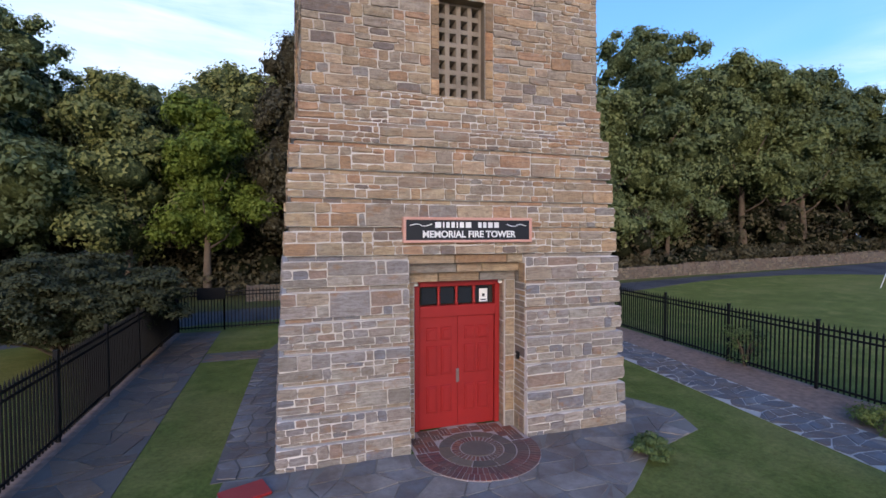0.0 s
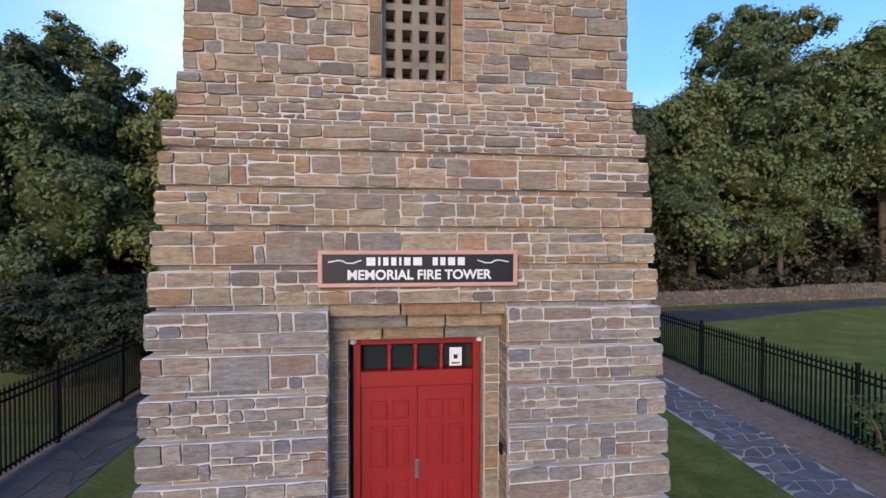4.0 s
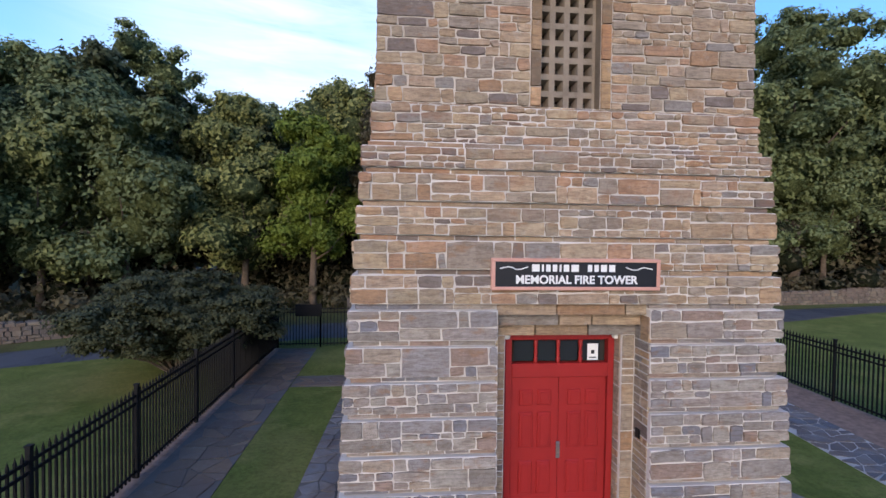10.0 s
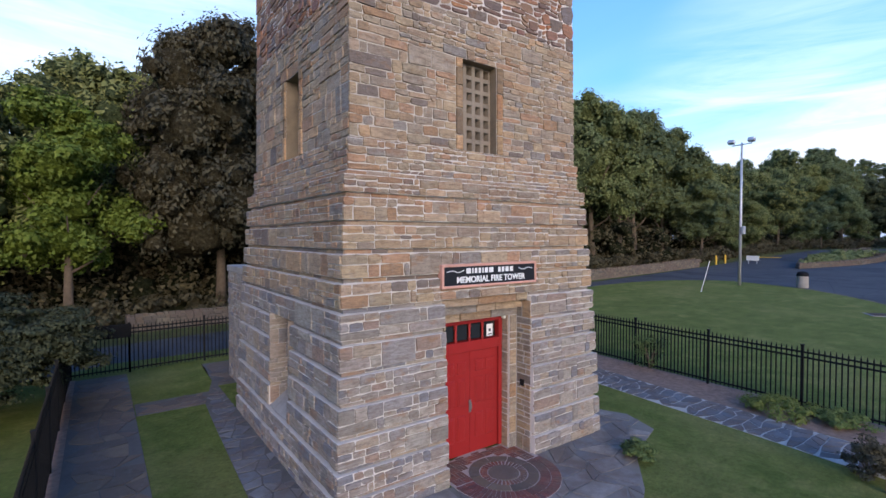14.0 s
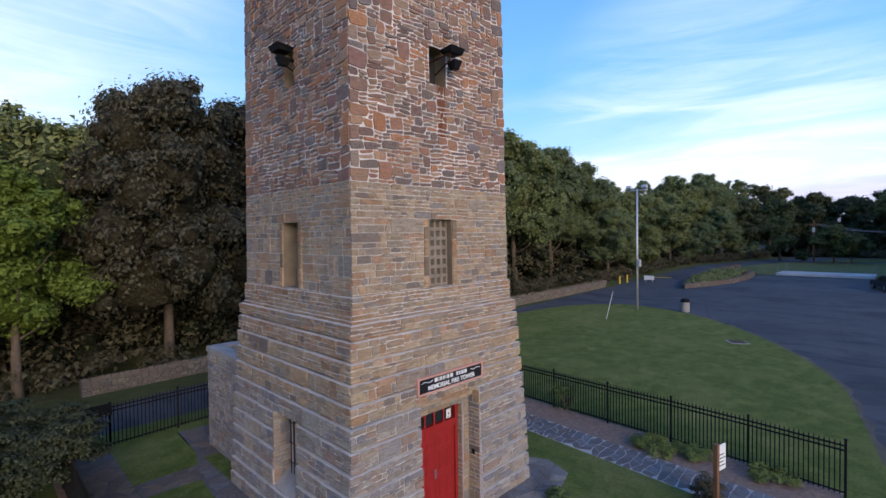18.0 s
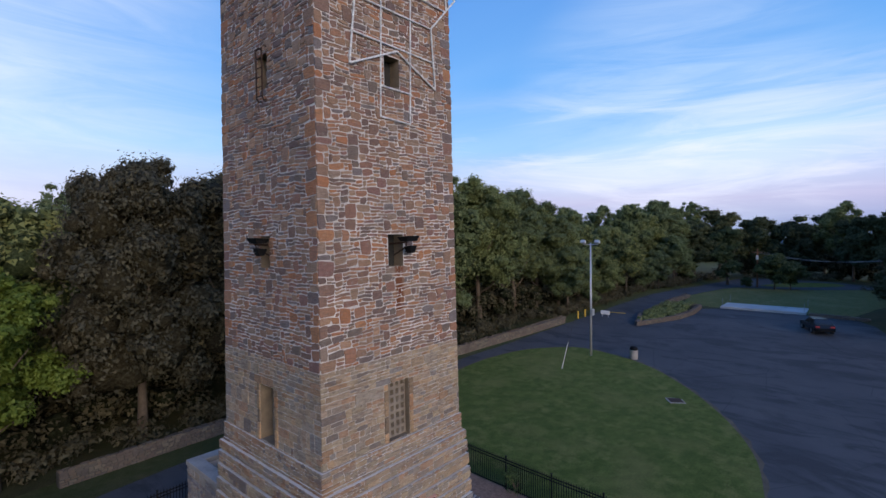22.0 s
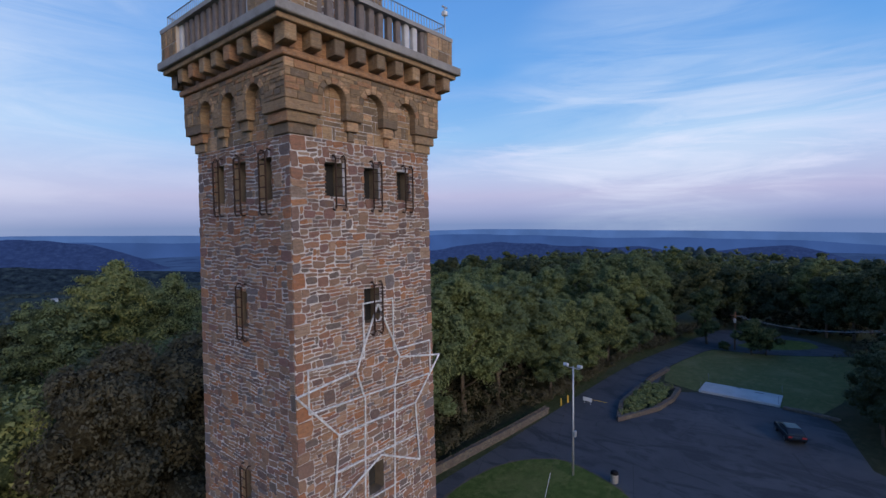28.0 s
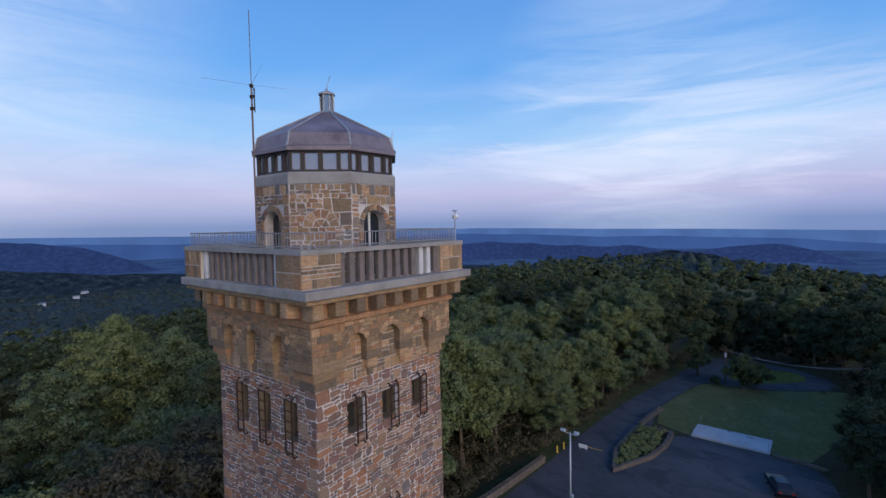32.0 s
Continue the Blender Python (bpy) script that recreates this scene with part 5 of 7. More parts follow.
def fan(i, zc, rings, mat_mortar):
    """A blind half-round of radiating stones set in the wall."""
    bm = bmesh.new()
    arc = [(-0.56 * math.cos(t), zc + 0.56 * math.sin(t)) for t in np.linspace(0, math.pi, 17)]
    lo, hi = [bm.verts.new(oct_face(i, s, z, 0.0)) for s, z in arc], [bm.verts.new(oct_face(i, s, z, 0.036)) for s, z in arc]
    bm.faces.new(hi)
    for j in range(len(arc)):
        n = (j + 1) % len(arc)
        bm.faces.new((lo[j], lo[n], hi[n], hi[j]))
    part("blind_arch", bm, mat_mortar, octa, "half-round of radiating stones in pale mortar")
    for r0, r1, n in rings:
        for j in range(n):
            t0, t1 = math.pi * (j + 0.06) / n, math.pi * (j + 0.94) / n
            q = [(-r * math.cos(t), zc + 0.02 + r * math.sin(t)) for r, t in ((r0, t0), (r1, t0), (r1, t1), (r0, t1))]
            ostone.add([oct_face(i, s, z, 0.0) for s, z in q] + [oct_face(i, s * 0.99, zc + (z - zc) * 0.99, 0.05 + rng.uniform(0, 0.012)) for s, z in q])


fan(4, 32.55, ((0.05, 0.25, 3), (0.28, 0.54, 6)), M_MORTAR_S)
ostone.done("lookout_stone", M_LOOK, octa)
part("floor_slab", boxes((-3.3, 3.3, YC - 3.1, YC + 3.3, 30.951, 30.975)), M_CONC, tower)


def ring8(bm, prof, r_in=None):
    lathe(bm, prof, 8, OC, T0)
    return bm


bm = bmesh.new()
ring8(bm, [(OR + 0.035, 33.88), (OR + 0.035, 34.16), (OR - 0.02, 34.24)])
part("band_course", bm, M_CONC, octa, "concrete band under the windows")
bm = bmesh.new()
ring8(bm, [(2.12, 34.24), (2.12, 34.88)])
part("lookout_glass", bm, M_GLASS, octa)
for i in range(8):
    s8 = 2 * 2.36 * math.sin(math.pi / 8)
    for p0, p1 in ((0.0, 0.04), (0.18, 0.255), (0.47, 0.55), (0.775, 0.845), (0.965, 1.0)):
        bm = bmesh.new()
        q = [(s8 * (p - 0.5), z) for p, z in ((p0, 34.24), (p1, 34.24), (p1, 34.88), (p0, 34.88))]
        v = [bm.verts.new(oct_face(i, a, z, -0.12, 2.36)) for a, z in q] + [bm.verts.new(oct_face(i, a, z, 0.0, 2.36)) for a, z in q]
        for f in STONE_F + ((3, 2, 1, 0),):
            bm.faces.new([v[n] for n in f])
        part("window_post", bm, M_FRAME, octa)
    for z0, z1 in ((34.24, 34.31), (34.81, 34.88)):
        bm = bmesh.new()
        q = [(-s8 / 2, z0), (s8 / 2, z0), (s8 / 2, z1), (-s8 / 2, z1)]
        v = [bm.verts.new(oct_face(i, a, z, -0.12, 2.36)) for a, z in q] + [bm.verts.new(oct_face(i, a, z, 0.004, 2.36)) for a, z in q]
        for f in STONE_F + ((3, 2, 1, 0),):
            bm.faces.new([v[n] for n in f])
        part("window_rail", bm, M_FRAME, octa)
    for p0, p1 in ((0.04, 0.18), (0.255, 0.47), (0.55, 0.775), (0.845, 0.965)):
        a, b = s8 * (p0 - 0.5) - 0.01, s8 * (p1 - 0.5) + 0.01
        bm = bmesh.new()
        q = [(a, 34.31), (b, 34.31), (b, 34.81), (a, 34.81)]
        v = [bm.verts.new(oct_face(i, s, z, -0.09, 2.36)) for s, z in q] + [bm.verts.new(oct_face(i, s, z, -0.07, 2.36)) for s, z in q]
        for f in STONE_F + ((3, 2, 1, 0),):
            bm.faces.new([v[n] for n in f])
        part("window_pane", bm, M_PANE, octa)
bm = bmesh.new()
ring8(bm, [(2.30, 34.88), (2.49, 34.88), (2.49, 35.00), (2.41, 35.06), (2.28, 35.44), (2.12, 35.54), (0.30, 36.46)])
part("roof", bm, M_LEAD, octa, "weathered metal octagonal roof with standing seams")
for i in range(8):
    part("roof_seam", rods([oct_pt(i, 2.50, 35.00), oct_pt(i, 2.42, 35.07), oct_pt(i, 2.29, 35.46), oct_pt(i, 2.13, 35.56), oct_pt(i, 0.30, 36.48)], r=0.035, sides=6), M_LEADL, octa)
bm = bmesh.new()
ring8(bm, [(0.30, 36.42), (0.30, 36.50), (0.24, 36.52)])
ring8(bm, [(0.20, 36.50), (0.20, 37.10)])
part("lantern", bm, M_PANE, octa, "small glazed roof lantern")
for i in range(8):
    part("lantern_post", rods([oct_pt(i, 0.235, 36.50), oct_pt(i, 0.235, 37.10)], r=0.022, sides=6), M_LEADL, octa)
bm = bmesh.new()
ring8(bm, [(0.29, 37.08), (0.29, 37.14), (0.05, 37.24), (0.03, 37.32)])
tube(bm, [(OC[0], OC[1], 37.28), (OC[0] + 0.03, OC[1], 37.42), (OC[0] + 0.12, OC[1] - 0.05, 37.75)], 0.012, 5)
part("lantern_cap", bm, M_LEADL, octa)
for i in (3, 5):
    for sg, col in ((-1, M_GLASS), (1, M_GLASS)):
        bm = bmesh.new()
        q = [(0.0 if sg > 0 else -0.44, Z0 + 0.05), (0.44 if sg > 0 else 0.0, Z0 + 0.05), (0.44 if sg > 0 else 0.0, 32.98), (0.0 if sg > 0 else -0.44, 32.98)]
        v = [bm.verts.new(oct_face(i, s, z, -0.33)) for s, z in q] + [bm.verts.new(oct_face(i, s, z, -0.29)) for s, z in q]
        for f in STONE_F + ((3, 2, 1, 0),):
            bm.faces.new([v[n] for n in f])
        part("arched_door", bm, col, octa)
    part("door_post", rods([oct_face(i, 0.0, Z0, -0.26), oct_face(i, 0.0, 33.05, -0.26)], r=0.04, sides=6), M_WHITE if i == 5 else M_CORBEL_O, octa)

# name sign over the door
sign = thing("name_sign", "black name board with white lettering and pink trim above the door", "sign")
part("panel", boxes((-1.19, 1.19, -0.012, 0.10, 3.73, 4.10)), M_SIGN, sign)
part("trim", boxes((-1.24, 1.24, -0.03, 0.11, 4.09, 4.14), (-1.24, 1.24, -0.03, 0.11, 3.69, 3.74), (-1.24, -1.185, -0.028, 0.11, 3.74, 4.09), (1.185, 1.24, -0.028, 0.11, 3.74, 4.09), bevel=0.008), M_PINK, sign, "pink painted moulding")


def lettering(text, size, x, y, z, parent, mat):
    cu = bpy.data.curves.new("lettering", "FONT")
    cu.body, cu.size, cu.align_x, cu.extrude, cu.offset = text, size, "CENTER", 0.004, 0.0045
    tmp = bpy.data.objects.new("lettering", cu)
    scene.collection.objects.link(tmp)
    bpy.context.view_layer.update()
    me = bpy.data.meshes.new_from_object(tmp.evaluated_get(bpy.context.evaluated_depsgraph_get()))
    bpy.data.objects.remove(tmp)
    me.transform(Matrix.Translation((x, y, z)) @ Matrix.Rotation(radians(90), 4, "X"))
    me.materials.clear()
    me.materials.append(mat)
    ob = new("lettering", me)
    ob.parent = parent
    return ob


lettering("MEMORIAL FIRE TOWER", 0.165, 0.0, -0.016, 3.785, sign, M_WHITE)
x = -0.66
for wdt in (0.13, 0.05, 0.085, 0.085, 0.05, 0.10, 0.13, 0, 0.085, 0.085, 0.11, 0.11):
    if wdt == 0:
        x += 0.10
        continue
    part("name_bar", boxes((x, x + wdt - 0.022, -0.017, -0.012, 3.955, 4.055)), M_WHITE, sign)
    x += wdt + 0.012
for sg in (-1, 1):
    curve = [(sg * 0.72, -0.015, 4.02), (sg * 0.82, -0.015, 3.985), (sg * 0.90, -0.015, 3.985), (sg * 0.94, -0.015, 4.01), (sg * 1.0, -0.015, 4.02), (sg * 1.12, -0.015, 3.995)]
    part("flourish", rods(curve, r=0.009, sides=6), M_WHITE, sign)

# light-tube star and cross on the front of the shaft
star = thing("light_star", "white light-tube star over a cross fixed to the tower wall", "light ornament")


def on_front(x, z, d=0.08):
    return (x, YC - half(z) - d, z)


STAR = [(0.16, 23.2), (-0.74, 21.3), (-2.80, 21.07), (-1.44, 19.6), (-1.68, 17.6), (0.16, 18.42), (1.90, 17.6), (1.74, 19.6), (3.02, 20.98), (1.06, 21.32), (0.16, 23.2)]
for a, b in zip(STAR, STAR[1:]):
    part("star_tube", rods([on_front(*a), on_front(*b)], r=0.032, sides=6), M_TUBE, star)
CROSS = [((-0.42, 23.25), (0.82, 23.27)), ((-0.42, 23.25), (-0.42, 21.62)), ((0.82, 23.27), (0.82, 21.6)), ((-0.42, 21.62), (-2.40, 21.7)), ((-2.40, 21.7), (-2.40, 20.5)), ((-2.40, 20.5), (2.55, 20.42)),
         ((2.55, 20.42), (2.55, 21.58)), ((2.55, 21.58), (0.82, 21.6)), ((-0.42, 20.47), (-0.55, 16.3)), ((0.82, 20.44), (0.70, 16.26)), ((-0.55, 16.3), (0.70, 16.26)), ((-0.50, 17.23), (0.72, 17.22)),
         ((-0.74, 21.3), (-0.47, 20.46)), ((1.06, 21.32), (0.82, 20.44)), ((-1.44, 19.6), (1.74, 19.6)), ((-1.60, 18.55), (1.82, 18.5)), ((0.0, 22.75), (0.16, 22.6)), ((0.32, 22.75), (0.16, 22.6))]
for a, b in CROSS:
    part("cross_tube", rods([on_front(*a, 0.06), on_front(*b, 0.06)], r=0.028, sides=6), M_TUBE, star)

# floodlights at the first slits
for k in (0, 1):
    lamp = thing("floodlight", "dark metal floodlights on an iron arm at a slit window", "floodlight", "tower floodlights")
    w = half(12.4)
    part("arm", rods([on_face(k, 0.0, 12.45, w, -0.35), on_face(k, 0.05, 12.5, w, 0.35), on_face(k, 0.1, 12.62, w, 0.5)], r=0.03), M_IRON, lamp)
    part("bracket", rods([on_face(k, 0.1, 12.1, w, -0.2), on_face(k, 0.12, 12.35, w, 0.32), on_face(k, 0.1, 12.6, w, 0.42)], r=0.022), M_IRON, lamp)
    for u0, u1, z, d0, d1, deep in ((-0.05, 0.50, 12.66, 0.10, 0.58, 0.13), (0.16, 0.46, 12.36, 0.16, 0.50, 0.20)):
        bm = bmesh.new()
        lo = [on_face(k, u, z - deep, w, d) for u, d in ((u0 + 0.10, d0 + 0.06), (u1 - 0.10, d0 + 0.06), (u1 - 0.05, d1 - 0.08), (u0 + 0.05, d1 - 0.08))]
        hi = [on_face(k, u, z + (0.04 if d == d1 else 0.0), w, d) for u, d in ((u0, d0), (u1, d0), (u1, d1), (u0, d1))]
        v = [bm.verts.new(c) for c in lo + hi]
        for f in STONE_F + ((3, 2, 1, 0),):
            bm.faces.new([v[n] for n in f])
        bmesh.ops.bevel(bm, geom=bm.edges[:], offset=0.015, segments=1, affect="EDGES")
        part("lamp_head", bm, M_BLACK, lamp)

# stair enclosure behind the tower
annex = thing("stair_enclosure", "low stone enclosure with pale concrete coping behind the tower", "enclosure")
AX0, AX1, AY0, AY1, AZ = -2.80, -0.4, YC + 2.90, 10.0, 3.52
part("wall", boxes((AX0, AX0 + 0.45, AY0, AY1, 0, AZ), (AX0 + 0.45, AX1, AY1 - 0.45, AY1, 0, AZ), (AX1 - 0.45, AX1, AY0, AY1 - 0.45, 0, AZ)), M_MORTAR, annex)
part("coping", boxes((AX0 - 0.04, AX0 + 0.50, AY0 - 0.03, AY1 + 0.05, AZ, AZ + 0.2), (AX0 + 0.50, AX1 - 0.5, AY1 - 0.50, AY1 + 0.05, AZ, AZ + 0.2), (AX1 - 0.5, AX1 + 0.05, AY0 - 0.1, AY1 + 0.05, AZ, AZ + 0.2), bevel=0.015), M_CONC, annex, "pale concrete coping")
pile = Pile()
for s in courses(AY0, AY1, 0.0, AZ, [], rng, (0.34, 0.46), (0.22, 0.7)):
    a, b, c, d = s
    q = [(a + .009, c + .009), (b - .009, c + .009), (b - .009, d - .009), (a + .009, d - .009)]
    dd = rng.uniform(0.012, 0.035)
    pile.add([(AX0 + 0.02, y, z) for y, z in q] + [(AX0 - dd, y + (0.012 if n in (0, 3) else -0.012), z) for n, (y, z) in enumerate(q)])
for s in courses(AX0, AX1, 0.0, AZ, [], rng, (0.34, 0.46), (0.22, 0.7)):
    a, b, c, d = s
    q = [(a + .009, c + .009), (b - .009, c + .009), (b - .009, d - .009), (a + .009, d - .009)]
    pile.add([(x, AY1 - 0.02, z) for x, z in q] + [(x, AY1 + 0.025, z) for x, z in q])
for s in courses(AX0 + 0.01, AX0 + 0.6, 0.0, AZ, [], rng, (0.34, 0.46), (0.22, 0.5)):
    a, b, c, d = s
    q = [(a + .009, c + .009), (b - .009, c + .009), (b - .009, d - .009), (a + .009, d - .009)]
    pile.add([(x, AY0 + 0.02, z) for x, z in q] + [(x, AY0 - 0.022, z) for x, z in q])
pile.done("coursed_stone", M_BASE_J, annex)
# black block in place of the shade in the open enclosure
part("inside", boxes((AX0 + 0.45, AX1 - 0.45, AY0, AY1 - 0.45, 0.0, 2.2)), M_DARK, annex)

# ---- yard: paving, brick roundel, fences ----
def flags(name, outline, label, size, lift=0.03, mat=None, seed=1, bed=None, gap=0.022, tall=0.03):
    """Irregular flagstones laid in a flat outline, on a bed of mortar or soil."""
    rg = random.Random(seed)
    holder = tagged(new(name), label, "paving", kind="structure")
    bm = bmesh.new()
    prism(bm, outline, 0.0, lift)
    part("bed", bm, bed or M_MORTAR, holder)
    xs, ys = [p[0] for p in outline], [p[1] for p in outline]
    nx, ny = int((max(xs) - min(xs)) / size) + 2, int((max(ys) - min(ys)) / size) + 2
    pts = {}
    for i in range(-1, nx + 1):
        for j in range(-1, ny + 1):
            pts[i, j] = (min(xs) + (i + 0.5 * (j % 2)) * size + rg.uniform(-0.33, 0.33) * size, min(ys) + j * size + rg.uniform(-0.33, 0.33) * size)

    def inside(x, y):
        hit = False
        for (xa, ya), (xb, yb) in zip(outline, outline[1:] + outline[:1]):
            if (ya > y) != (yb > y) and x < (xb - xa) * (y - ya) / (yb - ya) + xa:
                hit = not hit
        return hit

    def trimmed(mx, my, x, y):
        """The point, drawn back along its line to the middle until it lies within the outline."""
        if inside(x, y):
            return x, y
        lo, hi = 0.0, 1.0
        for _ in range(7):
            m = (lo + hi) / 2
            lo, hi = (m, hi) if inside(mx + (x - mx) * m, my + (y - my) * m) else (lo, m)
        return mx + (x - mx) * lo * 0.97, my + (y - my) * lo * 0.97

    made = 0
    for i in range(-1, nx):
        for j in range(-1, ny):
            kind = rg.random()
            quad = [pts[i, j], pts[i + 1, j], pts[i + 1, j + 1], pts[i, j + 1]]
            groups = [quad] if kind < 0.6 else [[quad[0], quad[1], quad[2]], [quad[0], quad[2], quad[3]]] if kind < 0.7 else [quad]
            for q in groups:
                mx, my = sum(p[0] for p in q) / len(q), sum(p[1] for p in q) / len(q)
                if not inside(mx, my):
                    continue
                q = [(mx + (x - mx) * (1 - gap / size * 2), my + (y - my) * (1 - gap / size * 2)) for x, y in q]
                q = [trimmed(mx, my, *p) for p in q]
                ring = []
                for a, b in zip(q, q[1:] + q[:1]):
                    ring += [(a[0] * 0.94 + b[0] * 0.06, a[1] * 0.94 + b[1] * 0.06), (a[0] * 0.06 + b[0] * 0.94, a[1] * 0.06 + b[1] * 0.94)]
                bm = bmesh.new()
                prism(bm, ring, lift - 0.01, lift + tall * rg.uniform(0.25, 0.6))
                part("flagstone", bm, mat or M_FLAG, holder)
                made += 1
    return holder


flags("path_left", [(-6.98, -3.5), (-5.62, -3.5), (-5.60, 12.1), (-6.98, 12.1)], "brownish grey flagstone path beside the fence", 0.50, seed=3, bed=M_PATHBED, gap=0.014)
flags("path_cross", [(-5.58, 7.40), (-3.97, 7.40), (-3.70, 8.50), (-5.58, 8.45)], "short flagstone cross path between grass strips", 0.44, seed=4, bed=M_PATHBED, gap=0.014)
flags("apron_side", [(-4.30, -0.12), (-3.36, -0.12), (-3.36, 12.0), (-3.30, 12.0), (-3.42, 9.6), (-3.70, 8.5), (-3.97, 7.4), (-4.05, 6.0), (-4.18, 3.0)], "dark slate paving along the tower wall", 0.34, seed=5, bed=M_PATHBED, gap=0.016, mat=M_SLATE)
flags("apron_back", [(-3.36, 8.98), (3.0, 8.98), (3.0, 12.0), (-3.36, 12.0)], "flagstone paving behind the tower", 0.62, seed=9, bed=M_PATHBED, gap=0.014)
flags("apron_front", [(-4.35, -2.6), (1.1, -2.6), (1.75, -2.25), (2.9, -1.35), (4.45, -0.85), (4.8, 0.1), (4.3, 1.2), (3.38, 1.25), (3.36, -0.13), (-4.12, -0.13)], "flagstone apron before the door", 0.50, seed=6, gap=0.015, bed=M_APRON, mat=M_FLAG_B)
flags("path_right", [(5.55, -7.0), (7.2, -7.0), (7.42, -2.5), (7.68, 1.0), (8.10, 5.6), (8.4, 12.0), (7.0, 12.0), (6.55, 4.0), (5.98, -2.9)], "crazy-paved slate path with pale joints", 0.34, seed=8, bed=M_JOINT, gap=0.018, mat=M_SLATE)
drape("mulch_strip", [(9.0, -7.3), (9.25, 0), (9.45, 5.5), (9.6, 12.3), (8.42, 12.3), (8.12, 5.6), (7.70, 1.0), (7.44, -2.5), (7.22, -7.3)], 0.026, M_GRAVEL, "bare brown gravel strip under the fence")
drape("gravel_edge", [(-7.35, -3.6), (-6.96, -3.6), (-6.96, 12.2), (-7.35, 12.2)], 0.026, M_GRAVEL, "strip of pale gravel under the fence")

roundel = tagged(new("brick_roundel"), "round brick and slate pattern set before the red door", "paving", kind="structure")
RC = (0.02, -0.33)


def wedge(r0, r1, a0, a1, z, mat, name, steps=3):
    bm = bmesh.new()
    pts = [(RC[0] + r0 * math.cos(a), RC[1] + r0 * math.sin(a)) for a in np.linspace(a0, a1, steps)] + [(RC[0] + r1 * math.cos(a), RC[1] + r1 * math.sin(a)) for a in np.linspace(a1, a0, steps)]
    prism(bm, pts, 0.03, z)
    part(name, bm, mat, roundel)


bm = bmesh.new()
lathe(bm, [(1.108, 0.02), (1.108, 0.052)], 40, RC)
part("bed", bm, M_BRICKBED, roundel)
bm = bmesh.new()
lathe(bm, [(0.30, 0.04), (0.30, 0.066)], 24, RC)
part("centre_stone", bm, M_FLAG, roundel)
for i in range(34):
    wedge(0.325, 0.455, i * math.tau / 34 + 0.035, (i + 1) * math.tau / 34 - 0.035, 0.064, M_BRICK, "brick", 2)
for i in range(9):
    wedge(0.48, 0.68, i * math.tau / 9 + 0.02, (i + 1) * math.tau / 9 - 0.02, 0.066, M_FLAG, "slate", 5)
for r0, r1, n in ((0.705, 0.90, 58), (0.915, 1.10, 72)):
    for i in range(n):
        if math.sin((i + 0.5) * math.tau / n) < 0.12:
            wedge(r0, r1, i * math.tau / n + 0.008, (i + 1) * math.tau / n - 0.008, 0.063, M_BRICK_D, "brick", 2)
drape("brick_mat_bed", [(-1.08, -0.28), (1.10, -0.28), (1.10, 0.44), (0.90, 0.44), (0.90, 0.71), (-0.90, 0.71), (-0.90, 0.44), (-1.08, 0.44)], 0.034, M_BRICKBED, "mortar bed of the brick door mat")
mat_ = tagged(new("brick_door_mat"), "basket-weave brick paving at the foot of the door", "paving", kind="structure")
for gx in range(-6, 6):
    for gy in range(-2, 5):
        for n in range(3):
            x0, y0 = gx * 0.205, gy * 0.205
            q = (x0, x0 + 0.188, y0 + n * 0.068, y0 + n * 0.068 + 0.052) if (gx + gy) % 2 else (x0 + n * 0.068, x0 + n * 0.068 + 0.052, y0, y0 + 0.188)
            mxx, myy = (q[0] + q[1]) / 2, (q[2] + q[3]) / 2
            wide = 1.07 if myy < 0.40 else 0.87
            if abs(mxx) > wide - 0.06 or myy < -0.24 or myy > 0.66 or math.hypot(mxx - RC[0], myy - RC[1]) < 0.745:
                continue
            part("brick", boxes((*q, 0.03, 0.060)), M_BRICK, mat_)

# fences of black pickets
bm = boxes((-0.0145, 0.0145, -0.0145, 0.0145, 0.08, 1.60))
v = [bm.verts.new(p) for p in ((-0.012, -0.012, 1.60), (0.012, -0.012, 1.60), (0.012, 0.012, 1.60), (-0.012, 0.012, 1.60), (0, 0, 1.68))]
for f in ((0, 1, 4), (1, 2, 4), (2, 3, 4), (3, 0, 4)):
    bm.faces.new([v[i] for i in f])
PICKET = bpy.data.meshes.new("picket")
bm.to_mesh(PICKET)
bm.free()
PICKET.materials.append(M_BLACK)
bm = boxes((-0.032, 0.032, -0.032, 0.032, 0.0, 1.70), (-0.04, 0.04, -0.04, 0.04, 1.70, 1.73))
POST = bpy.data.meshes.new("post")
bm.to_mesh(POST)
bm.free()
POST.materials.append(M_BLACK)


def fence(name, posts, label, pitch=0.115):
    f = thing(name, label, "fence", "picket fences")
    for i, p in enumerate(posts):
        ob = new("post", POST)
        ob.parent = f
        ob.location = (*p, terrain(*p))
    for a, b in zip(posts, posts[1:]):
        a, b = Vector(a), Vector(b)
        d = (b - a).normalized()
        za, zb = terrain(*a), terrain(*b)
        for z in (0.16, 1.38, 1.52):
            p, q = a + d * 0.034, b - d * 0.034
            nrm = Vector((-d.y, d.x)) * 0.013
            bm = bmesh.new()
            vs = [bm.verts.new((*(c + s * nrm), zz + z + h)) for c, zz in ((p, za), (q, zb)) for s, h in ((-1, -0.024), (1, -0.024), (1, 0.024), (-1, 0.024))]
            for fc in ((0, 1, 2, 3), (7, 6, 5, 4), (0, 4, 5, 1), (1, 5, 6, 2), (2, 6, 7, 3), (3, 7, 4, 0)):
                bm.faces.new([vs[n] for n in fc])
            part("rail", bm, M_BLACK, f)
        n = int((b - a).length / pitch)
        for i in range(1, n):
            c = a + (b - a) * i / n
            ob = new("picket", PICKET)
            ob.parent = f
            ob.location = (*c, za + (zb - za) * i / n)
    return f


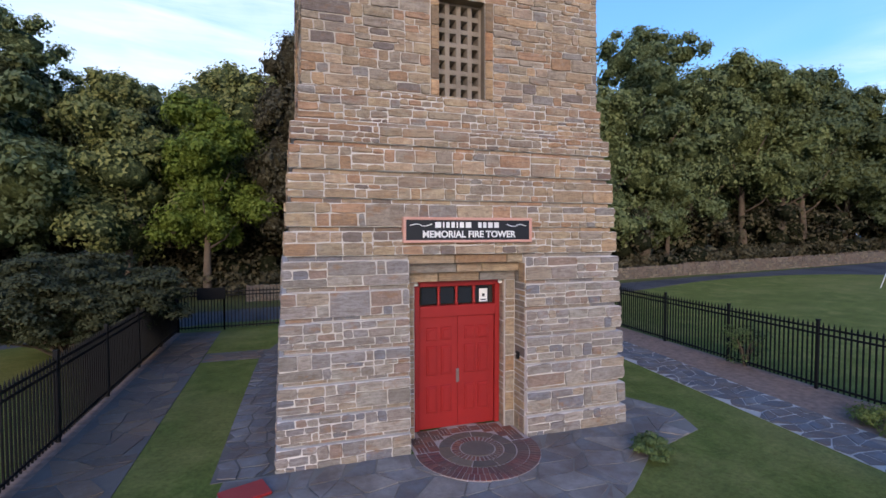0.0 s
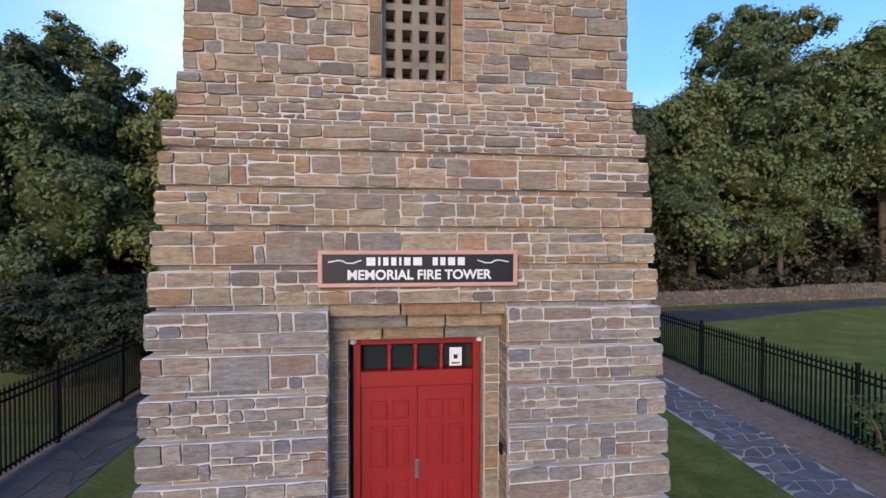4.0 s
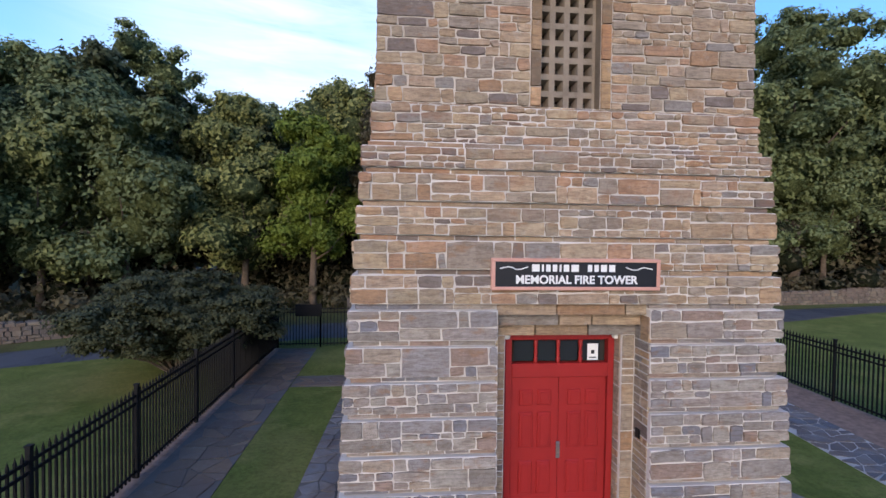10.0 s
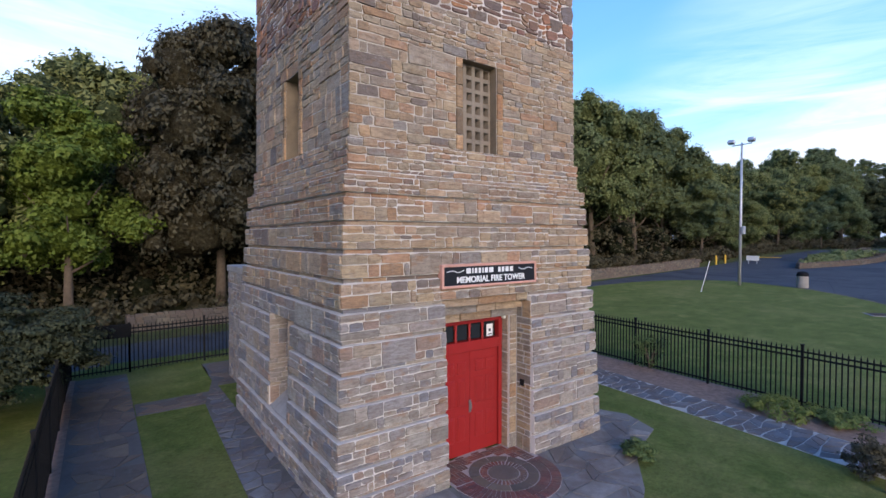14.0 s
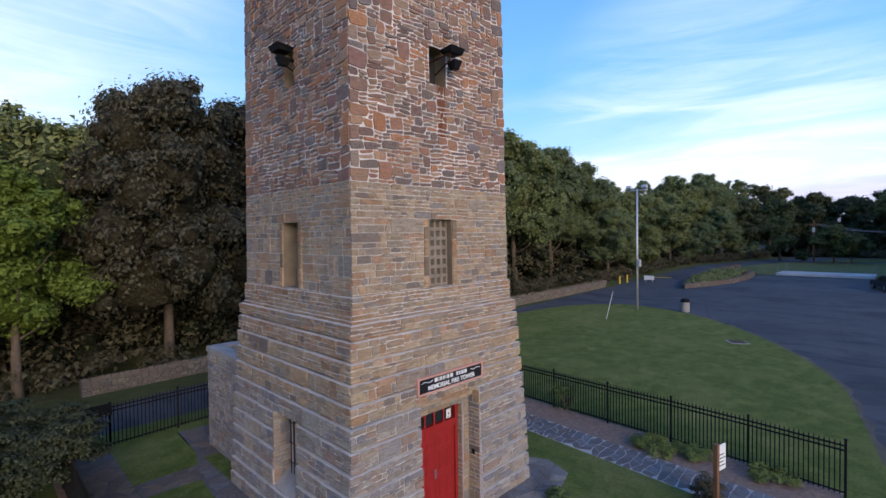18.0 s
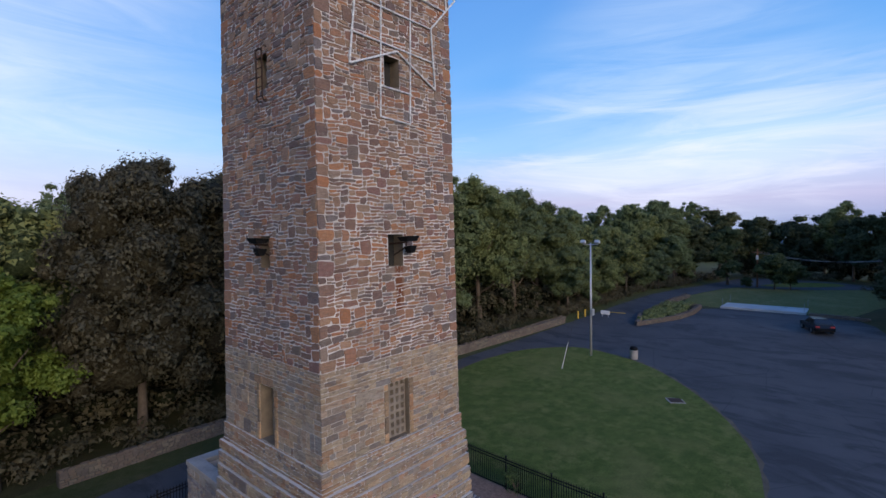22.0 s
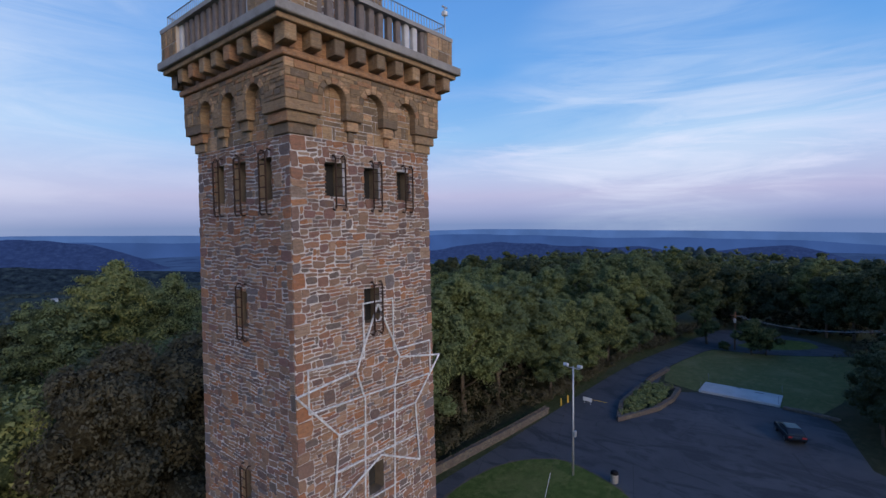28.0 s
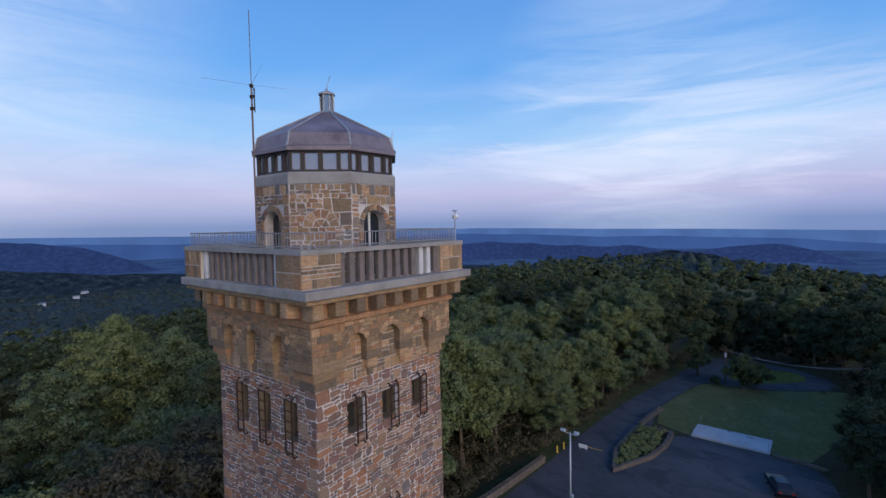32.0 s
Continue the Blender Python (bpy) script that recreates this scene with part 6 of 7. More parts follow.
fence("picket_fence", [(8.62, -7.35), (8.86, -4.88), (9.03, -2.40), (9.10, 0.08), (9.22, 2.65), (9.34, 5.25), (9.46, 7.8), (9.58, 10.3), (9.66, 12.45)], "black metal picket fence along the gravel strip", 0.12)
fence("picket_fence", [(-7.16, -2.7), (-7.16, -0.15), (-7.16, 2.35), (-7.16, 4.9), (-7.16, 7.4), (-7.16, 9.9), (-7.10, 12.3)], "black metal picket fence between the path and shrubs", 0.115)
fence("picket_fence", [(-5.50, 12.35), (-3.15, 12.55), (-0.7, 12.6), (1.75, 12.6), (4.2, 12.6), (6.9, 12.55), (9.66, 12.45)], "black metal picket fence behind the tower along the road", 0.125)
fence("picket_gate", [(-7.10, 12.3), (-5.50, 12.35)], "closed black picket gate at the end of the path", 0.11)

# ---- trees ----
def leaf_cloud(rg, centres, radii, per, size, flat=0.6, up=0.35, inner=0.62):
    """Leaves, each one pointed face, scattered over clumps; the clumps keep gaps between them."""
    c = np.repeat(centres, per, 0)
    r = np.repeat(radii, per)
    d = rg.normal(size=c.shape)
    d /= np.linalg.norm(d, axis=1)[:, None]
    d[:, 2] = np.where(rg.uniform(size=len(c)) < 0.45, np.abs(d[:, 2]), d[:, 2])
    rad = r * rg.uniform(inner, 1.16, len(c)) * (1 + 0.22 * np.sin(7 * d[:, 0] + 3 * c[:, 0]) * np.cos(6 * d[:, 1] + 2 * c[:, 1]))
    pos = c + d * rad[:, None] * np.array([1, 1, flat])
    nrm = d * 1.3 + rg.normal(size=c.shape) * 0.40 + np.array([0, 0, up])
    nrm /= np.linalg.norm(nrm, axis=1)[:, None]
    t = np.cross(nrm, rg.normal(size=c.shape))
    t /= np.linalg.norm(t, axis=1)[:, None] + 1e-9
    b = np.cross(nrm, t)
    s = size * rg.uniform(0.6, 1.35, len(c))[:, None]
    verts = np.stack([pos - t * s * 1.1, pos + t * s * 0.75 - b * s * 0.75, pos + t * s * 0.75 + b * s * 0.75], 1).reshape(-1, 3)
    faces = np.arange(len(verts)).reshape(-1, 3)
    return verts, faces


def crown_clumps(rg, n, rx, rz, zc, hollow=0.35, size=(0.9, 1.6)):
    pts = []
    while len(pts) < n:
        p = rg.uniform(-1, 1, 3)
        l = np.linalg.norm(p)
        if l > 1 or l < hollow:
            continue
        squeeze = 1 - 0.25 * max(0, p[2])
        pts.append((p[0] * rx * squeeze, p[1] * rx * squeeze, zc + p[2] * rz))
    return np.array(pts), rg.uniform(*size, n)


def ball(sub):
    bm = bmesh.new()
    bmesh.ops.create_icosphere(bm, subdivisions=sub, radius=1.0)
    v, f = np.array([p.co[:] for p in bm.verts]), np.array([[p.index for p in t.verts] for t in bm.faces])
    bm.free()
    return v, f


BALL = {1: ball(1), 2: ball(2), 3: ball(3)}


def inner_mass(rg, centres, radii, flat, sub):
    """Inner foliage with its shade put into the colour: one uneven lump under the leaves of each bough."""
    bv, bf = BALL[sub]
    vs = [c + bv * r * rg.uniform(0.66, 1.12, (len(bv), 1)) * np.array([1, 1, flat]) for c, r in zip(centres, radii)]
    fs = [bf + i * len(bv) for i in range(len(vs))]
    return np.concatenate(vs), np.concatenate(fs)


def boughs(rg, n, rx, rz, zc, size):
    """Billowing boughs over a rounded crown, and the leafy clumps that cover the outside of each."""
    m = max(7, int(n / 11))
    lc, lr = [np.array([0.0, 0.0, zc - 0.1 * rz])], [0.52 * rx]
    for i in range(m):
        z = -0.78 + 1.62 * (i + 0.5) / m + rg.uniform(-0.08, 0.08)
        a = i * 2.4 + rg.uniform(-0.5, 0.5)
        r = rx * rg.uniform(0.34, 0.47) * (1.0 - 0.22 * max(0.0, z))
        side = math.sqrt(max(0.0, 1 - z * z)) * (0.92 if z < 0 else 0.80)
        reach = max(0.0, side * rx - r * 0.55) * rg.uniform(0.85, 1.1)
        lc.append(np.array([reach * math.cos(a), reach * math.sin(a), zc + z * (rz - r * 0.35)]))
        lr.append(r)
    for z in (-0.45, 0.1, 0.45, 0.74):
        lc.append(np.array([0.12 * rx * math.cos(9 * z), 0.12 * rx * math.sin(9 * z), zc + z * (rz - 0.2 * rx)]))
        lr.append(rx * (0.56 - 0.26 * max(0.0, z)))
    m += 4
    pts, rad = [], []
    per = max(6, int(n / m))
    for c, r in zip(lc[1:], lr[1:]):
        way = c - lc[0]
        way = way / (np.linalg.norm(way) + 1e-6) * 0.40 + np.array([0, 0, 0.12])
        for _ in range(per):
            d = rg.normal(size=3)
            d = d / np.linalg.norm(d) + way
            d /= np.linalg.norm(d)
            q = rg.uniform(*size) * r / (0.42 * rx)
            pts.append(c + d * np.array([1, 1, 0.82]) * (r * rg.uniform(0.72, 1.04)))
            rad.append(q)
    return np.array(pts), np.array(rad), np.array(lc), np.array(lr)


def make_tree(name, seed, h, rx, low, mat, n=26, per=340, leaf=0.12, label="", lean=0.0, clump=(1.1, 1.9), sub=1, airy=False):
    rg = np.random.default_rng(seed)
    t = thing(name, label, "tree", "woodland trees")
    zc, rz = (h + low) / 2, (h - low) / 2
    cs, rs, lc, lr = boughs(rg, n, rx, rz, zc, clump)
    va, fa = leaf_cloud(rg, cs, rs, per, leaf, 0.80, 0.35, 0.60)
    vb, fb = leaf_cloud(rg, lc, lr, per if airy else per * 3, leaf, 0.82, 0.35, 0.70)
    data_mesh("crown", np.concatenate([va, vb]), np.concatenate([fa, fb + len(va)]), mat, t)
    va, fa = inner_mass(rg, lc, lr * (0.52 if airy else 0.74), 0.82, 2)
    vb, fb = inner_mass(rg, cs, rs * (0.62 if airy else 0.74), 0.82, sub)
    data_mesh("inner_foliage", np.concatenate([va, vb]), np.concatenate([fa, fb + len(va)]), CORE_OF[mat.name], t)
    bm = bmesh.new()
    r0 = 0.018 * h
    spine = [(lean * z + 0.15 * math.sin(z * 0.5 + seed), 0.12 * math.cos(z * 0.4 + seed), z) for z in np.linspace(-0.3, h * 0.62, 7)]
    tube(bm, spine, [r0 * (1.25 - 0.17 * i) for i in range(7)], 8)
    for i in range(7):
        z = h * (0.24 + 0.045 * i)
        a = i * 2.4 + seed
        e = (rx * 0.5 * math.cos(a), rx * 0.5 * math.sin(a), z + h * 0.14)
        base = (lean * z + 0.15 * math.sin(z * 0.5 + seed), 0.12 * math.cos(z * 0.4 + seed), z)
        midp = (e[0] * 0.5, e[1] * 0.5, z + h * 0.05)
        tube(bm, [base, midp, e], [r0 * 0.36, r0 * 0.24, r0 * 0.08], 6)
    part("trunk", bm, M_BARK, t, "rough brown trunk with limbs", smooth=True)
    return t


TREES = [
    make_tree("broadleaf_tree", 1, 16.0, 5.0, 4.4, M_LEAF, 125, 105, 0.125, "tall green broadleaf tree in the wood", clump=(0.6, 1.15)),
    make_tree("broadleaf_tree", 2, 14.0, 4.8, 3.6, M_LEAF, 120, 105, 0.125, "rounded green broadleaf tree in the wood", clump=(0.6, 1.15)),
    make_tree("broadleaf_tree", 3, 18.0, 4.6, 5.0, M_LEAF, 112, 105, 0.125, "tall open-crowned tree in the wood", clump=(0.55, 1.05)),
    make_tree("dark_tree", 4, 17.0, 5.8, 1.4, M_LEAF_D, 205, 120, 0.12, "dense dark brown-green tree behind the road", clump=(0.6, 1.15)),
    make_tree("yellow_green_tree", 5, 12.0, 3.3, 1.6, M_LEAF_Y, 70, 150, 0.10, "bright yellow-green young tree at the wood's edge", clump=(0.35, 0.8)),
    make_tree("broadleaf_tree", 6, 12.0, 4.0, 1.0, M_LEAF, 84, 110, 0.12, "leafy green tree at the wood's edge", clump=(0.45, 0.95)),
    make_tree("broadleaf_tree", 7, 16.0, 5.2, 2.2, M_LEAF, 62, 56, 0.17, "green broadleaf tree deep in the wood", clump=(0.7, 1.35)),
    make_tree("broadleaf_tree", 8, 14.5, 4.8, 1.6, M_LEAF, 60, 56, 0.17, "green broadleaf tree deep in the wood", clump=(0.7, 1.3)),
    make_tree("dark_tree", 9, 16.0, 5.0, 2.0, M_LEAF_G, 105, 64, 0.16, "dark green tree deep in the wood", clump=(0.55, 1.1)),
    make_tree("cypress_tree", 12, 10.0, 2.3, 0.2, M_LEAF_C, 64, 80, 0.11, "dark columnar cypress at the road bend", clump=(0.3, 0.55)),
    make_tree("round_tree", 13, 5.8, 2.7, 0.9, M_LEAF_C, 40, 90, 0.10, "small round dark tree beside the utility pole", clump=(0.35, 0.6)),
    make_tree("tall_tree", 14, 21.0, 5.4, 5.0, M_LEAF, 135, 110, 0.125, "tall airy light green tree rising over the wood", clump=(0.55, 1.05), airy=True),
]
PLACED = []
for i, t in enumerate(TREES):
    t.matrix_world = pose(-200 - 25 * i, 120, terrain(-200 - 25 * i, 120))
rt = random.Random(11)


def plant(k, x, y, s=1.0, rz=None):
    t = copy_thing(TREES[k], pose(x, y, terrain(x, y) - 0.05, 0, 0, rt.uniform(0, 360) if rz is None else rz))
    t.scale = (s * rt.uniform(0.92, 1.08), s * rt.uniform(0.92, 1.08), s)
    PLACED.append((x, y))
    return t


# the trees that stand out
for k, x, y, s in ((3, 6.0, 25.8, 1.1), (0, -6.0, 29.5, 1.0), (4, -7.4, 22.4, 1.0), (2, -13.5, 26.0, 0.78), (0, -16.0, 31.0, 0.92), (1, -21.0, 31.5, 1.08), (1, -12.5, 33.0, 1.05), (0, -27.5, 26.0, 1.0), (1, -20.0, 22.5, 1.0), (0, -24.0, 27.0, 1.0), (3, -28.0, 17.5, 0.92),
                   (3, -33.0, 12.0, 0.85), (3, -31.0, 22.0, 1.0), (5, -17.0, 20.5, 1.0), (5, -11.5, 23.0, 0.95), (5, -23.0, 16.5, 0.9), (5, -26.0, 20.5, 1.1), (5, -29.5, 17.5, 1.1), (5, -20.5, 19.2, 0.9), (3, 12.5, 25.2, 0.74), (1, 17.0, 25.8, 0.98), (5, 20.8, 24.8, 1.30), (11, 26.0, 25.5, 1.02), (5, 27.6, 24.4, 0.92), (1, 31.5, 26.2, 1.22), (0, 36.3, 24.8, 1.15), (1, 40.6, 24.6, 1.22),
                   (0, 43.0, 24.2, 1.06), (1, 48.0, 23.8, 1.12), (1, 53.5, 23.2, 0.9), (1, 59.0, 22.8, 0.85), (5, 64.0, 21.6, 0.95), (5, 69.5, 20.8, 0.95), (2, 76, 21.5, 0.85), (0, 82, 20.5, 0.82), (2, 88, 19.5, 0.92), (2, 94, 18.5, 0.85),
                   # dark leaf kind at (106, 13) stands for shade on that tree
                   (8, 100, 16.5, 0.8), (8, 106, 13, 0.95), (8, 110, 7, 0.85), (8, 111, 0, 0.78), (11, 112, -7, 0.76), (8, 108, -9, 0.8), (8, 106, -13, 0.85), (8, 101, -18, 1.0), (11, 94, -21, 0.62), (8, 86, -20, 0.75), (8, 77, -19, 0.68), (8, 69, -17.5, 0.72),
                   (8, 61.0, -14.5, 0.62), (8, 56.5, -14.5, 0.55), (8, 62, -20.5, 0.8), (8, 55, -20.5, 0.8), (8, 51, -23, 0.75), (9, 89.2, 8.3, 1.15), (10, 85.4, 0.8, 1.05), (10, 84.6, 4.6, 0.34), (10, 86.2, -1.4, 0.85),
                   (11, 78, 33, 0.70), (11, 86, 31, 0.76), (11, 94, 28, 0.78), (2, 70, 31, 0.84), (11, 114, 20, 0.85), (8, 120, -4, 0.9), (8, 119, -16, 1.0), (2, 64, 34, 0.84), (11, 102, 26, 0.8),
                   (11, -19.0, 27.5, 0.86), (11, -25.5, 30.0, 0.74), (11, -14.5, 36.0, 0.75), (11, 7.0, 52.0, 1.0), (11, 13.5, 54.0, 0.96), (11, 2.0, 50.0, 0.9), (11, 9.0, 60.0, 1.05)):
    plant(k, x, y, s)
plant(3, -0.4, 24.1).scale = (0.86, 0.90, 1.09)
for i in range(13):
    x = 22 + i * 5.4
    if x < 46:
        continue
    plant((5, 1)[i % 3 == 2], x, float(np.interp(x, (22, 31, 44, 62, 78, 92), (22.6, 22.0, 19.9, 18.2, 15.8, 13.6))), 0.50 + 0.09 * (i % 3))
# a second rank close behind them
for i in range(12):
    plant((8, 8, 6)[i % 3], -38 + i * 4.3, 21 + i * 1.15 + 3.5 * (i % 2), 0.82 if 4 < i < 8 else 1.02)
for i in range(11):
    plant((7, 6)[i % 2], 11 + i * 4.6, 31.5 - i * 0.25 + 2.5 * (i % 2), 0.84 if i < 3 else 1.12 - 0.02 * i)


def wooded(x, y):
    """Whether woodland may stand here: outside the road, lawns, car park and field."""
    if y < -34 and x < 30:
        return x < -46 or y < -60
    edge = 20.5 if x < 20 else 20.5 - (x - 20) * 0.05
    if x < -8:
        edge = 19.5 + (x + 8) * 0.62 if x > -40 else 0
    if x > 113:
        return True
    if x < -44:
        return True
    if y > edge + 3.5:
        return True
    if x > 45:
        return y < -22 - max(0, 60 - x) * 0.9
    if x > 20:
        return y < -38
    return False


count = 0
while count < 92:
    x, y = rt.uniform(-60, 122), rt.uniform(-62, 75)
    if not wooded(x, y) or any((x - a) ** 2 + (y - b) ** 2 < 15 for a, b in PLACED):
        continue
    if y < -20 and x < 40 and rt.random() < 0.93:
        continue
    plant(rt.choice((6, 8, 8, 8, 8) if x < 8 else (8, 8, 8, 7) if x > 88 or y < -15 else (6, 7, 6, 7, 8)), x, y, rt.uniform(0.85, 1.12) * (0.85 if x > 55 else 1.0))
    count += 1

# far woods
rg = np.random.default_rng(5)
vs, fs, nv, lobes, lobe_r = [], [], 0, [], []
for ring, (r0, r1, n, per, leaf, clumps) in enumerate(((60, 170, 800, 20, 0.46, 9), (170, 420, 2500, 10, 1.0, 5))):
    done = 0
    while done < n:
        a, r = rg.uniform(0, math.tau), math.sqrt(rg.uniform(r0 * r0, r1 * r1))
        x, y = 20 + r * math.cos(a), 5 + r * math.sin(a)
        if -60 < x < 122 and -62 < y < 75 or (a > math.pi * 1.02 and a < math.pi * 1.85 and rg.uniform() < 0.75):
            done += 1
            continue
        h = rg.uniform(11, 17)
        s = 1.0 if ring < 2 else 1.35
        cs, rs = crown_clumps(rg, clumps, 3.6 * s, h * 0.33, h * 0.62, 0.3, (1.5 * s, 2.4 * s))
        cs = cs + np.array([x, y, terrain(x, y)])
        v, f = leaf_cloud(rg, cs, rs, per, leaf * 0.72)
        lobes.append(cs)
        lobe_r.append(rs)
        vs.append(v)
        fs.append(f + nv)
        nv += len(v)
        done += 1
tagged(data_mesh("far_woods", np.concatenate(vs), np.concatenate(fs), M_LEAF_F), "dense green woodland covering the slopes", "woodland", kind="stuff")
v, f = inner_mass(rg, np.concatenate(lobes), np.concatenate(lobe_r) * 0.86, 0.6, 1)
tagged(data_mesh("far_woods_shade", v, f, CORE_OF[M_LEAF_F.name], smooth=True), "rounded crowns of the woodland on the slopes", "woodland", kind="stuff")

# canopy of the far slopes: a leafy sheet with domed crowns standing out of it
rad = [330.0]
while rad[-1] < 1750:
    rad.append(rad[-1] + 14.0 + (rad[-1] - 330) * 0.012)
ang = np.linspace(-0.75, 2.75, 300)
cv = []
for r in rad:
    for a in ang:
        x, y = 20 + r * math.cos(a) + rg.uniform(-4, 4), 5 + r * math.sin(a) + rg.uniform(-4, 4)
        cv.append((x, y, terrain(x, y) + rg.uniform(5, 11) * min(1, (r - 300) / 60)))
na = len(ang)
cf = [(j * na + i, (j + 1) * na + i, (j + 1) * na + i + 1, j * na + i + 1) for j in range(len(rad) - 1) for i in range(na - 1)]
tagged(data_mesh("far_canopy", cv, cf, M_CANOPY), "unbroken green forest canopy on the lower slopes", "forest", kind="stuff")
dome = [(1.0, 0.0), (0.86, 0.55), (0.45, 0.92)]
vs, fs = [], []
for _ in range(7000):
    a, r = rg.uniform(-0.45, 1.75), 390 + 1300 * rg.uniform() ** 1.4
    x, y = 20 + r * math.cos(a), 5 + r * math.sin(a)
    w, h = rg.uniform(4.0, 8.0) * (1 + (r - 390) / 1500), rg.uniform(6, 12)
    z, n0 = terrain(x, y) + rg.uniform(2, 7), len(vs)
    for rr, zz in dome:
        for k in range(7):
            t, j = (k + 0.5 * (zz > 0.5)) * math.tau / 7, rg.uniform(0.72, 1.22)
            vs.append((x + w * rr * j * math.cos(t), y + w * rr * j * math.sin(t), z + h * zz * rg.uniform(0.85, 1.12)))
    vs.append((x, y, z + h * rg.uniform(0.95, 1.15)))
    for ring in range(2):
        for k in range(7):
            p, q = n0 + ring * 7 + k, n0 + ring * 7 + (k + 1) % 7
            fs += [(p, q, q + 7), (p, q + 7, p + 7)]
    fs += [(n0 + 14 + k, n0 + 14 + (k + 1) % 7, n0 + 21) for k in range(7)]
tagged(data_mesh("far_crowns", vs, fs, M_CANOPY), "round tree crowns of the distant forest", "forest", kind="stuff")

# ---- hills on the horizon, far off; blue haze painted as their glow ----
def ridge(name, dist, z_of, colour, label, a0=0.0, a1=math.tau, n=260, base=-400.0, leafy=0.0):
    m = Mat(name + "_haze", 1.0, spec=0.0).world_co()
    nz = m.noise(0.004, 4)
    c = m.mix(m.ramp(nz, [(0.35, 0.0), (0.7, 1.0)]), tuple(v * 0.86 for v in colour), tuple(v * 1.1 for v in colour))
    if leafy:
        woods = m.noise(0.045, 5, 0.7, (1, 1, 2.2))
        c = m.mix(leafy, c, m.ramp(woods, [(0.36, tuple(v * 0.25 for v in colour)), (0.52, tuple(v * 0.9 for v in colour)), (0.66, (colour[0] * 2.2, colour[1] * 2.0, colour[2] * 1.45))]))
    # no surface colour: the haze blue is given off as emission
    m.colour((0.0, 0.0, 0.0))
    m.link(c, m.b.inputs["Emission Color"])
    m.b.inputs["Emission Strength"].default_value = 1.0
    verts, faces = [], []
    for i in range(n + 1):
        a = a0 + (a1 - a0) * i / n
        z = z_of(a)
        for r, zz in ((dist, base), (dist, z - 12), (dist + 40, z), (dist + 160, z - 6), (dist + 260, base)):
            verts.append((r * math.cos(a), r * math.sin(a), zz))
    for i in range(n):
        for j in range(4):
            faces.append((i * 5 + j, (i + 1) * 5 + j, (i + 1) * 5 + j + 1, i * 5 + j + 1))
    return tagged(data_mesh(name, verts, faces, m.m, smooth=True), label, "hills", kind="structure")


def wave(seed, parts):
    rg2 = random.Random(seed)
    terms = [(f, rg2.uniform(0, math.tau), amp) for f, amp in parts]
    return lambda a: sum(amp * math.sin(f * a + p) for f, p, amp in terms)


NEAR = [(-40, -120), (-15, -170), (-4, -182), (-1.4, -149), (0.9, -105), (3.5, -81), (6.2, -84), (10.2, -118), (13.9, -120), (16.5, -87), (19.9, -98), (25, -94), (28.7, -75), (32.5, -71), (36, -80), (45, -130), (55, -190), (67.3, -194), (69.4, -167), (71.3, -131),
        (73.7, -80), (75.9, -40), (77.6, -36), (79.6, -20), (81.8, -17), (92, -25), (105, -60), (150, -120), (240, -130), (320, -120)]
HILL = [(-30, -160), (-12, -128), (-4.8, -110), (0, -96), (3.1, -80), (6.4, -61), (9.3, -45), (13, -39), (16.3, -47), (22.6, -62), (26, -80), (34, -130), (50, -170), (80, -170), (320, -170)]
FOOT = [(-40, -150), (-8, -142), (3, -138), (20, -135), (45, -135), (60, -135), (67, -131), (74, -116), (78, -98), (82, -84), (95, -80), (140, -110), (320, -130)]
PLAIN = [(-40, -60), (-4, -62), (18, -44), (35, -18), (50, -30), (66, -39), (73.5, -31), (82, -15), (95, -10), (150, -40), (320, -60)]


def along(table, a):
    d = (math.degrees(a) + 40) % 360 - 40
    return float(np.interp(d, [p[0] for p in table], [p[1] for p in table]))


def near_top(a):
    d = (math.degrees(a) + 40) % 360 - 40
    return float(np.interp(d, [p[0] for p in NEAR], [p[1] for p in NEAR]))


w1, w2, w3, w4 = wave(1, ((3, 3), (7, 4), (17, 2.0), (41, 0.8))), wave(2, ((2, 9), (5, 12), (11, 9), (29, 4), (67, 1.5))), wave(3, ((31, 3), (73, 2.0), (140, 1.0))), wave(9, ((4, 8), (9, 8), (21, 5), (53, 2)))
w5 = wave(12, ((160, 1.6), (310, 1.4), (523, 1.0)))
ridge("backdrop_horizon", 4350, lambda a: along(PLAIN, a) + 0.6 * w1(a), (0.085, 0.155, 0.36), "far line of the plain with pale blue haze in its colour")
ridge("backdrop_ridge_far", 3500, lambda a: along(PLAIN, a) - 42 + 0.8 * w2(a), (0.050, 0.098, 0.265), "low distant wooded ridge tinted haze blue")
ridge("backdrop_ridge_near", 2500, lambda a: near_top(a) + w3(a), (0.026, 0.046, 0.140), "wooded ridge across the valley tinted dark haze blue", n=420, leafy=0.3)
ridge("backdrop_foothill", 1760, lambda a: along(FOOT, a) + 0.25 * w4(a) + 0.6 * w3(a), (0.015, 0.025, 0.046), "wooded foothills tinted dark blue-green by painted haze", leafy=0.8)
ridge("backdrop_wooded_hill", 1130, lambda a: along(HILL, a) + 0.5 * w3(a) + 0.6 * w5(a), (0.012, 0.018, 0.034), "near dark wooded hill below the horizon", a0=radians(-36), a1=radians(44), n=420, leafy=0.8)

